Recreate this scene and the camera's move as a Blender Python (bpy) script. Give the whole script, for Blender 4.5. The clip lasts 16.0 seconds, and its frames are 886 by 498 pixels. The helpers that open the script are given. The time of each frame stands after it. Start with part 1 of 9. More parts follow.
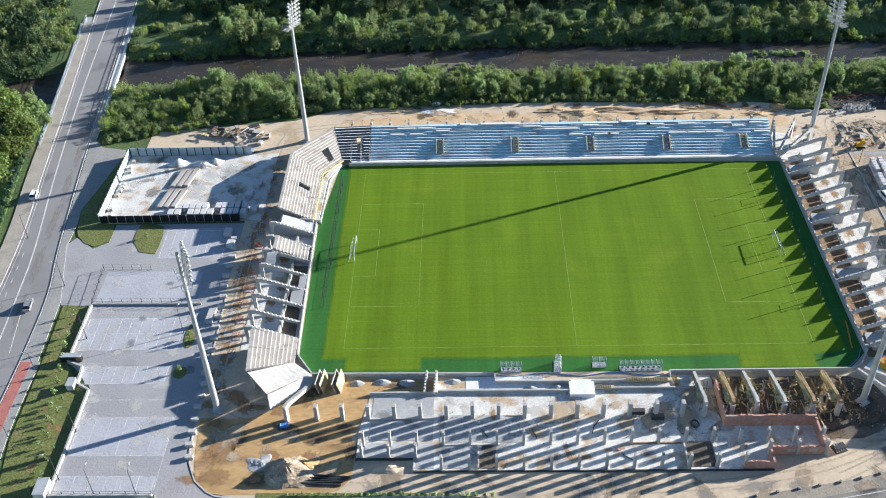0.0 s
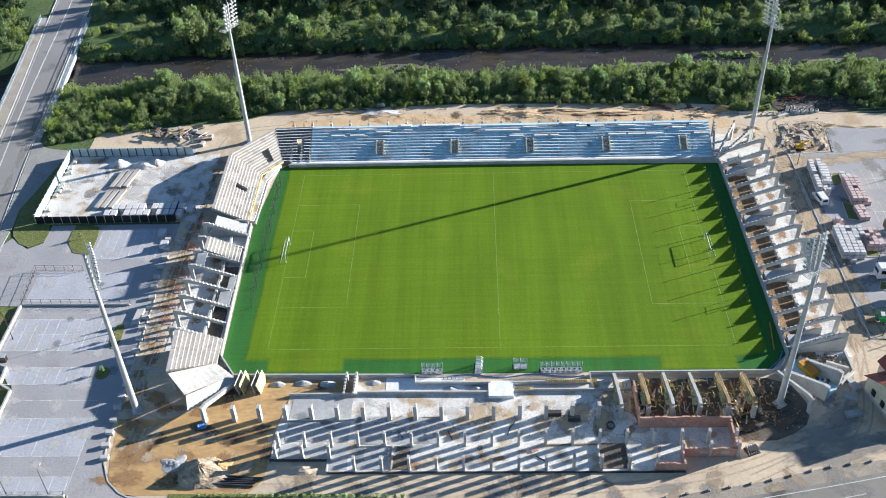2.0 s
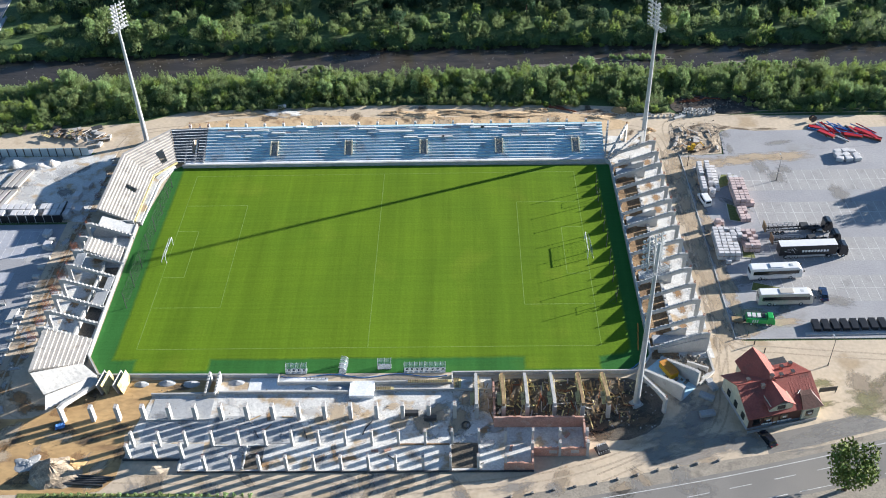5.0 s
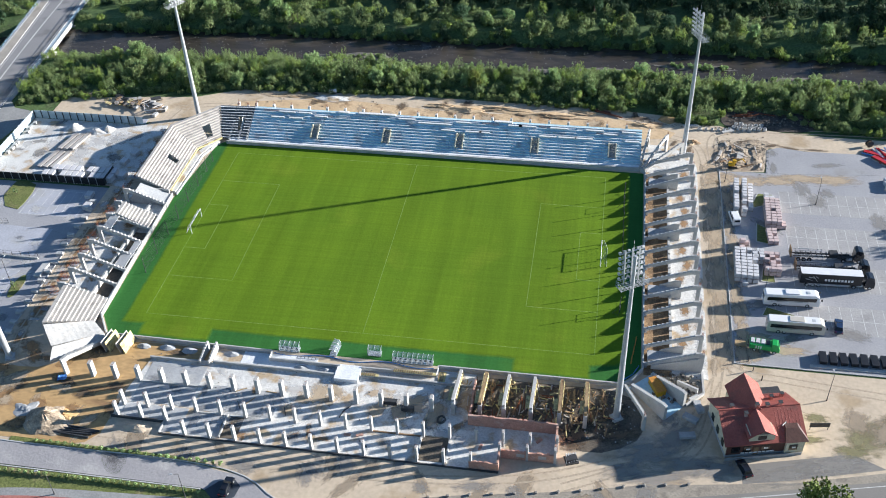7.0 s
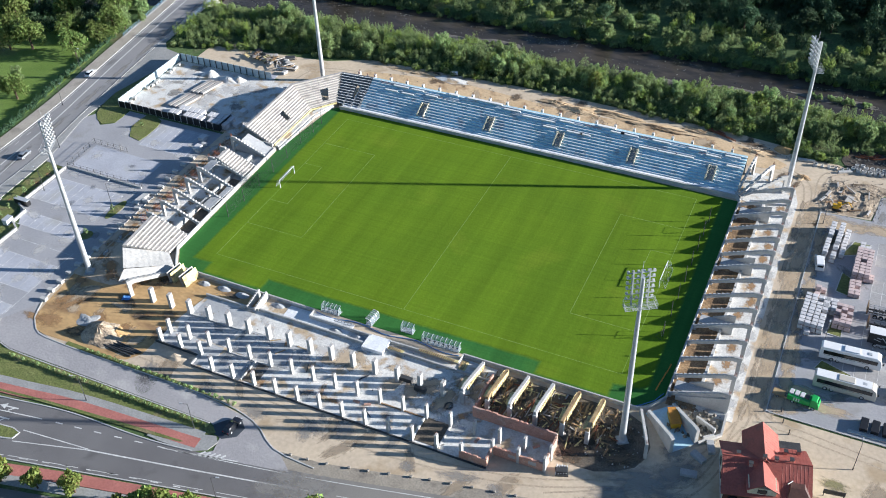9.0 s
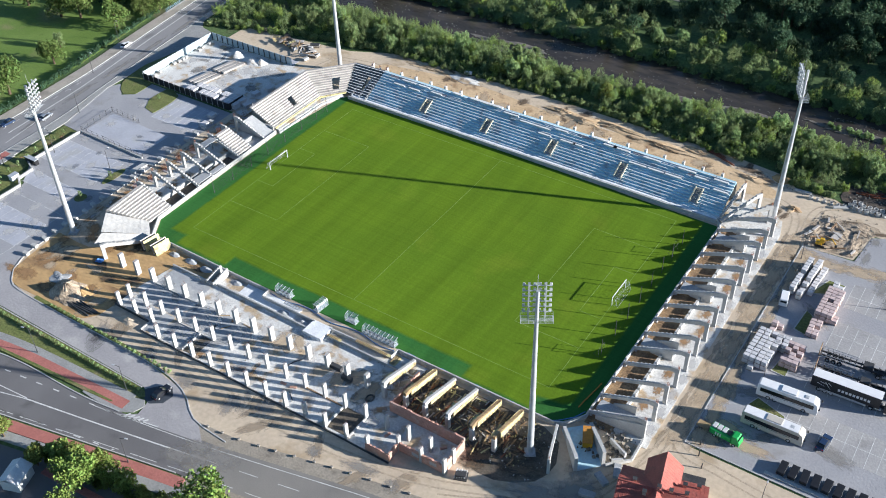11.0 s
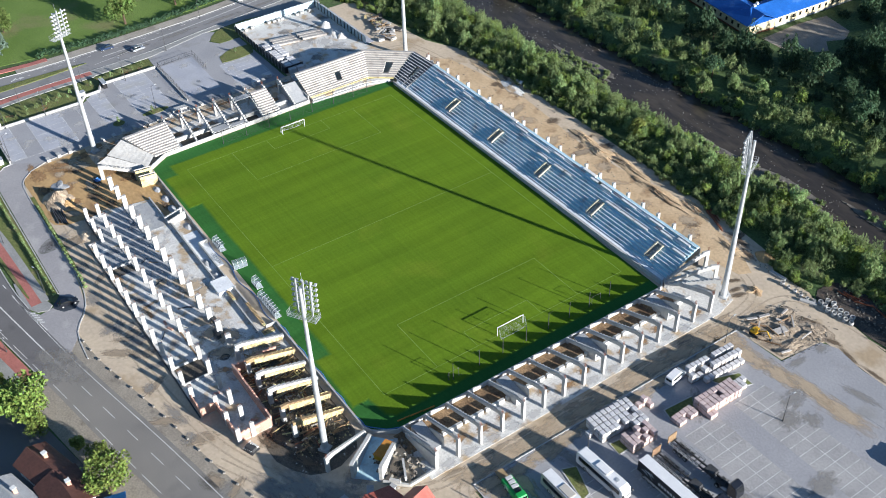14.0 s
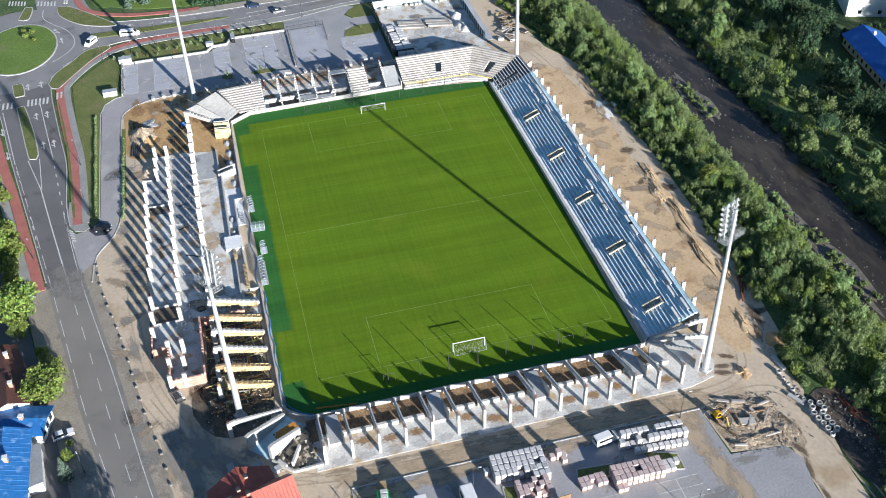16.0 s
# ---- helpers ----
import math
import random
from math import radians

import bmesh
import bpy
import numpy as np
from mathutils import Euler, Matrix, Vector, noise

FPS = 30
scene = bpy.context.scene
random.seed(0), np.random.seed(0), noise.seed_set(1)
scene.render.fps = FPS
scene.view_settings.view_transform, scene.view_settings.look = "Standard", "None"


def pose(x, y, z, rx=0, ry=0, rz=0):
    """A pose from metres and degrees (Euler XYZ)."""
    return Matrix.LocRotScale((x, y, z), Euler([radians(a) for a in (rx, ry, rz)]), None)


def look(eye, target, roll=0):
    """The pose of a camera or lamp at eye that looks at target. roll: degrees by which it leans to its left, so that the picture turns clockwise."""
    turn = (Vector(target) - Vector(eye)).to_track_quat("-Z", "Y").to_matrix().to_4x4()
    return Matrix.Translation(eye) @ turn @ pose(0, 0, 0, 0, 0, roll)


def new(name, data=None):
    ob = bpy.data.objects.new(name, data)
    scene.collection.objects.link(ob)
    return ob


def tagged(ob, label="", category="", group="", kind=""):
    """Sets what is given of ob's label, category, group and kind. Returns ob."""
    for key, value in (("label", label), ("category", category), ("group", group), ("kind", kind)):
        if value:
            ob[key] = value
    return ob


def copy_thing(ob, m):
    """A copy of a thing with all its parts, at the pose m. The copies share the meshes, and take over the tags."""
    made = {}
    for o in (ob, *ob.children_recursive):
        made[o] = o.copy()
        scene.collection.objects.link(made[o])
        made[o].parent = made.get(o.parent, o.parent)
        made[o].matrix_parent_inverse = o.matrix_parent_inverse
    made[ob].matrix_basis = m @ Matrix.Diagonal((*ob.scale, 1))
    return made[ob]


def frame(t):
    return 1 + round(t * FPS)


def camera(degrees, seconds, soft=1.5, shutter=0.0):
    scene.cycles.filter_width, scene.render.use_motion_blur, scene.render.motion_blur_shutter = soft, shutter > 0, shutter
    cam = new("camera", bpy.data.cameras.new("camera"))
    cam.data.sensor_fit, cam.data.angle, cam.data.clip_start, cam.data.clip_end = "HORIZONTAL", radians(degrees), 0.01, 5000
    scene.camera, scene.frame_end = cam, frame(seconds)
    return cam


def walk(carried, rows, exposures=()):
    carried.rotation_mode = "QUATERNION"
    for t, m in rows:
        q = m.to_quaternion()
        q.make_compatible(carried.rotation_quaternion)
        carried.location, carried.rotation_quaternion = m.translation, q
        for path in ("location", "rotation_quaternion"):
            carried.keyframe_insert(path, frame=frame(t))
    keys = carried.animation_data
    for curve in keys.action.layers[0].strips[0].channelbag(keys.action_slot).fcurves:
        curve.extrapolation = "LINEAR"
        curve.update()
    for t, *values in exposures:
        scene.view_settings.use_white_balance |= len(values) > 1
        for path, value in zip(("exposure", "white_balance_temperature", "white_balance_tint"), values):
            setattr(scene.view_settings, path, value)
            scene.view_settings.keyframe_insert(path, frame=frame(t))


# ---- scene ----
cam = camera(48.4, 16.0, soft=1.0)
PATH = [
    (0, (-23.426, -191.219, 157.992), (-23.483, -189.674, 156.722), -2.2),
    (0.5, (-20.491, -191.26, 158.018), (-20.555, -189.715, 156.75), -2.3),
    (1, (-16.394, -191.267, 158.089), (-16.458, -189.722, 156.821), -2.3),
    (1.5, (-11.356, -191.115, 158.051), (-11.418, -189.57, 156.782), -2.2),
    (2, (-5.795, -190.994, 157.9), (-5.856, -189.45, 156.631), -2.2),
    (2.5, (-0.479, -191.144, 157.714), (-0.536, -189.599, 156.445), -2.0),
    (3, (4.309, -190.986, 157.667), (4.256, -189.442, 156.397), -1.9),
    (3.5, (8.716, -191.164, 157.576), (8.666, -189.619, 156.308), -1.8),
    (4, (12.988, -191.339, 157.356), (12.942, -189.792, 156.089), -1.7),
    (4.5, (17.303, -191.53, 157.385), (17.26, -189.982, 156.118), -1.6),
    (4.7, (19.259, -191.588, 157.43), (19.215, -190.041, 156.164), -1.7),
    (6.8, (46.369, -190.1, 157.392), (46.140, -188.573, 156.122), -2.1),
    (7, (49.219, -189.928, 157.382), (48.929, -188.41, 156.113), -2.3),
    (7.5, (57.262, -188.929, 157.354), (56.856, -187.437, 156.086), -2.3),
    (8, (65.642, -187.25, 157.301), (65.154, -185.784, 156.032), -2.2),
    (8.5, (74.128, -184.719, 157.237), (73.541, -183.292, 155.966), -2.1),
    (8.7, (77.57, -183.4, 157.225), (76.943, -181.99, 155.953), -2.1),
    (10.8, (112.092, -166.598, 157.535), (111.245, -165.313, 156.258), -1.9),
    (11, (116.0, -164.252, 157.538), (115.124, -162.982, 156.265), -1.8),
    (11.5, (126.805, -156.75, 157.639), (125.866, -155.525, 156.367), -1.8),
    (12, (138.302, -147.826, 157.727), (137.29, -146.658, 156.457), -2.0),
    (12.5, (149.496, -137.713, 157.762), (148.411, -136.611, 156.494), -2.0),
    (13, (160.293, -126.454, 157.807), (159.135, -125.429, 156.539), -2.0),
    (13.5, (170.74, -114.44, 157.75), (169.518, -113.494, 156.482), -2.1),
    (14, (179.835, -101.567, 157.574), (178.544, -100.716, 156.305), -2.0),
    (14.5, (187.686, -87.934, 157.313), (186.328, -87.196, 156.044), -2.2),
    (15, (194.591, -73.283, 157.234), (193.171, -72.67, 155.965), -2.4),
    (15.5, (199.784, -57.51, 157.195), (198.313, -57.038, 155.925), -2.6),
    (16, (203.091, -40.883, 156.986), (201.587, -40.525, 155.718), -2.3),
]
walk(cam, [(t, look(eye, target, roll)) for t, eye, target, roll in PATH],
     [(0, 1.63, 6340, 10), (4.7, 1.62, 6320, 10), (8.7, 1.48, 6130, 10), (12.5, 1.38, 6150, 10), (16, 1.26, 6170, 10)])

# ---------------------------------------------------------------- sun and sky
SUN_AZ, SUN_EL = 20.7, 14.2
world = bpy.data.worlds.new("sky")
scene.world = world
world.use_nodes = True
wn = world.node_tree.nodes
sky = wn.new("ShaderNodeTexSky")
sky.sky_type, sky.sun_disc = "NISHITA", False
sky.sun_elevation, sky.sun_rotation = radians(SUN_EL), radians(90 - SUN_AZ)
world.node_tree.links.new(sky.outputs[0], wn["Background"].inputs[0])
sky.dust_density, sky.ozone_density = 0.1, 3.2
wn["Background"].inputs[1].default_value = 0.058
sun_data = bpy.data.lights.new("sun", "SUN")
sun_data.energy, sun_data.angle, sun_data.color = 5.0, radians(0.6), (1.0, 0.945, 0.865)
sun = new("sun", sun_data)
sun_way = Vector((math.cos(radians(SUN_AZ)) * math.cos(radians(SUN_EL)), math.sin(radians(SUN_AZ)) * math.cos(radians(SUN_EL)), math.sin(radians(SUN_EL))))
sun.matrix_world = look(sun_way * 400, (0, 0, 0))


# ---------------------------------------------------------------- materials
def surface(name, a, b, size=6.0, fine=0.4, spread=0.25, rough=0.85, bump=0.3, stain=None, stain_size=12.0, stain_at=0.6, metal=0.0, per_object=0.0, per_island=0.0, gloss=0.3, stretch=(1, 1, 1)):
    """Two colours mixed over patches of `size` metres, a grain of `fine` metres, and stains with a shape of their own."""
    m = bpy.data.materials.new(name)
    m.use_nodes = True
    n, l = m.node_tree.nodes, m.node_tree.links
    out = n["Principled BSDF"]
    tc = n.new("ShaderNodeTexCoord")
    mp = n.new("ShaderNodeMapping")
    mp.inputs["Scale"].default_value = stretch
    l.new(tc.outputs["Object"], mp.inputs[0])

    def tex(metres, detail=4.0):
        t = n.new("ShaderNodeTexNoise")
        t.inputs["Scale"].default_value = 1.0 / metres
        t.inputs["Detail"].default_value = detail
        l.new(mp.outputs[0], t.inputs["Vector"])
        return t

    def ramp(src, lo, hi):
        r = n.new("ShaderNodeMapRange")
        r.inputs[1].default_value, r.inputs[2].default_value = lo, hi
        l.new(src, r.inputs[0])
        return r.outputs[0]

    def mix(fac, c1, c2, kind="MIX"):
        x = n.new("ShaderNodeMix")
        x.data_type, x.blend_type = "RGBA", kind
        for sock, v in ((x.inputs[0], fac), (x.inputs[6], c1), (x.inputs[7], c2)):
            if hasattr(v, "is_linked"):
                l.new(v, sock)
            else:
                sock.default_value = v if isinstance(v, float) else (*v, 1)
        return x.outputs[2]

    col = mix(ramp(tex(size).outputs["Fac"], 0.35, 0.65), a, b)
    if stain:
        col = mix(ramp(tex(stain_size, 6.0).outputs["Fac"], stain_at - 0.04, stain_at + 0.08), col, stain)
    grain = tex(fine, 5.0)
    shade = n.new("ShaderNodeMapRange")
    shade.inputs[1].default_value, shade.inputs[2].default_value = 0.3, 0.7
    shade.inputs[3].default_value, shade.inputs[4].default_value = 1 - spread, 1 + spread
    l.new(grain.outputs["Fac"], shade.inputs[0])
    grey = n.new("ShaderNodeCombineColor")
    for i in range(3):
        l.new(shade.outputs[0], grey.inputs[i])
    col = mix(1.0, col, grey.outputs[0], "MULTIPLY")
    for amount, node, sock in ((per_object, "ShaderNodeObjectInfo", "Random"), (per_island, "ShaderNodeNewGeometry", "Random Per Island")):
        if amount:
            hsv = n.new("ShaderNodeHueSaturation")
            src = n.new(node).outputs[sock]
            for key, lo, hi in (("Value", 1 - amount, 1 + amount), ("Hue", 0.5 - amount * 0.06, 0.5 + amount * 0.05)):
                r = n.new("ShaderNodeMapRange")
                r.inputs[3].default_value, r.inputs[4].default_value = lo, hi
                l.new(src, r.inputs[0])
                l.new(r.outputs[0], hsv.inputs[key])
            l.new(col, hsv.inputs["Color"])
            col = hsv.outputs[0]
    l.new(col, out.inputs["Base Color"])
    out.inputs["Roughness"].default_value, out.inputs["Metallic"].default_value = rough, metal
    out.inputs["Specular IOR Level"].default_value = gloss
    if bump:
        bp = n.new("ShaderNodeBump")
        bp.inputs["Strength"].default_value, bp.inputs["Distance"].default_value = bump, fine * 0.3
        l.new(grain.outputs["Fac"], bp.inputs["Height"])
        l.new(bp.outputs[0], out.inputs["Normal"])
    return m


M_EARTH = surface("earth", (0.085, 0.13, 0.045), (0.055, 0.095, 0.033), 9, 0.8, 0.4, stain=(0.14, 0.13, 0.075), stain_size=14, stain_at=0.64)
M_SAND = surface("sand", (0.53, 0.435, 0.32), (0.47, 0.385, 0.29), 11, 0.9, 0.1, bump=0.05, stain=(0.38, 0.29, 0.19), stain_size=9, stain_at=0.6)
M_CLAY = surface("orange_sand", (0.46, 0.30, 0.14), (0.38, 0.245, 0.115), 7, 1.1, 0.16, bump=0.12, stain=(0.25, 0.155, 0.08), stain_size=8, stain_at=0.6, stretch=(0.7, 1.4, 1))
M_BACKSAND = surface("rutted_sand", (0.56, 0.415, 0.26), (0.48, 0.345, 0.205), 6, 0.7, 0.14, bump=0.2, stain=(0.33, 0.22, 0.125), stain_size=5, stain_at=0.6)
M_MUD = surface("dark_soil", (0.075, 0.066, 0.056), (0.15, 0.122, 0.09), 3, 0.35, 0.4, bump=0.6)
M_RUBBLE = surface("rubble_soil", (0.42, 0.34, 0.25), (0.27, 0.21, 0.15), 1.6, 0.35, 0.35, bump=0.7, stain=(0.20, 0.16, 0.12), stain_size=2.4, stain_at=0.58)
M_RUT = surface("rutted_soil", (0.30, 0.20, 0.11), (0.15, 0.095, 0.055), 2.5, 0.4, 0.4, bump=0.7)
M_ASPHALT = surface("asphalt", (0.132, 0.127, 0.129), (0.158, 0.153, 0.154), 12, 0.18, 0.12, bump=0.1, stain=(0.092, 0.089, 0.090), stain_size=7, stain_at=0.63)
M_GREYROAD = surface("grey_asphalt", (0.243, 0.238, 0.24), (0.212, 0.208, 0.211), 12, 0.18, 0.1, bump=0.08, stain=(0.15, 0.147, 0.148), stain_size=8, stain_at=0.62)
M_OLDROAD = surface("old_asphalt", (0.222, 0.208, 0.19), (0.188, 0.178, 0.165), 14, 0.16, 0.1, bump=0.08, stain=(0.16, 0.152, 0.143), stain_size=9, stain_at=0.62)
M_VERGE = surface("dusty_gravel", (0.31, 0.275, 0.225), (0.25, 0.22, 0.18), 4, 0.4, 0.2, stain=(0.20, 0.175, 0.145), stain_size=3, stain_at=0.6)
M_SERV = surface("smooth_paving", (0.335, 0.322, 0.325), (0.29, 0.28, 0.285), 9, 0.6, 0.07, stain=(0.38, 0.365, 0.36), stain_size=7, stain_at=0.6)
M_PEAT = surface("black_soil", (0.042, 0.037, 0.034), (0.10, 0.082, 0.066), 2.2, 0.4, 0.4, bump=0.7, stain=(0.14, 0.085, 0.055), stain_size=2.5, stain_at=0.63)
M_BLUEPAVE = surface("dark_blue_paving", (0.055, 0.066, 0.082), (0.045, 0.054, 0.068), 2, 0.3, 0.1, rough=0.6, bump=0.05)
M_PARK = surface("grey_paving", (0.40, 0.41, 0.45), (0.345, 0.355, 0.395), 6, 0.6, 0.08, stain=(0.36, 0.36, 0.36), stain_size=7, stain_at=0.58)
M_EPARK = surface("dusty_paving", (0.355, 0.345, 0.338), (0.305, 0.298, 0.296), 7, 0.5, 0.1, stain=(0.27, 0.263, 0.257), stain_size=5, stain_at=0.6)
M_LANE = surface("grey_lane", (0.285, 0.285, 0.30), (0.325, 0.323, 0.335), 9, 0.5, 0.08, stain=(0.265, 0.26, 0.258), stain_size=7, stain_at=0.63)
M_PAVE = surface("pavement_slabs", (0.30, 0.30, 0.29), (0.25, 0.25, 0.245), 5, 0.4, 0.15)
M_BEIGE = surface("beige_slabs", (0.36, 0.33, 0.285), (0.30, 0.275, 0.24), 5, 0.4, 0.15, stain=(0.24, 0.22, 0.19), stain_size=6, stain_at=0.6)
M_BIKE = surface("red_paving", (0.40, 0.155, 0.13), (0.34, 0.13, 0.11), 4, 0.4, 0.15)
M_GRASS = surface("grass", (0.115, 0.14, 0.04), (0.152, 0.165, 0.057), 5, 0.45, 0.35, stain=(0.19, 0.16, 0.085), stain_size=6, stain_at=0.63, bump=0.6)
M_LAWN = surface("lawn", (0.10, 0.165, 0.03), (0.135, 0.205, 0.044), 14, 0.5, 0.25, bump=0.5, stain=(0.17, 0.18, 0.07), stain_size=18, stain_at=0.6)
M_CONC = surface("pale_concrete", (0.455, 0.45, 0.435), (0.385, 0.38, 0.365), 2.5, 0.3, 0.1, stain=(0.34, 0.33, 0.31), stain_size=2.2, stain_at=0.64, per_object=0.05)
M_SLAB = surface("slab_concrete", (0.61, 0.60, 0.57), (0.50, 0.49, 0.47), 4, 0.4, 0.18, stain=(0.42, 0.32, 0.21), stain_size=4, stain_at=0.56)
M_GREYC = surface("grey_concrete", (0.36, 0.37, 0.38), (0.29, 0.30, 0.31), 3, 0.3, 0.14, stain=(0.42, 0.42, 0.41), stain_size=3, stain_at=0.6, per_object=0.06)
M_STEP = surface("terrace_concrete", (0.415, 0.39, 0.362), (0.35, 0.33, 0.31), 3, 0.35, 0.12, stain=(0.27, 0.25, 0.23), stain_size=2.4, stain_at=0.6, per_object=0.1)
M_NSTEP = surface("coated_terrace", (0.43, 0.62, 0.70), (0.36, 0.545, 0.625), 3, 0.5, 0.1, rough=0.5, stain=(0.33, 0.39, 0.44), stain_size=3, stain_at=0.6, per_object=0.1)
M_LIP = surface("bare_lip", (0.72, 0.73, 0.735), (0.60, 0.615, 0.63), 3, 0.4, 0.12, per_object=0.1)
M_WHITE = surface("white_sheeting", (0.43, 0.423, 0.408), (0.375, 0.369, 0.355), 2, 0.7, 0.1, rough=0.7, bump=0.4, stain=(0.42, 0.40, 0.37), stain_size=2.5, stain_at=0.6)
M_BRICK = surface("salmon_block", (0.50, 0.30, 0.23), (0.43, 0.25, 0.19), 1.2, 0.25, 0.2, stain=(0.50, 0.38, 0.31), stain_size=2.5, stain_at=0.62, per_object=0.08)
M_FORM = surface("yellow_formwork", (0.58, 0.51, 0.25), (0.46, 0.40, 0.20), 1.5, 0.25, 0.25, stain=(0.24, 0.19, 0.11), stain_size=1.2, stain_at=0.57)
M_TIMBER = surface("raw_timber", (0.31, 0.215, 0.12), (0.21, 0.14, 0.08), 1.5, 0.2, 0.25, per_object=0.2)
M_RUST = surface("rusty_steel", (0.22, 0.075, 0.035), (0.14, 0.05, 0.03), 0.8, 0.15, 0.3)
M_RAIL = surface("pale_blue_rail_paint", (0.20, 0.30, 0.39), (0.17, 0.26, 0.34), 1.5, 0.2, 0.1, rough=0.5)
M_GALV = surface("galvanised_steel", (0.48, 0.50, 0.52), (0.40, 0.42, 0.44), 1.5, 0.2, 0.08, rough=0.5, metal=0.3, bump=0.05)
M_LAMP = surface("lamp_housing", (0.52, 0.53, 0.53), (0.42, 0.43, 0.43), 0.5, 0.1, 0.1, rough=0.4, metal=0.3, bump=0)
M_BLACK = surface("black_paint", (0.012, 0.012, 0.014), (0.02, 0.02, 0.022), 1.0, 0.2, 0.2, rough=0.35, bump=0.05, gloss=0.5)
M_DARK = surface("dark_metal", (0.04, 0.042, 0.045), (0.06, 0.06, 0.062), 1.0, 0.2, 0.2, rough=0.5, bump=0.05)
M_MARK = surface("road_paint", (0.60, 0.60, 0.58), (0.46, 0.46, 0.45), 2, 0.3, 0.15)
M_FAINT = surface("worn_paint", (0.60, 0.60, 0.60), (0.46, 0.46, 0.465), 2, 0.4, 0.25, stain=(0.36, 0.36, 0.36), stain_size=1.6, stain_at=0.55)
M_DIM = surface("faint_worn_paint", (0.60, 0.595, 0.59), (0.48, 0.475, 0.47), 2, 0.4, 0.2, stain=(0.36, 0.355, 0.35), stain_size=1.6, stain_at=0.58)
M_KERB = surface("kerb_stone", (0.46, 0.46, 0.45), (0.38, 0.38, 0.37), 1, 0.3, 0.15)
M_VWHITE = surface("white_car_paint", (0.72, 0.72, 0.72), (0.66, 0.66, 0.67), 2, 0.5, 0.04, rough=0.25, bump=0, gloss=0.5)
M_VCREAM = surface("champagne_car_paint", (0.50, 0.46, 0.40), (0.45, 0.42, 0.37), 2, 0.5, 0.04, rough=0.25, bump=0, gloss=0.5)
M_VSILVER = surface("silver_car_paint", (0.36, 0.38, 0.41), (0.30, 0.32, 0.35), 2, 0.5, 0.04, rough=0.25, metal=0.4, bump=0, gloss=0.5)
M_VBLACK = surface("black_car_paint", (0.010, 0.012, 0.018), (0.014, 0.016, 0.022), 2, 0.5, 0.04, rough=0.15, bump=0, gloss=0.6)
M_VRED = surface("red_car_paint", (0.40, 0.02, 0.02), (0.36, 0.018, 0.018), 2, 0.5, 0.04, rough=0.2, bump=0, gloss=0.5)
M_VGREEN = surface("green_van_paint", (0.02, 0.33, 0.07), (0.018, 0.29, 0.06), 2, 0.5, 0.05, rough=0.3, bump=0, gloss=0.5)
M_VBLUE = surface("dark_blue_car_paint", (0.02, 0.04, 0.09), (0.018, 0.035, 0.08), 2, 0.5, 0.05, rough=0.2, bump=0, gloss=0.6)
M_GLASS = surface("tinted_glass", (0.012, 0.014, 0.016), (0.016, 0.018, 0.02), 1, 0.5, 0.05, rough=0.06, bump=0, gloss=0.7)
M_TYRE = surface("rubber", (0.02, 0.02, 0.02), (0.028, 0.028, 0.028), 0.5, 0.1, 0.2, rough=0.9)
M_ROOF = surface("red_metal_roof", (0.33, 0.092, 0.07), (0.26, 0.07, 0.055), 2.2, 0.35, 0.15, rough=0.6, bump=0.1, stain=(0.21, 0.075, 0.06), stain_size=2.5, stain_at=0.6)
M_BROOF = surface("brown_metal_roof", (0.10, 0.045, 0.035), (0.08, 0.038, 0.03), 2.5, 0.5, 0.15, rough=0.6)
M_BLUE = surface("blue_metal_roof", (0.010, 0.085, 0.33), (0.013, 0.10, 0.38), 4, 0.6, 0.12, rough=0.55, stain=(0.05, 0.15, 0.42), stain_size=4, stain_at=0.62)
M_SKYROOF = surface("faded_blue_roof", (0.03, 0.155, 0.40), (0.022, 0.125, 0.36), 3, 0.5, 0.15, rough=0.55, stain=(0.13, 0.27, 0.50), stain_size=2.5, stain_at=0.58)
M_OCHRE = surface("pale_yellow_render", (0.55, 0.47, 0.30), (0.48, 0.41, 0.27), 3, 0.5, 0.12)
M_CREAM = surface("cream_render", (0.62, 0.50, 0.30), (0.56, 0.45, 0.27), 3, 0.4, 0.1)
M_WALLW = surface("white_render", (0.68, 0.68, 0.66), (0.6, 0.6, 0.59), 3, 0.4, 0.08)
M_PANEL = surface("fence_panel", (0.40, 0.48, 0.51), (0.35, 0.43, 0.47), 2, 0.4, 0.08, rough=0.6)
M_BLOCKS = surface("pink_block_pallet", (0.50, 0.40, 0.385), (0.43, 0.335, 0.32), 0.8, 0.15, 0.15, per_object=0.08)
M_WRAP = surface("film_wrap", (0.56, 0.55, 0.55), (0.48, 0.47, 0.48), 0.7, 0.2, 0.12, rough=0.45, per_object=0.07)
M_YELLOW = surface("yellow_machine_paint", (0.60, 0.34, 0.02), (0.52, 0.30, 0.02), 1, 0.2, 0.1, rough=0.4)
M_ORANGE = surface("orange_board", (0.50, 0.22, 0.04), (0.42, 0.19, 0.04), 1, 0.2, 0.15)
M_TARP = surface("blue_tarpaulin", (0.06, 0.17, 0.42), (0.08, 0.22, 0.48), 1, 0.3, 0.15, rough=0.5)
M_PLASTIC = surface("clear_plastic_sheet", (0.34, 0.41, 0.43), (0.28, 0.35, 0.37), 0.8, 0.2, 0.1, rough=0.15)
M_ROCK = surface("river_stone", (0.20, 0.185, 0.16), (0.13, 0.122, 0.105), 1, 0.2, 0.2, per_island=0.4)
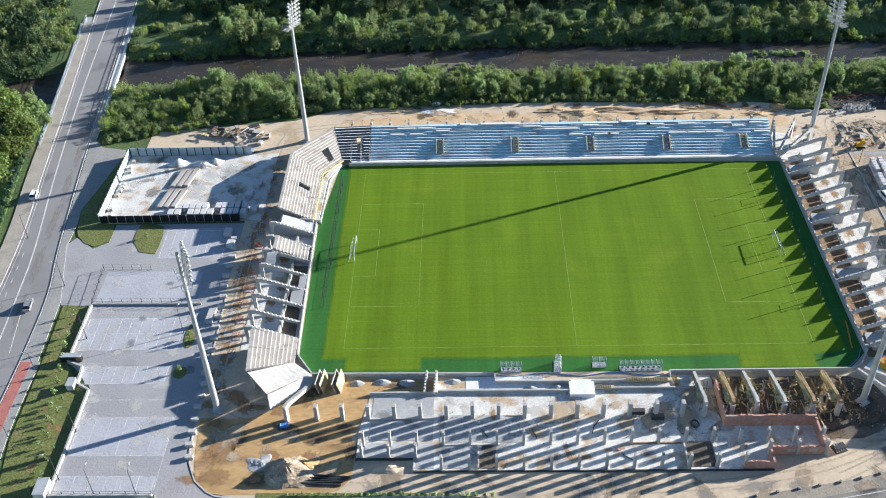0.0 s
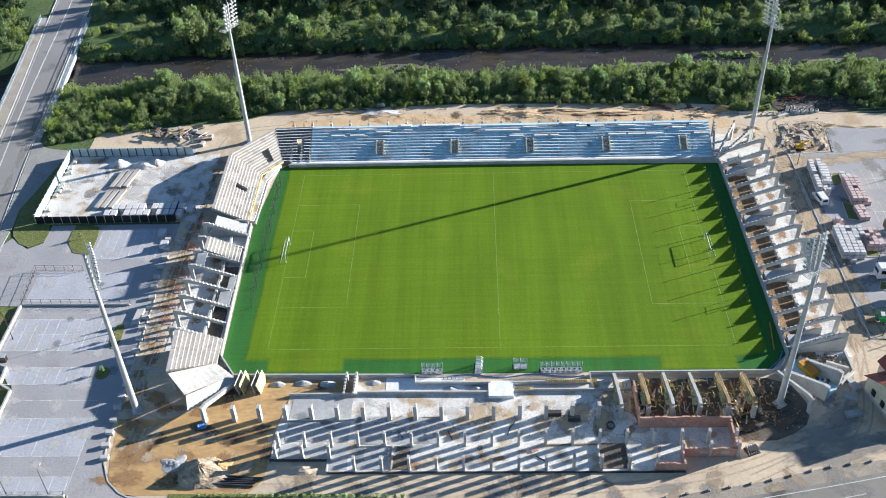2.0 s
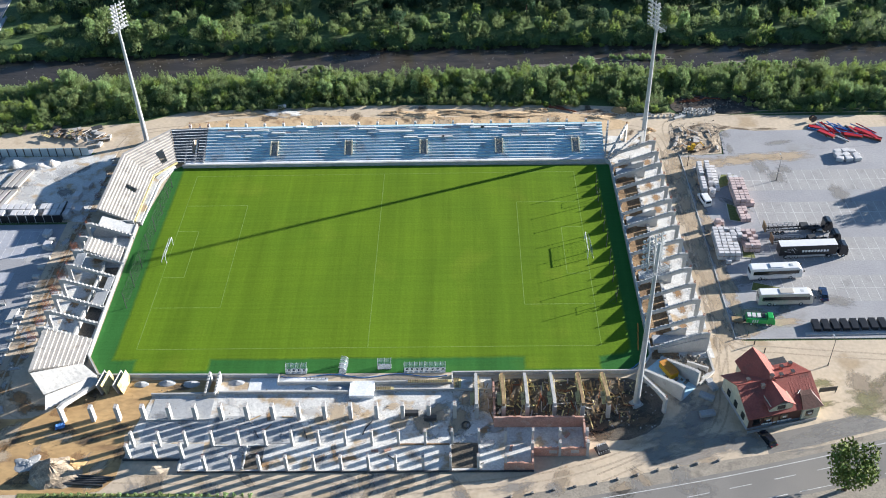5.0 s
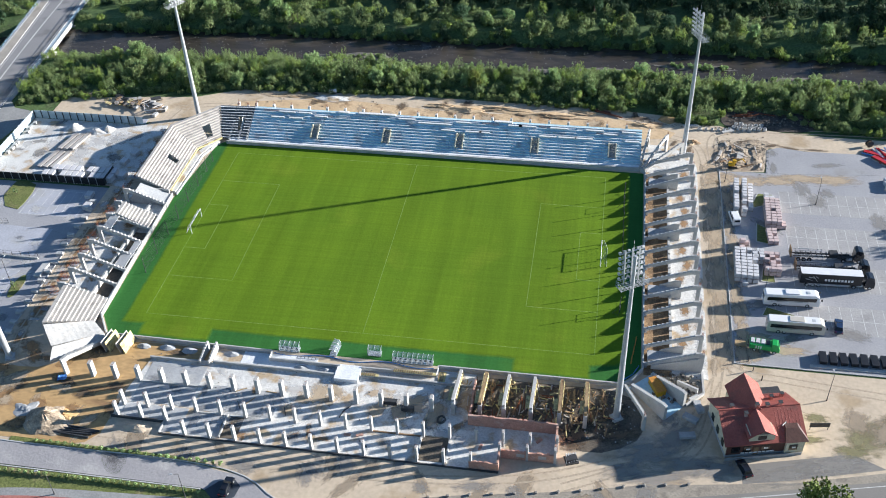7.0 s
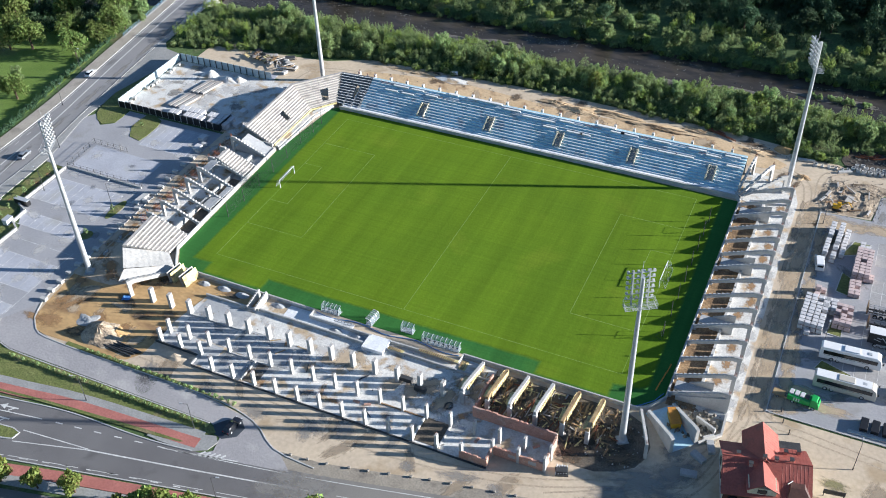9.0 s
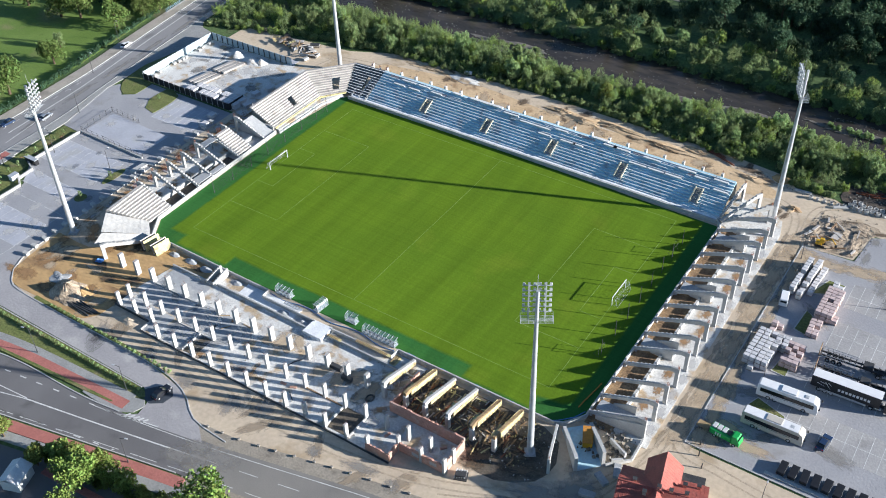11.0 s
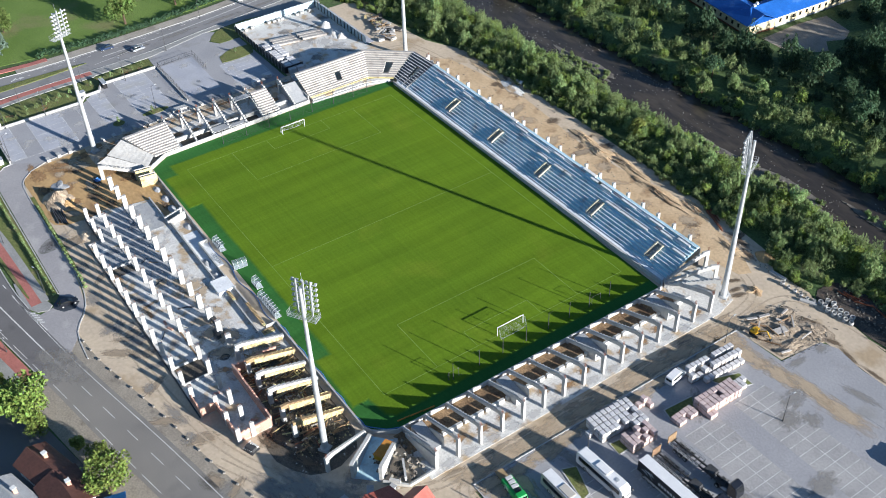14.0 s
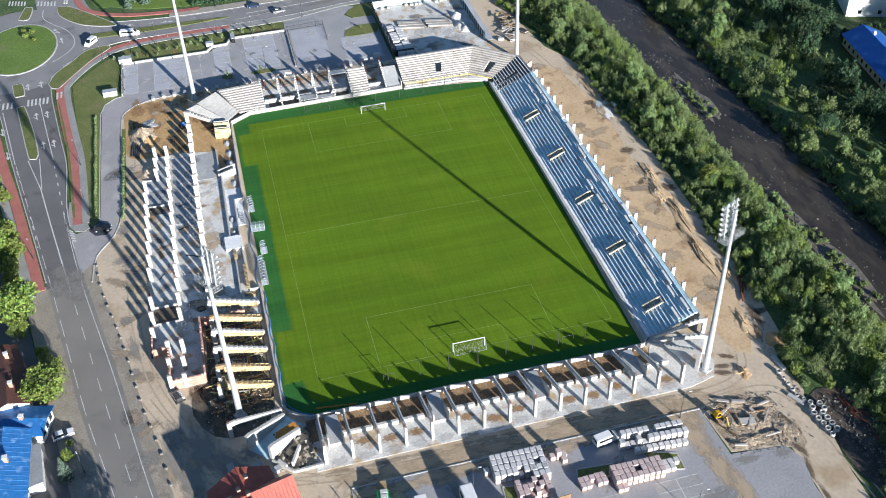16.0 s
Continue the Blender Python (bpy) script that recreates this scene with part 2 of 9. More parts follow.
M_BARK = surface("bark", (0.10, 0.07, 0.045), (0.07, 0.05, 0.035), 0.8, 0.15, 0.3)
M_NET = surface("white_net_cord", (0.42, 0.44, 0.42), (0.36, 0.38, 0.36), 1, 0.2, 0.1)
M_DKNET = surface("dark_net_cord", (0.03, 0.035, 0.035), (0.04, 0.045, 0.045), 1, 0.2, 0.1)
M_LEAF = surface("willow_leaves", (0.265, 0.345, 0.15), (0.185, 0.27, 0.11), 5, 1.0, 0.25, rough=0.7, bump=0, per_island=0.35, per_object=0.2, gloss=0.15)
# Darker and bluer than the willow leaves; also carries the far wood's shade.
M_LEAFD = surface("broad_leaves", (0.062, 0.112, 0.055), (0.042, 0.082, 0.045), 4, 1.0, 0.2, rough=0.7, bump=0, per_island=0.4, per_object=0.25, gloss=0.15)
M_LEAFY = surface("yellowing_leaves", (0.25, 0.30, 0.085), (0.18, 0.245, 0.065), 3, 0.8, 0.2, rough=0.7, bump=0, per_island=0.4, per_object=0.2, gloss=0.15)
M_LIME = surface("lime_leaves", (0.165, 0.225, 0.05), (0.115, 0.17, 0.04), 2, 0.8, 0.25, rough=0.7, bump=0, per_island=0.45, per_object=0.2, gloss=0.15)
M_LEAFG = surface("garden_leaves", (0.15, 0.20, 0.06), (0.11, 0.16, 0.045), 4, 1.0, 0.2, rough=0.7, bump=0, per_island=0.4, per_object=0.2, gloss=0.15)
M_CONIF = surface("blue_spruce_needles", (0.10, 0.14, 0.11), (0.08, 0.12, 0.09), 3, 0.8, 0.2, rough=0.8, bump=0, per_island=0.3, gloss=0.1)


def translucent(m, share):
    """Lets part of the light pass through thin leaves."""
    n, l = m.node_tree.nodes, m.node_tree.links
    p = n["Principled BSDF"]
    t, x = n.new("ShaderNodeBsdfTranslucent"), n.new("ShaderNodeMixShader")
    l.new(p.inputs["Base Color"].links[0].from_socket, t.inputs[0])
    x.inputs[0].default_value = share
    l.new(p.outputs[0], x.inputs[1]), l.new(t.outputs[0], x.inputs[2])
    l.new(x.outputs[0], n["Material Output"].inputs[0])


def clear(m, share):
    """Thin clear sheet: most light goes straight through."""
    n, l = m.node_tree.nodes, m.node_tree.links
    t, x = n.new("ShaderNodeBsdfTransparent"), n.new("ShaderNodeMixShader")
    x.inputs[0].default_value = share
    l.new(n["Principled BSDF"].outputs[0], x.inputs[1]), l.new(t.outputs[0], x.inputs[2])
    l.new(x.outputs[0], n["Material Output"].inputs[0])


clear(M_PLASTIC, 0.78)
translucent(M_LEAF, 0.4)
translucent(M_LEAFY, 0.45)
translucent(M_LEAFG, 0.4)
translucent(M_LEAFD, 0.25)


def soft_patch(m, edge=0.6, least=0.2):
    """Fades a ground patch out towards its ragged rim, by its own round shape and a noise."""
    n, l = m.node_tree.nodes, m.node_tree.links
    tc, ln, ns, r, x, t = (n.new("ShaderNode" + k) for k in ("TexCoord", "VectorMath", "TexNoise", "MapRange", "MixShader", "BsdfTransparent"))
    ln.operation = "LENGTH"
    l.new(tc.outputs["Object"], ln.inputs[0])
    ns.inputs["Scale"].default_value, ns.inputs["Detail"].default_value = 2.6, 6.0
    info, add = n.new("ShaderNodeObjectInfo"), n.new("ShaderNodeVectorMath")
    l.new(tc.outputs["Object"], add.inputs[0]), l.new(info.outputs["Location"], add.inputs[1])
    l.new(add.outputs[0], ns.inputs["Vector"])
    mad = n.new("ShaderNodeMath")
    mad.operation, mad.inputs[1].default_value = "MULTIPLY_ADD", 1.5
    l.new(ns.outputs["Fac"], mad.inputs[0]), l.new(ln.outputs["Value"], mad.inputs[2])
    r.inputs[1].default_value, r.inputs[2].default_value = 1.15, 1.15 + edge
    r.inputs[3].default_value, r.inputs[4].default_value = least, 1.0
    l.new(mad.outputs[0], r.inputs[0])
    l.new(r.outputs[0], x.inputs[0]), l.new(n["Principled BSDF"].outputs[0], x.inputs[1]), l.new(t.outputs[0], x.inputs[2])
    l.new(x.outputs[0], n["Material Output"].inputs[0])
    return m


P_SAND = soft_patch(surface("loose_sand", (0.49, 0.385, 0.265), (0.43, 0.34, 0.24), 0.5, 0.06, 0.25))
P_ORANGE = soft_patch(surface("orange_dirt", (0.36, 0.22, 0.11), (0.28, 0.165, 0.08), 0.4, 0.06, 0.35))
P_MUD = soft_patch(surface("wet_soil", (0.10, 0.075, 0.055), (0.16, 0.115, 0.075), 0.4, 0.06, 0.4))
P_GREY = soft_patch(surface("grey_dust", (0.30, 0.285, 0.265), (0.25, 0.24, 0.225), 0.4, 0.06, 0.25), 0.6, 0.4)
P_WHITE = soft_patch(surface("cement_dust", (0.60, 0.59, 0.57), (0.52, 0.51, 0.50), 0.4, 0.06, 0.15), 0.6, 0.45)
P_WET = soft_patch(surface("damp_concrete", (0.24, 0.25, 0.265), (0.20, 0.21, 0.225), 0.5, 0.08, 0.12, rough=0.5), 0.6, 0.5)
P_DAMP = soft_patch(surface("damp_sand", (0.36, 0.29, 0.21), (0.31, 0.25, 0.185), 0.5, 0.06, 0.2))
P_GREEN = soft_patch(surface("weeds", (0.24, 0.22, 0.12), (0.19, 0.18, 0.09), 0.3, 0.05, 0.4))


def turf_material(name, a, b, c, worn):
    """Cut turf: broad light and dark patches, thin rolling lines both ways, a worn tone."""
    m = surface(name, a, b, 22, 0.5, 0.08, rough=0.9, bump=0.2, stain=c, stain_size=16, stain_at=worn, gloss=0.1)
    n, l = m.node_tree.nodes, m.node_tree.links
    out = n["Principled BSDF"]
    col = out.inputs["Base Color"].links[0].from_socket
    tc = n.new("ShaderNodeTexCoord")
    for sx, sy, amount in ((0.035, 1.4, 0.055), (1.2, 0.03, 0.045), (0.18, 0.012, 0.10)):
        mp, t, r, g, x = (n.new("ShaderNode" + k) for k in ("Mapping", "TexNoise", "MapRange", "CombineColor", "Mix"))
        mp.inputs["Scale"].default_value = (sx, sy, 1)
        t.inputs["Scale"].default_value, t.inputs["Detail"].default_value = 1.0, 3.0
        r.inputs[1].default_value, r.inputs[2].default_value = 0.35, 0.65
        r.inputs[3].default_value, r.inputs[4].default_value = 1 - amount, 1 + amount
        x.data_type, x.blend_type = "RGBA", "MULTIPLY"
        x.inputs[0].default_value = 1.0
        l.new(tc.outputs["Object"], mp.inputs[0]), l.new(mp.outputs[0], t.inputs["Vector"]), l.new(t.outputs["Fac"], r.inputs[0])
        for i in range(3):
            l.new(r.outputs[0], g.inputs[i])
        l.new(col, x.inputs[6]), l.new(g.outputs[0], x.inputs[7])
        col = x.outputs[2]
    l.new(col, out.inputs["Base Color"])
    return m


M_TURF = turf_material("pitch_turf", (0.109, 0.184, 0.010), (0.095, 0.168, 0.010), (0.126, 0.193, 0.013), 0.62)
M_RIM = turf_material("rim_turf", (0.035, 0.135, 0.03), (0.032, 0.12, 0.026), (0.05, 0.15, 0.028), 0.64)
M_LINE = surface("pitch_line", (0.18, 0.268, 0.055), (0.135, 0.226, 0.026), 3, 0.5, 0.2)
M_WATER = surface("river_water", (0.042, 0.036, 0.031), (0.033, 0.029, 0.025), 8, 1.2, 0.1, rough=0.25, bump=0.08, gloss=0.25, stain=(0.06, 0.05, 0.039), stain_size=7, stain_at=0.55, stretch=(0.5, 1.5, 1))


# ---------------------------------------------------------------- mesh helpers
def box(bm, x0, x1, y0, y1, z0, z1, m=None):
    v = [Vector(p) for p in ((x0, y0, z0), (x1, y0, z0), (x1, y1, z0), (x0, y1, z0), (x0, y0, z1), (x1, y0, z1), (x1, y1, z1), (x0, y1, z1))]
    v = [bm.verts.new(m @ p if m else p) for p in v]
    for f in ((3, 2, 1, 0), (4, 5, 6, 7), (0, 1, 5, 4), (1, 2, 6, 5), (2, 3, 7, 6), (3, 0, 4, 7)):
        bm.faces.new([v[i] for i in f])
    return bm


def hexa(bm, low, high):
    """A solid between two quads given by four points each."""
    v = [bm.verts.new(p) for p in (*low, *high)]
    for f in ((3, 2, 1, 0), (4, 5, 6, 7), (0, 1, 5, 4), (1, 2, 6, 5), (2, 3, 7, 6), (3, 0, 4, 7)):
        bm.faces.new([v[i] for i in f])
    return bm


def prism(bm, poly, z0, z1):
    area = sum(p[0] * q[1] - q[0] * p[1] for p, q in zip(poly, [*poly[1:], poly[0]]))
    poly = list(poly) if area > 0 else list(poly)[::-1]
    lo = [bm.verts.new((x, y, z0)) for x, y in poly]
    hi = [bm.verts.new((x, y, z1)) for x, y in poly]
    bm.faces.new(hi), bm.faces.new(lo[::-1])
    for i in range(len(poly)):
        j = (i + 1) % len(poly)
        bm.faces.new((lo[i], lo[j], hi[j], hi[i]))
    return bm


def profile(bm, pts, y0, y1, m=None):
    """A side view in x and z, made solid from y0 to y1."""
    area = sum(p[0] * q[1] - q[0] * p[1] for p, q in zip(pts, [*pts[1:], pts[0]]))
    pts = list(pts) if area > 0 else list(pts)[::-1]
    a = [bm.verts.new((m @ Vector((x, y0, z))) if m else (x, y0, z)) for x, z in pts]
    b = [bm.verts.new((m @ Vector((x, y1, z))) if m else (x, y1, z)) for x, z in pts]
    bm.faces.new(a), bm.faces.new(b[::-1])
    for i in range(len(pts)):
        j = (i + 1) % len(pts)
        bm.faces.new((a[j], a[i], b[i], b[j]))
    return bm


def tube(bm, p, q, r0, r1=None, sides=8):
    p, q = Vector(p), Vector(q)
    r1 = r0 if r1 is None else r1
    turn = (q - p).to_track_quat("Z", "Y").to_matrix()
    ring = [Vector((math.cos(2 * math.pi * i / sides), math.sin(2 * math.pi * i / sides), 0)) for i in range(sides)]
    a = [bm.verts.new(p + turn @ (c * r0)) for c in ring]
    b = [bm.verts.new(q + turn @ (c * r1)) for c in ring]
    for i in range(sides):
        j = (i + 1) % sides
        bm.faces.new((a[i], a[j], b[j], b[i]))
    bm.faces.new(a[::-1]), bm.faces.new(b)
    return bm


def smooth_line(pts, step=3.0):
    """A rounded way through the given points."""
    pts = [Vector((p[0], p[1])) for p in pts]
    out = []
    for i in range(len(pts) - 1):
        p0, p1, p2, p3 = pts[max(i - 1, 0)], pts[i], pts[i + 1], pts[min(i + 2, len(pts) - 1)]
        k = max(1, int((p2 - p1).length / step))
        for j in range(k):
            t = j / k
            out.append(0.5 * (2 * p1 + (p2 - p0) * t + (2 * p0 - 5 * p1 + 4 * p2 - p3) * t * t + (3 * p1 - p0 - 3 * p2 + p3) * t ** 3))
    out.append(pts[-1])
    return [(p.x, p.y) for p in out]


def ribbon(bm, line, width, z0, z1, shift=0.0):
    """A band of that width along a line, shifted to the line's left."""
    line = [Vector((p[0], p[1])) for p in line]
    left, right = [], []
    for i, p in enumerate(line):
        d = (line[min(i + 1, len(line) - 1)] - line[max(i - 1, 0)]).normalized()
        side = Vector((-d.y, d.x))
        left.append(p + side * (shift + width / 2)), right.append(p + side * (shift - width / 2))
    n = len(line)
    v = [[bm.verts.new((p.x, p.y, z)) for p in row] for row, z in ((left, z1), (right, z1), (left, z0), (right, z0))]
    for i in range(n - 1):
        bm.faces.new((v[0][i], v[1][i], v[1][i + 1], v[0][i + 1]))
        bm.faces.new((v[2][i + 1], v[3][i + 1], v[3][i], v[2][i]))
        bm.faces.new((v[0][i + 1], v[2][i + 1], v[2][i], v[0][i]))
        bm.faces.new((v[1][i], v[3][i], v[3][i + 1], v[1][i + 1]))
    bm.faces.new((v[0][0], v[2][0], v[3][0], v[1][0]))
    bm.faces.new((v[1][-1], v[3][-1], v[2][-1], v[0][-1]))
    return bm


def dashes(bm, line, width, on, off, z0, z1, shift=0.0):
    line = smooth_line(line, 0.5)
    run, piece = 0.0, []
    for p, q in zip(line, line[1:]):
        if run % (on + off) < on:
            piece.append(p)
        elif len(piece) > 1:
            ribbon(bm, piece, width, z0, z1, shift)
            piece = []
        else:
            piece = []
        run += math.dist(p, q)
    if len(piece) > 1:
        ribbon(bm, piece, width, z0, z1, shift)
    return bm


def sweep(bm, pts, r, sides=6):
    """One bent pipe through the points."""
    pts = [Vector(p) for p in pts]
    rings = []
    for i, p in enumerate(pts):
        d = (pts[min(i + 1, len(pts) - 1)] - pts[max(i - 1, 0)]).normalized()
        u = d.cross(Vector((0, 0, 1))).normalized()
        w = u.cross(d)
        rings.append([bm.verts.new(p + u * r * math.cos(6.2832 * k / sides) + w * r * math.sin(6.2832 * k / sides)) for k in range(sides)])
    for a, b in zip(rings, rings[1:]):
        for k in range(sides):
            bm.faces.new((a[k], b[k], b[(k + 1) % sides], a[(k + 1) % sides]))
    bm.faces.new(rings[0]), bm.faces.new(rings[-1][::-1])
    bmesh.ops.recalc_face_normals(bm, faces=bm.faces)
    return bm


def mesh_of(name, bm, material):
    me = bpy.data.meshes.new(name)
    bm.to_mesh(me)
    bm.free()
    me.materials.append(material)
    return me


def part(name, bm, material, parent, label=""):
    ob = new(name, mesh_of(name, bm, material))
    ob.parent = parent
    if label:
        tagged(ob, label)
    return ob


def thing(name, label, category, group="", m=None):
    ob = tagged(new(name), label, category, group)
    ob.empty_display_size = 0.3
    if m is not None:
        ob.matrix_world = m
    return ob


def struct(name, bm, material, label, category="ground"):
    return tagged(new(name, mesh_of(name, bm, material)), label, category, "", "structure")


def B():
    return bmesh.new()


def rounded(bm, width, segments=2):
    bmesh.ops.bevel(bm, geom=bm.edges[:], offset=width, segments=segments, affect="EDGES", profile=0.5)
    return bm


def at(x, y, z=0.0, rz=0.0):
    return pose(x, y, z, 0, 0, rz)


def cloud_mesh(name, verts, faces, material):
    me = bpy.data.meshes.new(name)
    me.vertices.add(len(verts)), me.loops.add(faces.size), me.polygons.add(len(faces))
    me.vertices.foreach_set("co", verts.astype(np.float32).ravel())
    me.loops.foreach_set("vertex_index", faces.astype(np.int32).ravel())
    me.polygons.foreach_set("loop_start", np.arange(0, faces.size, 4, dtype=np.int32))
    me.update(calc_edges=True)
    me.materials.append(material)
    return me


RNG = np.random.default_rng(7)


def leaves(centres, outward, size, upright=0.0):
    """Leaf clumps as small tilted quads about the given places; upright ones are narrow sprays."""
    n = len(centres)
    nor = outward + RNG.normal(0, 0.8, (n, 3))
    nor /= np.linalg.norm(nor, axis=1)[:, None] + 1e-6
    u = np.cross(nor, RNG.normal(0, 1, (n, 3)))
    if upright:
        u = RNG.normal(0, 0.45, (n, 3)) + np.array((0, 0, 1.0))
        u -= nor * (u * nor).sum(1)[:, None]
    u /= np.linalg.norm(u, axis=1)[:, None] + 1e-6
    w = np.cross(nor, u)
    s = size * RNG.uniform(0.6, 1.3, (n, 1))
    a, b = u * s * (0.5 + 0.35 * upright), w * s * RNG.uniform(0.45, 0.9, (n, 1)) * (0.5 - 0.16 * upright)
    bend = nor * s * 0.12
    verts = np.stack([centres - a - b, centres + a - b * 0.6 - bend, centres + a + b, centres - a * 0.6 + b - bend], 1).reshape(-1, 3)
    return verts, np.arange(4 * n).reshape(-1, 4)


def crown_points(n, lobes):
    """Places on and just inside several lobes: each lobe is a centre and three radii."""
    vol = np.array([r[0] * r[1] + r[1] * r[2] for _, r in lobes])
    pick = RNG.choice(len(lobes), n, p=vol / vol.sum())
    c = np.array([l[0] for l in lobes])[pick]
    r = np.array([l[1] for l in lobes])[pick]
    d = RNG.normal(0, 1, (n, 3))
    d[:, 2] += 0.25
    d /= np.linalg.norm(d, axis=1)[:, None]
    return c + d * r * RNG.uniform(0.6, 1.12, (n, 1)), d


def tree_lobes(height, width, low, count):
    lobes = [((0, 0, height * (0.5 + low / 2)), (width * 0.33, width * 0.33, height * (1 - low) * 0.42))]
    for i in range(count):
        a, k = RNG.uniform(0, 6.28), RNG.uniform(0.14, 0.38)
        z = height * RNG.uniform(low + 0.1, 0.88)
        s = width * RNG.uniform(0.11, 0.22) * (1.15 - 0.5 * z / height)
        lobes.append(((math.cos(a) * width * k, math.sin(a) * width * k, z), (s, s, s * RNG.uniform(0.9, 1.4))))
    return lobes


# ---------------------------------------------------------------- ground and river
def river_mid(x):
    return 101.6 - 5.1 * (min(0.0, x) / 140.0) ** 2 - 0.3 * max(0.0, -x - 140) + 0.5 * math.sin(max(0.0, x) / 30.0)


def ground_height(x, y):
    d = abs(y - river_mid(x))
    if d > 15.5:
        return -0.06
    if d < 8.6:
        return -3.6
    t = (15.5 - d) / 6.9
    return -0.06 - 3.54 * t * t * (3 - 2 * t)


def build_ground():
    xs = [-2500, -1200, -600, -400, -300, *np.arange(-260, 261, 5.0), 300, 400, 600, 1200, 2500]
    ys = [-2500, -1200, -600, -300, -150, 0, 40, *np.arange(50, 130, 1.5), 140, 180, 260, 400, 700, 1400, 2500]
    bm = B()
    grid = [[bm.verts.new((x, y, ground_height(x, y) + (0.5 * (noise.noise((x / 9, y / 9, 0))) if 76 < y < 132 and -126 < x < 262 else 0))) for x in xs] for y in ys]
    for j in range(len(ys) - 1):
        for i in range(len(xs) - 1):
            bm.faces.new((grid[j][i], grid[j][i + 1], grid[j + 1][i + 1], grid[j + 1][i]))
    struct("ground", bm, M_EARTH, "rough grassy earth sloping down to the river", "ground")
    bm = B()
    line = [(x, river_mid(x)) for x in range(-300, 601, 10)]
    ribbon(bm, line, 25, -4.2, -2.55)
    struct("water", bm, M_WATER, "shallow dark brown river with stones showing", "river")


build_ground()


def sheet(name, poly, z, material, label, category, depth=0.3):
    return struct(name, prism(B(), poly, z - depth, z), material, label, category)


SITE = [(-83, 13), (-83, -52), (-81.8, -57), (-81, -66), (-76.5, -73), (-70, -74.3), (-19, -76), (-14, -77), (-6, -81.6), (5, -80.6), (28.5, -75.3), (49, -71.5), (62, -68.3), (92, -63.5), (112, -58), (150, -49),
        (150, -33), (84, -33), (83, 41), (95, 42), (97, 54), (124, 53), (150, 54), (150, 61), (112, 61.8), (105, 62), (96.8, 63.4), (86, 63.4), (84.4, 64.2), (74, 63.8), (69.5, 68), (54, 69.8), (-11, 71), (-63, 69), (-76, 63), (-118, 58), (-118, 47), (-84, 47)]
sheet("ground_site", SITE, 0.0, M_SAND, "pale compacted sand of the building site with tyre tracks", "sand")
sheet("verge_site", [(-6, -81.4), (5, -80.4), (28.5, -75.1), (49, -71.3), (62, -68.1), (92, -63.3), (112, -57.8), (150, -48.8), (160, -48.2), (109, -60.8), (74, -69.2), (37.4, -76.6), (2.4, -84.2), (-12, -86.6)], 0.006, M_VERGE, "grey gravel verge between the sand and the road", "verge")
sheet("ground_clay", smooth_line([(-81, -54), (-78, -71.5), (-66, -73.6), (-50, -72.8), (-47.5, -66), (-47.6, -56), (-31, -55), (-31, -44.4), (-58, -44.2), (-64, -50), (-70, -54), (-81, -54)]), 0.03, M_CLAY, "orange churned sand beside the unfinished stand", "sand")
sheet("ground_trackside", smooth_line([(-60, 62), (-30, 66), (10, 63), (40, 66), (66, 62), (70, 56), (40, 54), (-20, 54), (-62, 55), (-60, 62)]), 0.02, M_BACKSAND, "rutted brown earth behind the long stand", "sand")
sheet("ground_soil", smooth_line([(28, -56.5), (28, -45), (40, -44), (57, -44), (61.5, -46), (63.5, -51), (62, -57), (55, -61), (48.5, -60.5), (46.5, -57.6), (40, -57), (28, -56.5)]), 0.035, M_MUD, "dark wet soil round the formwork", "soil")

# ---------------------------------------------------------------- pitch
TURF = [(-58.5, 39), (62.2, 37.3), (62.6, 37), (62.6, -37.2), (58.3, -41.8), (-58.5, -41.8), (-62.3, -36), (-63.2, 11), (-60, 37)]
sheet("pitch_rim", TURF, 0.05, M_RIM, "darker green turf rim round the football pitch", "pitch")
def ragged(poly, step=0.8, amount=0.28):
    """The same outline with an uneven, grown edge."""
    out = []
    for p, q in zip(poly, [*poly[1:], poly[0]]):
        n = max(1, int(math.dist(p, q) / step))
        for i in range(n):
            x, y = p[0] + (q[0] - p[0]) * i / n, p[1] + (q[1] - p[1]) * i / n
            out.append((x + amount * noise.noise((x / 1.7, y / 1.7, 3.0)) + 0.4 * amount * noise.noise((x / 6, y / 6, 1.0)), y + amount * noise.noise((x / 1.7, y / 1.7, 8.0)) + amount * noise.noise((x / 7, y / 7, 5.0))))
    return out


PLAY = [(-57.1, 38.6), (58.9, 37.0), (58.9, -35.0), (57.2, -36.6), (51.7, -37.4), (51.7, -41.2), (35, -41.2), (35, -37.4), (-35, -37.4), (-35, -41.0), (-51.7, -41.0), (-51.7, -37.4), (-57.1, -37.4)]


def grown(poly, by):
    """The outline moved outwards on all sides (the points run clockwise)."""
    out = []
    for p, q, r in zip([poly[-1], *poly[:-1]], poly, [*poly[1:], poly[0]]):
        d0, d1 = (Vector(q) - Vector(p)).normalized(), (Vector(r) - Vector(q)).normalized()
        n = Vector((-d0.y, d0.x)) + Vector((-d1.y, d1.x))
        n = n / max(0.6, n.length_squared / 2)
        out.append((q[0] + n.x * by, q[1] + n.y * by))
    return out


def blend(share):
    return tuple(tuple(a + (b - a) * share for a, b in zip(u, v)) for u, v in (((0.109, 0.184, 0.010), (0.035, 0.135, 0.03)), ((0.095, 0.168, 0.010), (0.032, 0.12, 0.026)), ((0.126, 0.193, 0.013), (0.05, 0.15, 0.028))))


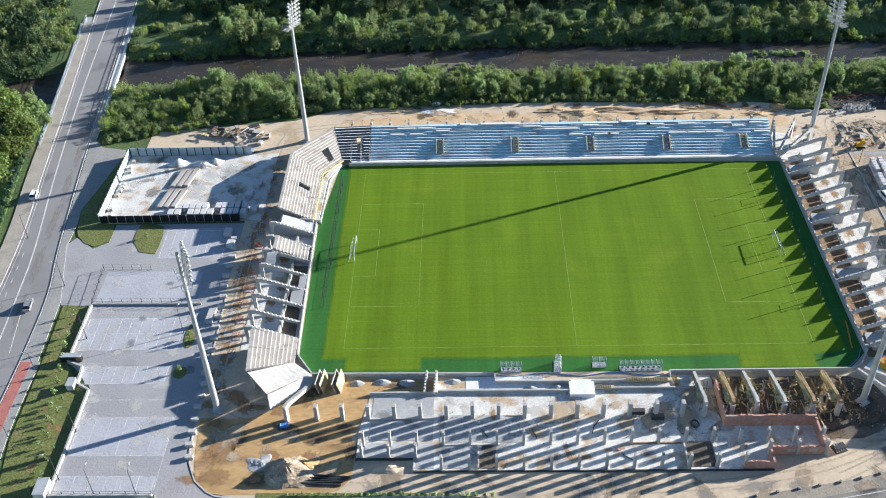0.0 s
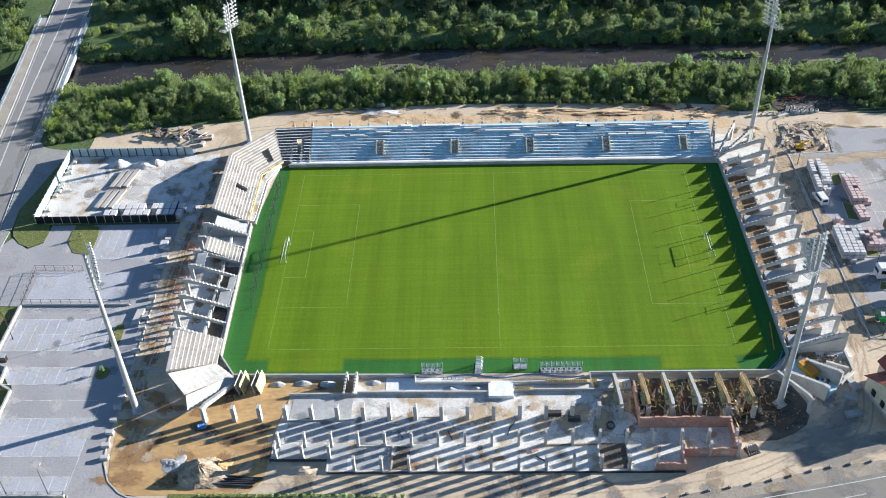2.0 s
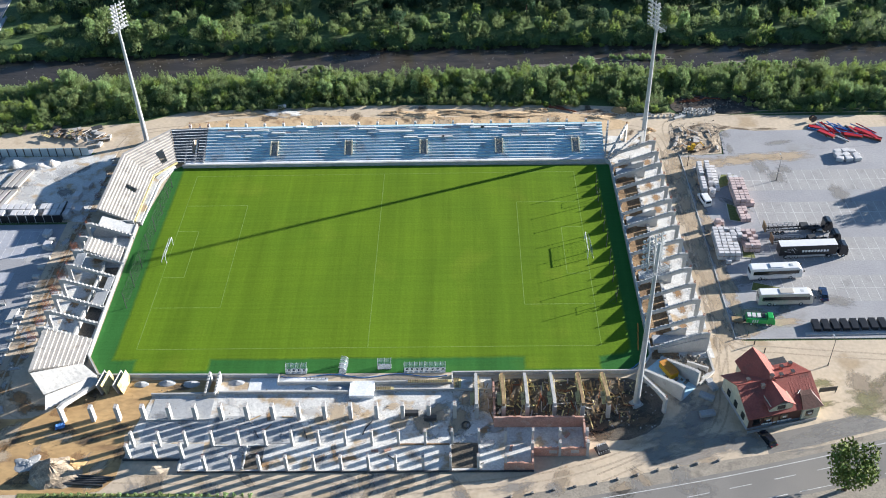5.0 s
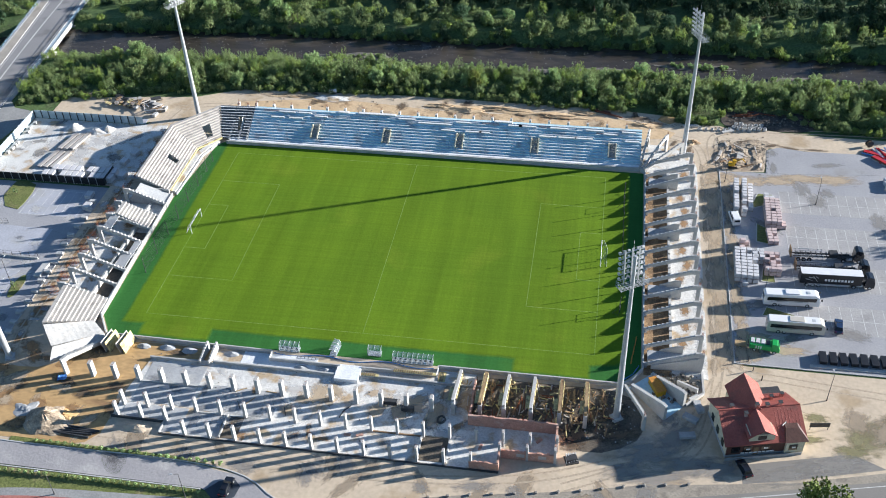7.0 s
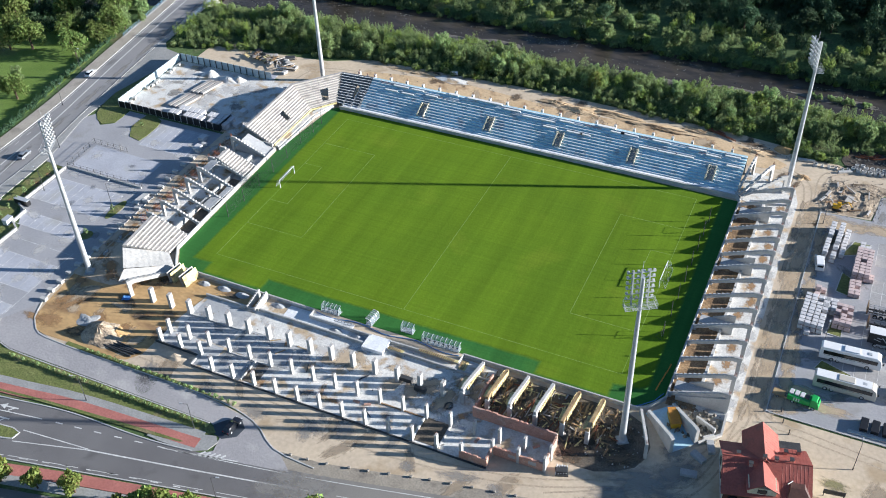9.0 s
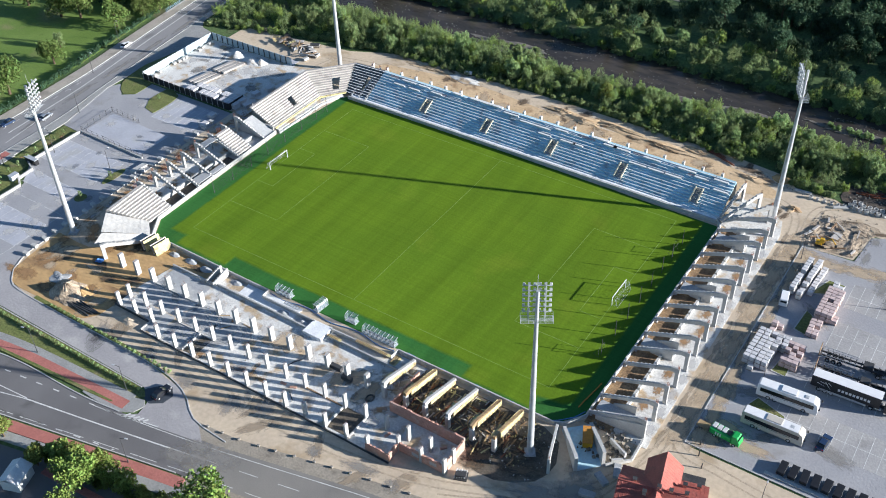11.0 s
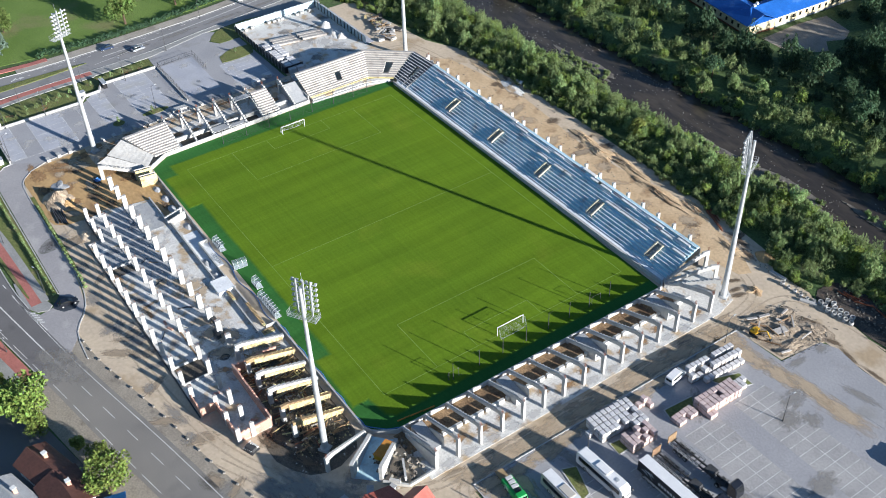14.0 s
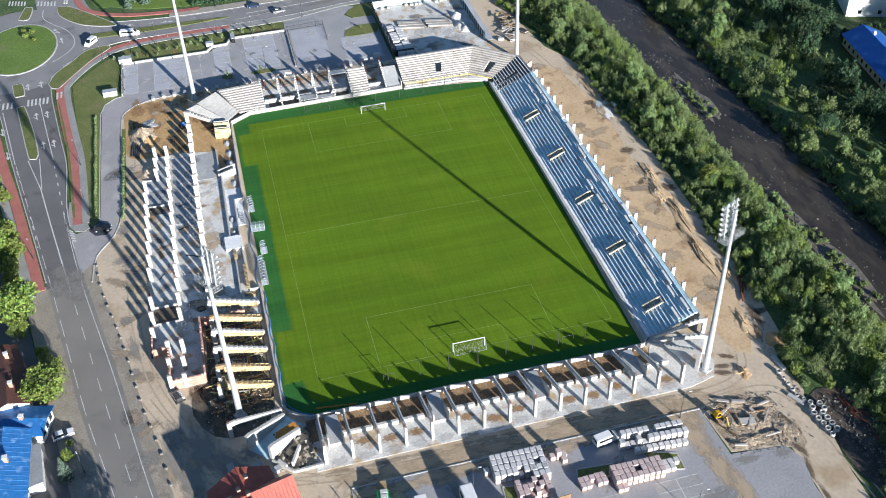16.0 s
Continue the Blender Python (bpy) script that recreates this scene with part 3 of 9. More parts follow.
for i, (by, share) in enumerate(((0.3, 0.8), (0.12, 0.6), (-0.06, 0.4), (-0.24, 0.2))):
    sheet("pitch_edge", ragged(grown(PLAY, by), 0.8, 0.2), 0.058 + 0.007 * i, turf_material("edge_turf", *blend(share), 0.62), "turf fading from bright to dark green at the rim", "pitch")
sheet("pitch", ragged(grown(PLAY, -0.42), 0.8, 0.2), 0.09, M_TURF, "bright green football turf with faint rolling lines", "pitch")


def build_lines():
    lines = thing("pitch_markings", "faint white touchlines and box lines on the turf", "pitch marking")
    w, z0, z1 = 0.16, 0.092, 0.097

    def run(name, pts):
        part(name, ribbon(B(), pts, w, z0, z1), M_LINE, lines)

    run("touchline", [(-52.5, -34), (52.5, -34)]), run("touchline", [(-52.5, 34), (52.5, 34)])
    run("goal_line", [(-52.5, -34), (-52.5, 34)]), run("goal_line", [(52.5, -34), (52.5, 34)])
    run("halfway_line", [(0, -34), (0, 34)])
    for s in (-1, 1):
        for depth, half, name in ((16.5, 20.16, "penalty_box_line"), (5.5, 9.16, "goal_box_line")):
            x = s * (52.5 - depth)
            run(name, [(s * 52.5, -half), (x, -half)]), run(name, [(x, -half), (x, half)]), run(name, [(x, half), (s * 52.5, half)])
    return lines


build_lines()


def build_goal():
    g = thing("football_goal", "white metal football goal with a net, standing on the turf", "goal", "football goals")
    for name, p, q in (("post", (0, -3.66, 0), (0, -3.66, 2.5)), ("post", (0, 3.66, 0), (0, 3.66, 2.5)), ("crossbar", (0, -3.72, 2.47), (0, 3.72, 2.47)),
                       ("back_stay", (1.5, -3.66, 0.05), (0.6, -3.66, 2.4)), ("back_stay", (1.5, 3.66, 0.05), (0.6, 3.66, 2.4)), ("ground_bar", (1.5, -3.7, 0.06), (1.5, 3.7, 0.06))):
        front = name in ("post", "crossbar")
        part(name, tube(B(), p, q, 0.08 if front else 0.02), M_VWHITE if front else M_GALV, g)
    bm = B()
    for i in range(0, 25):
        y = -3.6 + 7.2 * i / 24
        tube(bm, (0, y, 2.45), (0.6, y, 2.4), 0.007, sides=3), tube(bm, (0.6, y, 2.4), (1.5, y, 0.06), 0.007, sides=3)
    for i in range(0, 9):
        k = i / 8
        tube(bm, (0.6 + 0.9 * k, -3.6, 2.4 - 2.34 * k), (0.6 + 0.9 * k, 3.6, 2.4 - 2.34 * k), 0.007, sides=3)
        for s in (-3.6, 3.6):
            tube(bm, (0.05, s, 2.4 - 2.34 * k), (0.6 + 0.9 * k, s, 2.4 - 2.34 * k), 0.007, sides=3)
    part("net", bm, M_NET, g, "white string net")
    return g


goal = build_goal()
goal.matrix_world = at(52.5, 0, 0.09)
copy_thing(goal, at(-52.5, 0, 0.09, 180))


# ---------------------------------------------------------------- roads, pavements and parking
W_ROAD_W = [(-164, 180), (-157.8, 132), (-150, 77), (-144.8, 37), (-140.6, 6), (-138.4, -36.7), (-138.6, -57), (-141.5, -77), (-149, -90)]
W_ROAD_E = [(-148.5, 180), (-145.8, 145), (-138.2, 76.7), (-135, 45), (-129.7, 4.7), (-126.6, -14), (-125.6, -33), (-125.4, -56), (-124, -76), (-117, -89), (-106, -96.5)]
S_ROAD_N = [(-106, -96.5), (-93, -95.8), (-68, -92.4), (-51, -90), (-27, -89), (2.4, -84.0), (37.4, -76.4), (74, -69), (109, -60.6), (160, -48), (270, -21)]
S_ROAD_S = [(-104, -119), (-92, -112.5), (-55, -105), (1, -93.3), (46, -84.4), (70, -78.6), (109, -69.5), (160, -57), (270, -30)]


def build_roads():
    wl, wr = smooth_line(W_ROAD_W), smooth_line(W_ROAD_E)
    sn, ss = smooth_line(S_ROAD_N), smooth_line(S_ROAD_S)
    struct("road_west", prism(B(), wl + [(-132, -95), (-118, -92)] + wr[::-1], -0.4, 0.02), M_GREYROAD, "grey asphalt road crossing the bridge", "road")
    near = [p for p in sn if p[0] <= 4] + [(4, -93.0)] + [p for p in ss[::-1] if p[0] <= 3]
    struct("road_south", prism(B(), near, -0.4, 0.024), M_ASPHALT, "dark grey asphalt road with white lane lines", "road")
    far = [p for p in sn if p[0] > 2] + [p for p in ss[::-1] if p[0] > 1]
    struct("road_south_old", prism(B(), far, -0.4, 0.018), M_OLDROAD, "worn pale asphalt road", "road")
    ring = [(-130 + 31 * math.cos(a), -108 + 24 * math.sin(a)) for a in np.linspace(0, 2 * math.pi, 64, endpoint=False)]
    struct("road_roundabout", prism(B(), ring, -0.4, 0.03), M_GREYROAD, "dark asphalt ring of the roundabout", "road")
    for k, (line, name) in enumerate((([(-150, -92), (-166, -96), (-200, -98)], "road_branch"), ([(-140, -128), (-146, -160), (-150, -220)], "road_branch_south"))):
        struct(name, ribbon(B(), smooth_line(line), 17, -0.4, 0.012 - 0.004 * k), M_GREYROAD, "dark asphalt road leaving the roundabout", "road")
    for line, name in ((wl, "kerb_west"), (wr, "kerb_east"), ([p for p in sn if p[0] < -20], "kerb_south_road"), ([p for p in ss if p[0] < 4], "kerb_far_side")):
        struct(name, ribbon(B(), line, 0.25, -0.1, 0.14), M_KERB, "grey concrete kerb along the road", "kerb")
    # lane paint
    z0, z1 = 0.032, 0.036
    bm = B()
    mid = smooth_line([(-158.5, 175), (-154, 148), (-147.7, 87.6), (-141.4, 39.5), (-135.8, 3.7), (-134.2, -12), (-132.8, -30)])
    ribbon(bm, mid, 0.35, z0, z1)
    ribbon(bm, smooth_line([(x + 0.9, y) for x, y in W_ROAD_W[:-2]]), 0.16, z0, z1)
    ribbon(bm, smooth_line([(x - 0.7, y) for x, y in W_ROAD_E[:4]]), 0.16, z0, z1)
    dashes(bm, [(-138, 2), (-136.6, -20), (-135.3, -45), (-136, -75)], 0.16, 2, 3, z0, z1)
    ribbon(bm, [(-131, -20), (-129.0, -34)], 0.2, z0, z1)
    struct("road_marking_west", bm, M_MARK, "white painted lane lines on the west road", "road marking")
    bm = B()
    ribbon(bm, smooth_line([(-40.7, -96.5), (-25.4, -93.6), (-12.2, -91.0), (2.2, -88.1)]), 0.3, z0, z1)
    ribbon(bm, [(-56.9, -100.9), (-40.7, -96.5)], 0.22, z0, z1), ribbon(bm, [(-56.8, -97.7), (-40.9, -96.3)], 0.22, z0, z1)
    ribbon(bm, smooth_line([(-91, -99.4), (-72.9, -96.6), (-57.2, -94.1)]), 0.24, z0, z1), ribbon(bm, [(-87.4, -110.2), (-55.9, -104.4)], 0.24, z0, z1)
    ribbon(bm, [(-24, -89.6), (-10.8, -86.8)], 0.22, z0, z1)
    dashes(bm, [(2.2, -88.1), (43.5, -79.6), (71.4, -73.5), (109, -64.5), (150, -54.5)], 0.15, 5, 4, z0, z1)
    ribbon(bm, smooth_line([(x, y - 1.0) for x, y in S_ROAD_N[4:]]), 0.17, z0, z1)
    dashes(bm, [(x, y + 0.9) for x, y in S_ROAD_S[2:]], 0.14, 7, 2, z0, z1)
    dashes(bm, [(-57.2, -94.1), (-38.1, -91.5), (-22.3, -89.2)], 0.24, 2.2, 2.6, z0, z1)
    dashes(bm, [(-52.4, -103.7), (-32.4, -99.4), (-13.7, -95.9)], 0.24, 2.2, 2.6, z0, z1)
    for p, q in (((-95.7, -111.7), (-95.0, -107.4)), ((-95.7, -104.0), (-95.9, -96.5))):
        dashes(bm, [p, q], 0.35, 0.6, 0.6, z0, z1)
    ribbon(bm, smooth_line([(-159.5, -101.4), (-152.8, -101.3), (-147.1, -98.3), (-139.7, -92.6), (-131.1, -89.7), (-124.1, -90.7), (-117.7, -95.3)], 1.5), 0.26, z0, z1)
    dashes(bm, [(-117.7, -95.3), (-114.2, -100.6), (-111.5, -105.8), (-111.0, -112)], 0.26, 2.0, 2.0, z0, z1)
    dashes(bm, [(-142.7, -86.5), (-136.6, -84.8), (-131.6, -84.4), (-122, -86.5)], 0.24, 1.0, 1.0, z0, z1)
    for i in range(5):
        ribbon(bm, [(-19.5 + 1.1 * i, -88.9 + 0.2 * i), (-18.3 + 1.1 * i, -87.3 + 0.2 * i)], 0.4, z0, z1)
    struct("road_marking_south", bm, M_MARK, "white lane lines on the south road", "road marking")
    bm = B()
    for (x0, y0), (x1, y1), deep in (((-91.3, -112.3), (-91.0, -107.1), 4.0), ((-91.0, -103.4), (-90.9, -96.4), 4.0), ((-92.6, -94.6), (-93.1, -92.2), 4.0), ((-169.4, -114.6), (-167.1, -107.9), 4.0), ((-165.9, -104.2), (-163.5, -97.0), 4.0), ((-164.7, -94.6), (-164.0, -92.8), 4.0)):
        n = max(2, int(math.dist((x0, y0), (x1, y1)) / 1.15))
        for i in range(n):
            x, y = x0 + (x1 - x0) * (i + 0.5) / n, y0 + (y1 - y0) * (i + 0.5) / n
            box(bm, x - deep / 2, x + deep / 2, y - 0.29, y + 0.29, z0, z1 + (0.01 if y < -95.5 else 0.125))
    struct("crosswalk_marking", bm, M_MARK, "white zebra crossing stripes", "road marking")
    bm = B()
    for k, (x, y, r) in enumerate(((-101.5, -103.4, 188), (-102.1, -99.4, 188), (-81.7, -99.8, 188), (-82.0, -96.6, 188), (-63.9, -96.9, 188), (-64.1, -93.9, 188), (-75.4, -109.4, 10), (-61.4, -106.9, 10), (-132, -94, 190), (-140, -96, 210), (-135, -58, 90), (-136.6, -72, 90), (-113, -92, 150), (-118, -86, 130))):
        m = at(x, y, 0, r)
        for pts in (((-2.2, -0.17), (0.8, -0.17), (0.8, 0.17), (-2.2, 0.17)), ((0.8, -0.75), (2.4, 0), (0.8, 0.75), (0.8, 0)), ((-0.9, 0.17), (-0.2, 0.8), (-0.2, 1.2), (-1.4, 0.17))):
            lo = [bm.verts.new(m @ Vector((a, b, z1 + 0.006))) for a, b in pts]
            bm.faces.new(lo)
    struct("arrow_marking", bm, M_MARK, "white painted direction arrows", "road marking")
    # islands
    isl = [(-130 + 18.5 * math.cos(a), -108 + 12.5 * math.sin(a)) for a in np.linspace(0, 2 * math.pi, 56, endpoint=False)]
    sheet("roundabout_island", isl, 0.2, M_LAWN, "oval grass island of the roundabout", "traffic island")
    struct("kerb_roundabout", ribbon(B(), isl + isl[:1], 0.5, -0.1, 0.22), M_KERB, "pale kerb ring of the roundabout", "kerb")
    for name, poly in (("median_south", [(-88.9, -106.1), (-89.4, -104.0), (-72.4, -100.1), (-59.1, -98.1), (-57.0, -98.6), (-57.3, -100.4), (-64.3, -101.9), (-88.9, -106.1)]), ("median_ring", [(-104.3, -108.5), (-104.4, -105.6), (-96.2, -104.3), (-95.7, -107.0), (-104.3, -108.5)]), ("median_branch", [(-153.7, -109.8), (-152.6, -106.4), (-162.8, -105.4), (-163.6, -107.9), (-153.7, -109.8)]),
                       ("median_corner", [(-159.9, -96.7), (-151.6, -95.0), (-141.9, -86.9), (-137.8, -75.9), (-142.8, -78.6), (-155.3, -88.7), (-159.7, -93.2), (-159.9, -96.7)]), ("verge_corner", [(-101.4, -97.1), (-98.3, -95.9), (-97.3, -94.0), (-103.4, -90.2), (-113.4, -84.0), (-121.2, -77.6), (-123.2, -80.2), (-120.9, -86.1), (-114.8, -90.1), (-108.4, -94.9), (-101.4, -97.1)])):
        line = smooth_line(poly, 1.5)
        sheet(name, line, 0.18, M_GRASS, "kerbed grass island beside the roundabout lanes", "traffic island")
        struct("kerb_island", ribbon(B(), line, 0.28, -0.1, 0.2), M_KERB, "pale kerb round the grass island", "kerb")
    sheet("median_west", smooth_line([(-131.6, -36), (-130.2, -50), (-129.6, -66), (-130.5, -84), (-133.5, -84), (-132.9, -60), (-132.4, -40), (-131.6, -36)]), 0.18, M_GRASS, "narrow grass median", "traffic island")
    sheet("verge_islet", smooth_line([(-88, -93.6), (-60, -90.3), (-30, -88), (-24, -87), (-30, -87.2), (-60, -89.6), (-88, -93.2)]), 0.16, M_GRASS, "narrow grass verge between road and cycle path", "verge")
    # cycle path and pavements
    bike = smooth_line([(-124, -37), (-123.6, -60), (-120.6, -76), (-112.8, -85), (-101, -92.2), (-93, -93.2), (-67, -90.0), (-51, -87.9), (-21, -86.2)])
    struct("cycle_path", ribbon(B(), bike, 2.5, -0.3, 0.14), M_BIKE, "red paved cycle path beside the road", "cycle path")
    struct("pavement_inner", ribbon(B(), bike, 1.9, -0.3, 0.13, 2.2), M_PAVE, "grey slab pavement beside the cycle path", "pavement")
    struct("pavement_west", prism(B(), smooth_line([(-125.3, -37), (-126.3, -14), (-129.4, 4.7), (-134.6, 45), (-137.5, 70)]) + [(-135.5, 70), (-134.2, 54), (-131, 50.2), (-124, 48.6), (-123.6, 45.8), (-126.4, 30), (-128.4, 20), (-127.6, 13), (-127.6, 4), (-122.5, -17), (-121.4, -37)], -0.3, 0.13), M_PAVE, "pale grey pavement along the west road", "pavement")
    wside = smooth_line([(x, y) for x, y in W_ROAD_W if y < 140 and y > -60])
    struct("pavement_far", ribbon(B(), wside, 4.2, -0.3, 0.12, -2.2), M_BEIGE, "pale beige pavement on the far side of the road", "pavement")
    struct("cycle_path_far", ribbon(B(), smooth_line([(-140.8, -46), (-141.2, -57), (-145, -76), (-156, -89), (-180, -93)]), 2.4, -0.3, 0.15, -1.6), M_BIKE, "red cycle path on the far side of the road", "cycle path")
    far_side = smooth_line([(-75, -111.6), (-55, -107.4), (-39, -103.6), (-8, -97), (4, -94.6)])
    struct("cycle_path_south", ribbon(B(), far_side, 2.6, -0.3, 0.14), M_BIKE, "red cycle path south of the road", "cycle path")
    struct("pavement_south", ribbon(B(), smooth_line([(-60, -110.8), (-8, -99.6), (6, -96.6)]), 2.4, -0.3, 0.12), M_PAVE, "pale pavement south of the road", "pavement")
    struct("cycle_path_loop", ribbon(B(), smooth_line([(-22, -107.2), (-16, -106.7), (-9.3, -106.1), (-2, -105.4), (1.6, -103.6), (2.9, -100.5)]), 1.5, -0.3, 0.13), M_BIKE, "red paved path curving round the planting", "cycle path")
    struct("verge_gravel", prism(B(), [(2, -91.5), (46, -82.7), (70, -77), (109, -67.8), (150, -58), (150, -67), (109, -77), (70, -85.4), (46, -90.5), (4, -98.5)], -0.3, 0.008), M_VERGE, "dusty gravel verge", "verge")
    # grass between road and parking
    sheet("grass_strip_west", [(-121.5, -18.4), (-114.6, -18.8), (-114.6, -37.5), (-110, -44.5), (-107.4, -46), (-107.2, -74), (-86.5, -76.2), (-79, -80.8), (-24, -80.8), (-20.6, -81.2), (-19.2, -82.4), (-20.4, -83.3), (-50, -85.0), (-73, -87.6), (-98, -89.6), (-109.5, -81.5), (-117.5, -73.5), (-119.8, -60), (-120.4, -38)], 0.06, M_GRASS, "rough mown grass between road and car park", "grass")
    sheet("pavement_path_end", smooth_line([(-32, -86), (-22, -84), (-18.6, -83.1), (-17.3, -84.4), (-18.2, -86.8), (-21, -88.4), (-32, -88.6), (-32, -86)]), 0.125, M_PAVE, "grey slabs round the end of the cycle path", "pavement")
    # Darker blue-grey patch of paving round the waiting car.
    sheet("paving_sealed", smooth_line([(-21, -80.7), (-18.9, -78.4), (-16.2, -77.3), (-14.3, -79), (-14.7, -81.6), (-17.2, -83.3), (-19.6, -82.6), (-21, -80.7)]), 0.034, M_BLUEPAVE, "dark blue-grey patch of paving round the waiting car", "paving")
    sheet("grass_strip_site", [(-66, -74.4), (-28, -74.4), (-15.5, -76.2), (-19, -75.2), (-30, -73.6), (-66, -73.3)], 0.06, M_GRASS, "narrow planted grass strip along the site", "grass")
    # car park west
    sheet("parking_west", [(-128.3, 4), (-127, -10), (-122, -18.2), (-114.2, -18.6), (-114.2, -37.2), (-108, -43.5), (-106.8, -46), (-106.8, -73.6), (-86, -73.6), (-81.2, -66), (-82, -54), (-83, -15), (-83, 13), (-117, 13), (-117, 5.6), (-120.5, 3.2), (-126, 7.8)], 0.03, M_LANE, "grey paved car park with white bay lines", "car park")
    for name, poly in (("parking_bays", [(-113.6, -33.6), (-90.5, -33.8), (-90.5, -23.3), (-113.6, -23.0)]), ("parking_bays_middle", [(-108.5, -44), (-91, -44), (-91, -38.8), (-112, -38.6)]),
                       ("parking_bays_south", [(-106.5, -63.8), (-86.6, -64), (-86.6, -53.8), (-106.5, -53.5)]), ("parking_bays_end", [(-106.5, -73.4), (-86.8, -73.4), (-86.8, -69), (-106.5, -68.8)]), ("parking_bays_north", [(-103, -1), (-86, -1), (-86, 11), (-103, 11)]),
                       ("parking_apron", [(-114, -17), (-90, -17.4), (-90, -6.5), (-114, -6)])):
        sheet(name, poly, 0.036, M_PARK, "pale block paving of the parking bays", "car park")
    bm = B()
    for x0, x1, y0, y1, n, mid in ((-113.4, -90.6, -33.5, -23.2, 9, -28.3), (-110, -91.2, -43.9, -38.9, 8, None), (-106.4, -86.8, -63.8, -53.7, 6, -58.6), (-106.4, -87, -73.3, -69, 6, None), (-102.5, -86.5, -1, 10, 7, None)):
        for y in (y0, y1, *([mid] if mid else [])):
            ribbon(bm, [(x0, y), (x1, y)], 0.14, 0.038, 0.044)
        for i in range(n + 1):
            x = x0 + (x1 - x0) * i / n
            ribbon(bm, [(x, y0), (x, y1)], 0.16, 0.038, 0.045)
    ribbon(bm, [(-107, -48.6), (-87, -48.8)], 0.14, 0.038, 0.044), ribbon(bm, [(-86.6, -73), (-86.4, -48)], 0.14, 0.038, 0.044)
    struct("bay_marking_west", bm, M_FAINT, "white bay lines in the car park", "road marking")
    bm = B()
    for pts in ([(-114.4, -18.7), (-114.4, -37.3)], [(-114.4, -37.3), (-110.6, -39)], [(-110.6, -39), (-110.2, -44)], [(-110.2, -44), (-107.1, -46)], [(-107.1, -46), (-107.1, -73.8)], [(-107.1, -73.8), (-86.4, -73.9)]):
        ribbon(bm, pts, 0.45, -0.2, 0.75)
    struct("wall_parking", bm, M_CONC, "low white retaining wall round the car park", "wall")
    sheet("grass_islet", smooth_line([(-123.5, 46), (-126.6, 30), (-128.2, 20.4), (-126, 8.6), (-120.5, 4), (-117, 6), (-117.8, 13), (-122, 14.5), (-122, 44), (-123.5, 46)]), 0.12, M_GRASS, "patchy grass island beside the compound", "grass")
    sheet("grass_islet_small", smooth_line([(-110.5, 13.2), (-110.8, 6), (-108, 1.5), (-103.8, 0.6), (-104.2, 12), (-110.5, 13.2)]), 0.12, M_GRASS, "small planted island in the car park", "grass")
    # service road
    sheet("service_road", [(-86, -73.6), (-85.6, -75.8), (-82.5, -79), (-77, -80.3), (-22, -80.4), (-18, -82), (-17, -86.5), (-20, -88.7), (0, -85), (-3.5, -82.2), (-8, -80.2), (-14.6, -76.6), (-28, -74.8), (-66, -74.8), (-74.5, -73.6), (-79.5, -69.4), (-81.2, -66)], 0.028, M_SERV, "grey paved service road curving to the site", "road")
    struct("kerb_service", ribbon(B(), smooth_line([(-86, -73.6), (-85.4, -76.2), (-82.3, -79.3), (-77, -80.6), (-50, -80.7), (-22, -80.7)]), 0.25, -0.1, 0.13), M_KERB, "kerb of the service road", "kerb")
    struct("kerb_site", ribbon(B(), smooth_line([(-82.6, -15), (-81.8, -54), (-80.8, -66), (-76, -73), (-66, -74.6), (-28, -74.6), (-14, -76.6), (-6, -81.2), (4, -82.2)]), 0.25, -0.1, 0.13), M_KERB, "kerb between paving and sand", "kerb")
    # car park east
    sheet("parking_east", [(82.6, -32.4), (82.9, 41), (95.5, 41.6), (150, 46), (150, -32.4)], 0.03, M_LANE, "grey paved car park beside the stand", "car park")
    sheet("asphalt_pad", [(95.4, 41.2), (96.6, 53), (100.2, 54.6), (106.8, 53.4), (124, 53.6), (150, 55), (150, 46)], 0.05, M_LANE, "bare grey paved pad behind the rubble", "car park")
    for i, (y0, y1) in enumerate(((23.9, 33.3), (9.4, 18.6), (-5.6, 3.6), (-20.2, -11))):
        sheet(("parking_bays_east", "parking_bays_middle_east", "parking_bays_trucks", "parking_bays_buses")[i], [(98, y0), (150, y0), (150, y1), (98, y1)], 0.036, M_EPARK, "pale block paving of the parking bays", "car park")
    bm = B()
    for x0, x1, y0, y1, n, mid in ((98.0, 149, 24.0, 33.2, 21, 28.6), (98.2, 149, 9.5, 18.5, 21, 14.0), (98.2, 149, -5.5, 3.5, 21, -1), (93, 148, -20.1, -11.1, 23, -15.6)):
        for y in (mid,):
            ribbon(bm, [(x0, y), (x1, y)], 0.13, 0.038, 0.044)
        for i in range(n + 1):
            x = x0 + (x1 - x0) * i / n
            ribbon(bm, [(x, y0), (x, y1)], 0.12, 0.038, 0.045)
    struct("bay_marking_east", bm, M_DIM, "white bay lines in the east car park", "road marking")
    for i, poly in enumerate(([(90.6, 11), (91.2, 18.4), (93.8, 16.6), (93.9, 10.2)], [(89.9, 24.6), (92.4, 31.5), (96.3, 31.4), (95.3, 27)], [(90.6, -4.2), (91.4, 1.3), (93.8, 1), (93.8, -4.4)], [(89.8, -16.2), (91, -13.2), (97.4, -15.4), (97.8, -17.6)])):
        sheet("planting_bed", poly, 0.14, M_GRASS, "kerbed grass bed in the car park", "planting bed")
        struct("kerb_bed", ribbon(B(), poly + poly[:1], 0.25, -0.1, 0.17), M_KERB, "pale kerb round the grass bed", "kerb")
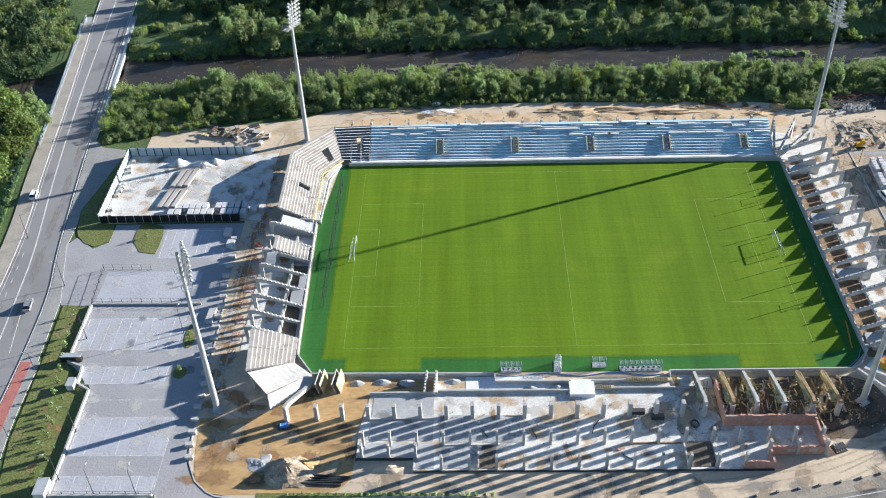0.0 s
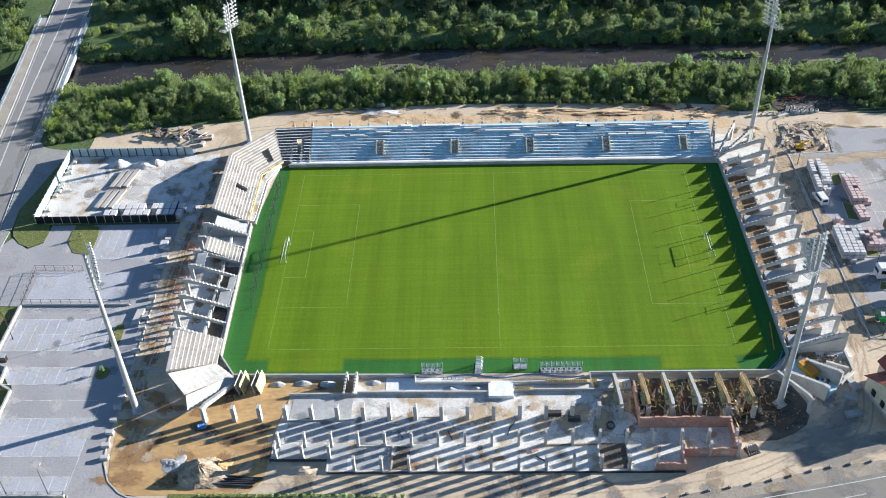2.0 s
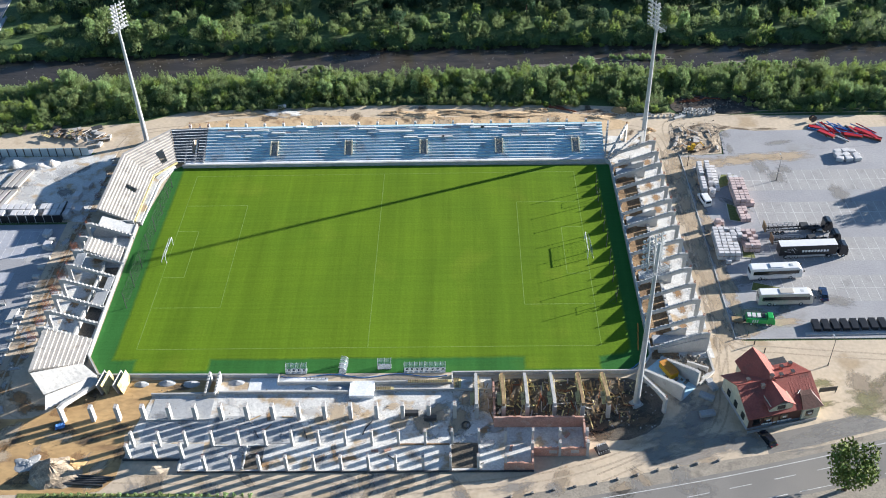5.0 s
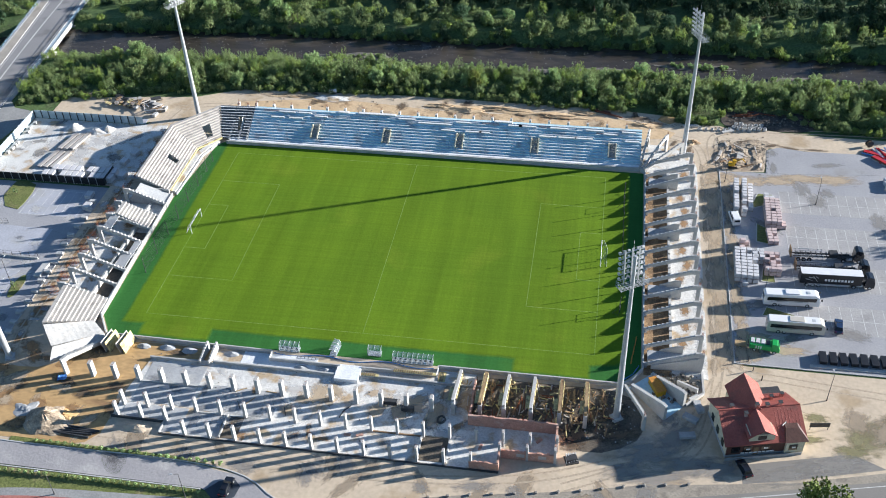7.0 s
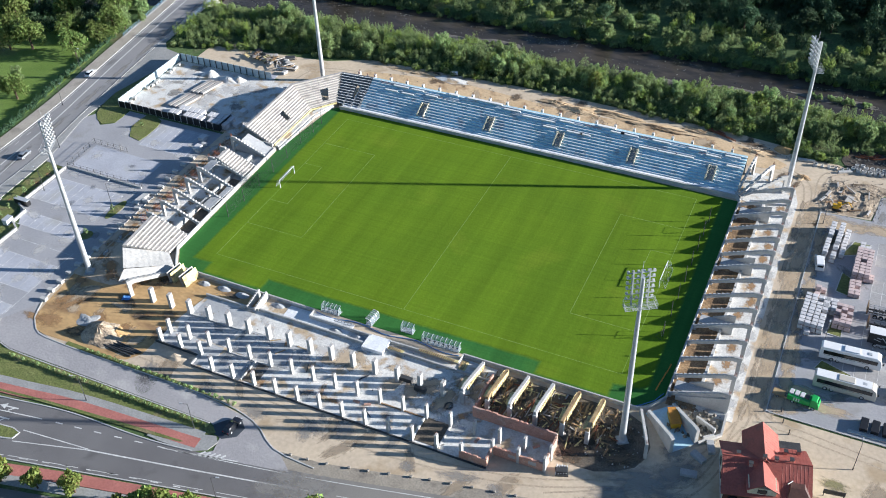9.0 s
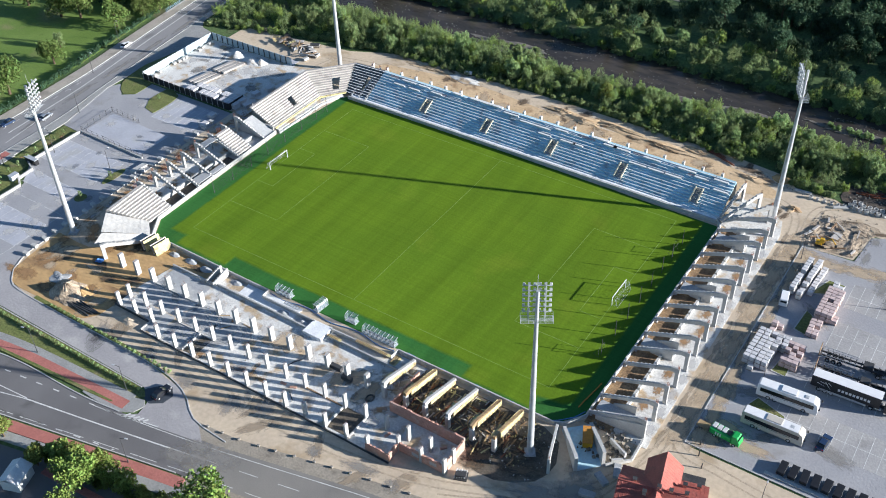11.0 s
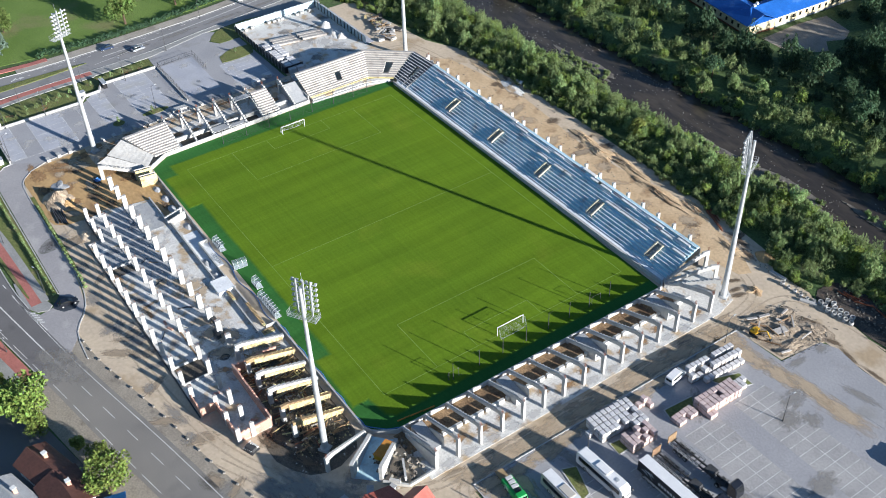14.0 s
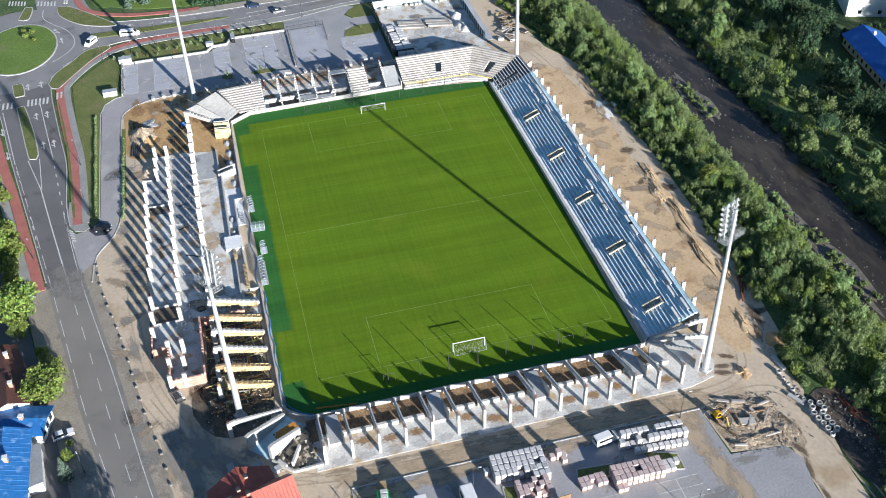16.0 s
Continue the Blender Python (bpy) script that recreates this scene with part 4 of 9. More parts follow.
    struct("kerb_parking_east", ribbon(B(), [(83, 41), (82.7, -32.4), (150, -32.4)], 0.25, -0.1, 0.15), M_KERB, "kerb between sand and the east car park", "kerb")
    sheet("field_west", smooth_line([(-153, 46), (-149, 20), (-146, -10), (-146, -50), (-153, -75), (-175, -86), (-330, -90), (-330, 60), (-200, 60), (-160, 58), (-153, 46)]), 0.03, M_LAWN, "open green meadow beyond the road", "grass")
    # Yard uses the dark road asphalt so its colour holds the trees' shade.
    sheet("yard_south", [(-60, -113), (-8, -101.5), (10, -98), (24, -95), (40, -91.5), (72, -85), (100, -79), (104, -92), (88, -108), (60, -118), (20, -124), (-20, -127), (-48, -124)], 0.0, M_ASPHALT, "paved yard behind the trees, darkened for their shade", "yard")


build_roads()


def build_bridge():
    b = thing("road_bridge", "concrete road bridge with pale railings over the river", "bridge")
    wl = [(-150.6, 52), (-156, 94), (-161.2, 136)]
    el = [(-135.7, 68), (-139.2, 102), (-142.9, 136)]
    bm = B()
    hexa(bm, [(*wl[0], -1.6), (*el[0], -1.6), (*el[2], -1.6), (*wl[2], -1.6)], [(*wl[0], 0.01), (*el[0], 0.01), (*el[2], 0.01), (*wl[2], 0.01)])
    part("deck", bm, M_GREYC, b)
    for y in (89, 109):
        k, j = (y - 52) / 84, (y - 68) / 68
        bm = box(B(), wl[0][0] + k * (wl[2][0] - wl[0][0]) + 0.5, el[0][0] + j * (el[2][0] - el[0][0]) + 0.8, y - 0.8, y + 0.8, -5, -1.6)
        part("pier", bm, M_CONC, b)
    for line, s in ((wl, 1), (el, -1)):
        p, q = Vector((*line[0], 0)), Vector((*line[2], 0))
        bm = B()
        ribbon(bm, [line[0], line[2]], 0.4, 0.0, 0.22)
        part("edge_beam", bm, M_GREYC, b)
        for h in (0.8, 1.25):
            part("rail", tube(B(), p + Vector((0, 0, h)), q + Vector((0, 0, h)), 0.05, sides=6), M_RAIL, b)
        for i in range(34):
            c = p.lerp(q, i / 33)
            part("rail_post", tube(B(), c + Vector((0, 0, 0.3)), c + Vector((0, 0, 1.28)), 0.07, sides=5), M_RAIL, b)
    return b


build_bridge()


# ---------------------------------------------------------------- floodlight masts
def build_mast():
    mast = thing("floodlight_mast", "tall tapered grey steel floodlight mast with a lamp frame", "floodlight", "floodlight masts")
    part("foundation", rounded(box(B(), -1.1, 1.1, -1.1, 1.1, -0.2, 0.35), 0.08), M_GREYC, mast)
    part("pole", tube(B(), (0, 0, 0.3), (0, 0, 43.6), 0.72, 0.30, 20), M_GALV, mast)
    part("flange", tube(B(), (0, 0, 0.35), (0, 0, 0.6), 1.0, 1.0, 20), M_GALV, mast)
    for z in (12.5, 24.5):
        part("joint_ring", tube(B(), (0, 0, z), (0, 0, z + 0.25), 0.62 - 0.0105 * z + 0.13, 0.62 - 0.0105 * z + 0.13, 20), M_GALV, mast)
    for i in range(7):
        part("platform_slat", box(B(), -1.0 + 0.32 * i, -0.94 + 0.32 * i, -2.9, 2.9, 36.8, 36.86), M_GALV, mast)
    for y in (-2.87, -1.45, 0.6, 1.45, 2.87):
        part("platform_beam", box(B(), -1.0, 1.0, y - 0.06, y + 0.06, 36.72, 36.8), M_GALV, mast)
    bm = B()
    for x0, y0, x1, y1 in ((-1, -2.9, -1, 2.9), (-1, 2.9, 1, 2.9), (-1, -2.9, 1, -2.9), (1, -2.9, 1, 2.9)):
        for h in (0.55, 1.1):
            tube(bm, (x0, y0, 36.86 + h), (x1, y1, 36.86 + h), 0.022, sides=5)
        for k in (0, 0.25, 0.5, 0.75, 1):
            tube(bm, (x0 + (x1 - x0) * k, y0 + (y1 - y0) * k, 36.83), (x0 + (x1 - x0) * k, y0 + (y1 - y0) * k, 37.96), 0.022, sides=5)
    part("railing", bm, M_GALV, mast)
    lean = math.tan(radians(4))
    for y in (-1.5, 0.0, 1.5):
        part("upright", box(B(), -0.12, 0.12, y - 0.12, y + 0.12, 0, 7.7, Matrix.Translation((0.6, 0, 36.8)) @ pose(0, 0, 0, 0, 4, 0)), M_GALV, mast)
    for r in range(6):
        z = 38.0 + 1.15 * r
        x = 0.75 + (z - 36.8) * lean
        part("lamp_bar", box(B(), x - 0.08, x + 0.08, -2.6, 2.6, z - 0.08, z + 0.08), M_GALV, mast)
    shell = rounded(box(B(), -0.1, 0.28, -0.24, 0.24, -0.24, 0.24), 0.06, 1)
    me_shell = mesh_of("lamp", shell, M_LAMP)
    me_glass = mesh_of("lens", tube(B(), (0.27, 0, 0), (0.31, 0, 0), 0.2, 0.2, 10), M_VWHITE)
    for r in range(6):
        z = 38.15 + 1.15 * r
        x = 0.95 + (z - 36.8) * lean
        for c in range(6):
            lamp = new("lamp", me_shell)
            lamp.parent = mast
            lamp.matrix_local = pose(x, -2.35 + 0.94 * c, z, 0, 28, 0)
            lens = new("lens", me_glass)
            lens.parent = lamp
    part("aerial", tube(B(), (0.9, 0.0, 44.3), (0.9, 0.0, 46.6), 0.04, 0.02, 5), M_GALV, mast)
    return mast


mast = build_mast()
mast.matrix_world = at(57.75, -51.4, 0, 122)
for x, y in ((-77.7, -52.0), (-70.9, 51.6), (73.3, 47.0)):
    copy_thing(mast, at(x, y, 0, math.degrees(math.atan2(-y * 0.75, -x))))


# ---------------------------------------------------------------- stands
def raker_points(length, z0, z1, steps, depth, flat=1.6):
    """Side view of a raking beam: stepped top from the pitch end up to a level seat over the column."""
    run = (length - flat) / steps
    rise = (z1 - z0) / steps
    pts = [(0, z0 - depth)]
    for i in range(steps):
        pts += [(i * run, z0 + i * rise), ((i + 0.92) * run, z0 + i * rise), ((i + 1) * run, z0 + (i + 1) * rise)]
    pts += [(length + 0.35, z1), (length + 0.35, z1 - depth * 1.25), (length - flat, z1 - depth * 1.25)]
    return pts


def build_raker(name, label, length, z0, z1, steps=11, width=0.5, depth=1.0, column=0.75, group="", beam=None, post=None):
    r = thing(name, label, "raker", group)
    part("beam", profile(B(), raker_points(length, z0, z1, steps, depth), -width / 2, width / 2), beam or M_CONC, r)
    part("column", box(B(), length - column + 0.2, length + 0.3, -width * 0.5 - 0.04, width * 0.5 + 0.04, 0, z1 - depth * 1.2), post or M_CONC, r)
    part("footing", box(B(), -0.1, 0.8, -width / 2 - 0.1, width / 2 + 0.1, 0, max(0.15, z0 - depth + 0.25)), M_GREYC, r)
    bm = B()
    for i in range(4):
        tube(bm, (length - 0.2 + 0.14 * i, -0.12, z1 - 0.1), (length - 0.2 + 0.14 * i, -0.12, z1 + 0.9), 0.02, sides=4)
        tube(bm, (length - 0.2 + 0.14 * i, 0.12, z1 - 0.1), (length - 0.2 + 0.14 * i, 0.12, z1 + 0.9), 0.02, sides=4)
    part("rebar", bm, M_RUST, r, "rusty starter bars")
    return r


EAST_Y = [-36 + 5.47 * i for i in range(15)]
east = build_raker("stand_raker", "pale precast concrete raker beam on a column of the unfinished stand", 12.2, 1.3, 5.6, group="east stand raker frames")
east.matrix_world = at(63, EAST_Y[0])
for y in EAST_Y[1:]:
    copy_thing(east, at(63, y))
for x0, y0, x1, y1 in ((61.6, 39.2, 63.6, 51.0), (62.2, 38.8, 69.3, 50.2), (62.8, 38.4, 74.2, 46.6)):
    copy_thing(east, at(x0, y0, 0, math.degrees(math.atan2(y1 - y0, x1 - x0))))

# floor, ground beams and front wall of the east stand
struct("floor_east_stand", prism(B(), [(69.2, -38.5), (76.9, -38.2), (77.0, 42), (75.5, 48), (69, 51.5), (63, 52), (60, 41), (62, 39), (69.2, 36)], -0.2, 0.08), M_SLAB, "pale concrete floor slab of the east stand", "floor")
struct("floor_east_front", box(B(), 63.2, 69.2, -38.5, 37.5, -0.2, 0.05), M_RUT, "bare brown earth between the front wall and the ground beam", "soil")
struct("wall_east_front", ribbon(B(), [(61.4, 38.8), (63.0, 37.2), (63.0, -37.4), (60.2, -41.6), (58.4, -42.4)], 0.3, 0.0, 1.15), M_CONC, "low white concrete front wall of the east stand", "wall")
beam = B()
for a, b in zip(EAST_Y, EAST_Y[1:]):
    box(beam, 68.7, 69.3, a + 0.3, b - 0.3, 0.0, 1.0)
struct("ground_beam_east", beam, M_CONC, "low concrete ground beams between the raker frames", "beam")


def build_passage(x0, x1, y0, y1):
    """A walled exit through the east stand: two cheek walls and a sloping slab."""
    p = thing("stand_passage", "grey concrete passage walls and ramp between raker beams", "passage", "east stand passages")
    for y in (y0, y1):
        part("cheek_wall", profile(B(), [(x0, 0.0), (x1, 0.0), (x1, 2.9), (x1 - 1.2, 2.9), (x0, 1.2)], y - 0.14, y + 0.14), M_CONC, p)
    part("ramp", profile(B(), [(x0 - 2.6, 0.0), (x1, 0.0), (x1, 1.0), (x1 - 2, 1.0), (x0 - 2.6, 1.15)], y0 + 0.2, y1 - 0.2), M_GREYC, p)
    return p


for i in (0, 4, 8, 12):
    a = EAST_Y[i]
    build_passage(66.5, 71.5, a + 1.2, a + 4.3)


def terrace(name, label, front, back, z0, z1, rows, material, skip=(), units=1, gap=0.03, lip=None, group=""):
    """Terrace steps between a front and a back line; each row is a run of units."""
    t = thing(name, label, "terrace", group)
    f0, f1, b0, b1 = (Vector((*p, 0)) for p in (*front, *back))
    for r in range(rows):
        za = z0 + (z1 - z0) * r / (rows - 1)
        for u in range(units):
            s0, s1 = u / units, (u + 1) / units
            length = (f1 - f0).length
            e = gap / length / 2
            if any(r0 <= r <= r1 and s0 < k1 and s1 > k0 for k0, k1, r0, r1 in skip):
                pieces = []
                lo = s0
                for k0, k1, r0, r1 in skip:
                    if r0 <= r <= r1 and s0 < k1 and s1 > k0:
                        if k0 > lo:
                            pieces.append((lo, k0))
                        lo = max(lo, k1)
                if lo < s1:
                    pieces.append((lo, s1))
            else:
                pieces = [(s0, s1)]
            for a, b in pieces:
                q = []
                for s, k in ((a + e, r / rows), (b - e, r / rows), (b - e, (r + 1.12) / rows), (a + e, (r + 1.12) / rows)):
                    q.append(f0.lerp(f1, s).lerp(b0.lerp(b1, s), k))
                bm = hexa(B(), [(p.x, p.y, za - 0.55) for p in q], [(p.x, p.y, za) for p in q])
                bm.normal_update()
                bmesh.ops.recalc_face_normals(bm, faces=bm.faces)
                o = part("step", bm, material, t)
                if lip:
                    d = [q[0], q[1], q[0].lerp(q[3], 0.22), q[1].lerp(q[2], 0.22)]
                    bm = hexa(B(), [(p.x, p.y, za - 0.04) for p in (d[0], d[1], d[3], d[2])], [(p.x, p.y, za + 0.02) for p in (d[0], d[1], d[3], d[2])])
                    bmesh.ops.recalc_face_normals(bm, faces=bm.faces)
                    part("edge", bm, lip, o)
    return t


M_WETC = surface("dark_bare_concrete", (0.14, 0.15, 0.165), (0.11, 0.118, 0.13), 3, 0.4, 0.15)
M_CREAM = surface("cream_board", (0.62, 0.57, 0.42), (0.52, 0.47, 0.34), 1.0, 0.2, 0.15)
M_CHEEK = surface("shuttered_cheek", (0.50, 0.46, 0.37), (0.42, 0.38, 0.30), 1.5, 0.3, 0.15)
# long north stand
NX0, NX1 = -51.5, 61.6
VOM = [(x - 0.9 - NX0) / (NX1 - NX0) for x in (-31.8, -10.6, 10.7, 32.1, 53.7)]
VOM = [(v, v + 1.8 / (NX1 - NX0), 2, 6) for v in VOM]
terrace("stand_north", "long stepped terrace coated blue-grey with pale step edges", ((NX0, 39.9), (NX1, 39.9)), ((NX0, 50.2), (NX1, 50.2)), 1.2, 5.9, 12, M_NSTEP, VOM, 21, 0.04, M_LIP)
for x in (-31.8, -10.6, 10.7, 32.1, 53.7):
    v = thing("stand_exit", "walled exit opening in the terrace with pale timber edging", "exit", "north stand exits")
    for s in (-1.0, 1.0):
        part("cheek_wall", profile(B(), [(41.2, 0), (45.4, 0), (45.4, 3.95), (44.9, 3.95), (41.2, 2.2)], s - 0.13, s + 0.13, at(x, 0, 0, 90)), M_CHEEK, v)
        part("edge_board", profile(B(), [(41.1, 2.17), (44.9, 3.96), (45.5, 3.96), (45.5, 4.06), (44.9, 4.06), (41.1, 2.27)], s - 0.17, s + 0.17, at(x, 0, 0, 90)), M_CREAM, v, "cream shuttering board")
    for k in range(6):
        part("step", box(B(), x - 0.87, x + 0.87, 41.45 + 0.64 * k, 42.09 + 0.64 * k, 0.8, 1.72 + 0.26 * k), M_CONC, v)
    part("head_wall", box(B(), x - 1.1, x + 1.1, 45.3, 45.5, 1.0, 3.9), M_CONC, v)
struct("floor_north_walk", box(B(), -57, 61.5, 38.5, 40.1, 0.0, 0.95), M_CONC, "pale walkway in front of the north stand", "walkway")
struct("walkway_north_strip", box(B(), -56.8, 61.3, 38.9, 39.85, 0.95, 1.0), M_LIP, "bright screeded strip of the walkway", "walkway")
struct("wall_north_front", box(B(), -57.5, 61.5, 38.2, 38.45, 0.0, 1.1), M_CONC, "low pale wall between the pitch and the north stand", "wall")
struct("wall_north_back", box(B(), NX0, NX1, 50.6, 50.85, 0.0, 5.2), M_GREYC, "rear concrete wall of the north stand", "wall")
NCOL = [-57.2 + 5.45 * i for i in range(22)]
col = thing("rear_column", "white concrete column head with starter bars behind the stand", "column", "north stand rear columns")
part("shaft", box(B(), -0.3, 0.3, -0.45, 0.45, 0, 6.2), M_CONC, col)
bm = B()
for i in range(4):
    tube(bm, (-0.18 + 0.12 * i, 0.25, 6.1), (-0.18 + 0.12 * i, 0.25, 7.0), 0.02, sides=4)
part("rebar", bm, M_RUST, col, "rusty starter bars")
col.matrix_world = at(NCOL[0], 51.5)
for x in NCOL[1:]:
    copy_thing(col, at(x, 51.5))
north = build_raker("stand_raker", "bare concrete raker beam at the end of the long stand", 11.6, 1.2, 5.7, group="north stand raker frames")
north.matrix_world = at(-57.0, 39.4, 0, 90)
copy_thing(north, at(-54.2, 39.4, 0, 90))
copy_thing(north, at(-51.7, 39.4, 0, 90))
# boards on the terrace
for i, (x, r, n) in enumerate(((-44, 10, 5), (-38, 10, 4), (-20, 11, 6), (-14, 11, 5), (-8, 10, 5), (3, 9, 5), (9, 10, 4), (24, 10, 4), (33, 7, 5), (38.5, 7, 5), (16, 7, 3), (46, 10, 5), (51, 9, 4), (-26, 11, 3), (5, 7, 4), (56, 10, 4), (20, 11, 5), (27, 10, 5), (-2, 9, 5), (-46, 8, 4), (-40.5, 8, 4), (43.2, 7, 5), (57, 7, 4), (-33, 9, 4), (36, 10, 5), (12, 7, 4.6))):
    y = 39.9 + 10.3 * r / 12 + 0.25
    z = 1.2 + 4.7 * r / 11
    b = thing("timber_board", "pale timber board lying on the terrace step", "board", "boards on the terrace")
    part("plank", box(B(), x, x + n, y - 0.2, y + 0.7, z + 0.004, z + 0.26), M_WALLW, b)

for i in range(20):
    x, r = -48.6 + 5.42 * i, 10 if i % 5 in (0, 1, 2) else 9
    if i in (6, 13):
        continue
    b = thing("timber_board", "long pale board lying along the upper terrace steps", "board", "boards on the terrace")
    z = 1.2 + 4.7 * r / 11
    part("plank", box(B(), x, x + 4.9, 40.35 + 10.3 * r / 12, 41.0 + 10.3 * r / 12, z + 0.004, z + 0.22), M_LIP if i % 3 else M_BLOCKS, b)

# west stand
WEST_Y = [-31.5 + 5.45 * i for i in range(9)]
west = build_raker("stand_raker", "pale precast concrete raker beam on a column of the west stand", 11.2, 1.3, 5.2, group="west stand raker frames")
west.matrix_world = at(-63.3, WEST_Y[0], 0, 180)
for y in WEST_Y[1:8]:
    copy_thing(west, at(-63.3, y, 0, 180))
terrace("stand_west", "stepped pale concrete terrace of the west stand", ((-64.6, 33.5), (-64.6, 12.2)), ((-73.2, 37.5), (-73.2, 11.8)), 1.5, 5.9, 12, M_STEP, [(0.42, 0.50, 3, 6)], 4)
terrace("stand_north_west", "stepped pale concrete terrace turning the corner", ((-59.4, 39.8), (-64.6, 33.5)), ((-62.4, 49.6), (-73.2, 37.5)), 1.5, 5.9, 12, M_STEP, [(0.30, 0.50, 2, 6)], 2)
terrace("stand_north_bay", "bare dark end bay of the long stand with pale step edges", ((-51.7, 39.9), (-59.3, 39.8)), ((-51.7, 50.2), (-62.3, 49.6)), 1.3, 5.9, 12, M_WETC, [(0.22, 0.42, 3, 7)], 2, 0.04, M_LIP)
terrace("stand_west_bay", "single finished terrace bay among bare raker beams", ((-64.2, 1.1), (-64.2, -4.1)), ((-72.2, 1.1), (-72.2, -4.1)), 1.5, 5.2, 10, M_STEP, (), 1)
terrace("stand_south_west", "stepped pale concrete terrace beside the covered corner", ((-63.0, -31.6), (-62.9, -39.3)), ((-73.2, -31.2), (-72.2, -44.6)), 1.4, 4.7, 11, M_STEP, (), 2)
struct("wall_west_end", box(B(), -73.4, -64.4, 11.4, 11.7, 0.0, 2.2), M_CONC, "concrete end wall of the finished terrace", "wall")
struct("floor_west_slope", profile(B(), [(63.6, 0.2), (74.4, 0.2), (74.4, 0.5), (72, 4.0), (64.5, 1.1), (63.6, 1.0)], -11.2, -7.0, at(0, 0, 0, 180)), M_GREYC, "sloping bare grey slab beside the terrace", "slab")
struct("wall_west_front", ribbon(B(), [(-63.7, 11.5), (-63.1, -20), (-62.6, -36.4), (-58.8, -42.2)], 0.3, 0.0, 1.2), M_CONC, "low white front wall of the west stand", "wall")
struct("floor_west_stand", box(B(), -76, -63.6, -34, 11.2, -0.2, 0.06), M_SLAB, "pale concrete floor under the west raker beams", "floor")
# Darker strip of floor between the front wall and the middle wall.
struct("floor_west_pit", box(B(), -67.4, -64, -30, -5, -0.1, 0.075), M_MUD, "dark brown floor strip between the raker beams", "soil")
struct("wall_west_mid", box(B(), -68.0, -67.5, -31, 6, 0.0, 1.3), M_CONC, "low longitudinal wall under the raker beams", "wall")
struct("wall_west_low", ribbon(B(), [(-59.6, 38.4), (-62.2, 31), (-62.8, 12)], 0.35, 0.0, 0.7), M_GREYC, "low grey wall base before the terrace", "wall")
struct("floor_west_walk", ribbon(B(), [(-60.4, 38.6), (-63.4, 31), (-64.0, 12.5)], 1.6, 0.0, 1.0), M_SLAB, "narrow pale walkway before the terrace", "walkway")
guard = B()
ribbon(guard, [(-59.2, 39.6), (-64.3, 33.2), (-64.4, 12.5)], 0.4, 0.9, 1.35)
struct("formwork_edge", guard, M_FORM, "yellow formwork boards along the terrace front", "formwork")
for x0, x1, y0, y1, z in ((-66.5, -63.6, -20.4, -15.4, 1.3), (-65.2, -63.6, -15.0, -9.9, 1.2), (-73.5, -71.2, -9.5, -4.6, 4.4)):
    p = thing("precast_slab_unit", "grey precast panel laid between raker beams", "panel", "precast units")
    part("panel", box(B(), x0, x1, y0, y1, z, z + 0.2), M_GREYC, p)


def build_cover():
    """White sheeting over the stepped south-west corner, and the fresh raker that ends it."""
    c = thing("covered_corner", "corner terrace under smooth white sheeting on a concrete frame", "terrace")
    fa, fb, ba, bb = Vector((-62.9, -39.4, 1.45)), Vector((-58.7, -43.0, 1.4)), Vector((-71.8, -45.2, 4.5)), Vector((-66.8, -51.3, 4.3))
    bm = B()
    n = 16
    grid = [[None] * (n + 1) for _ in range(n + 1)]
    for i in range(n + 1):
        for j in range(n + 1):
            p = fa.lerp(fb, i / n).lerp(ba.lerp(bb, i / n), j / n)
            p.z += 0.02 * (j % 2) + 0.05 * noise.noise((i * 0.4, j * 0.35, 3)) - 0.2 * math.sin(math.pi * i / n) * math.sin(math.pi * j / n)
            grid[i][j] = bm.verts.new(p)
    for i in range(n):
        for j in range(n):
            bm.faces.new((grid[i][j], grid[i][j + 1], grid[i + 1][j + 1], grid[i + 1][j]))
    bmesh.ops.recalc_face_normals(bm, faces=bm.faces)
    part("sheeting", bm, M_WHITE, c)
    # second flap hanging lower towards the raker
    fc, bc = Vector((-58.0, -44.8, 1.0)), Vector((-65.6, -54.9, 3.4))
    bm = hexa(B(), [fb + Vector((0, 0, -0.3)), fc + Vector((0, 0, -0.3)), bc + Vector((0, 0, -0.3)), bb + Vector((0.2, 0, -0.5))], [fb, fc, bc, bb + Vector((0.2, 0, -0.2))])
    bmesh.ops.recalc_face_normals(bm, faces=bm.faces)
    part("sheet_flap", bm, M_WHITE, c)
    d = Vector((-62.7, -55.0, 0)) - fc
    m = at(fc.x + 0.2, fc.y, 0, math.degrees(math.atan2(d.y, d.x)))
    k = d.to_2d().length
    part("raker", profile(B(), raker_points(k, 1.5, 4.6, 10, 1.0), -0.35, 0.35, m), M_CONC, c)
    part("column", box(B(), k - 0.6, k + 0.3, -0.4, 0.4, 0, 4.0, m), M_CONC, c)
    for x, y, z in ((-72.0, -41.2, 3.9), (-71.0, -45.4, 3.8), (-66.4, -50.6, 3.6), (-66.5, -43.6, 2.2)):
        part("column", box(B(), x - 0.3, x + 0.3, y - 0.4, y + 0.4, 0, z), M_CONC, c)
    return c


build_cover()

# rusty rebar cages on footings along the west side
cage = thing("rebar_cage", "rusty rebar cage standing on a concrete footing", "rebar", "rebar cages")
part("footing", box(B(), -0.9, 0.9, -0.5, 0.5, -0.1, 0.12), M_GREYC, cage)
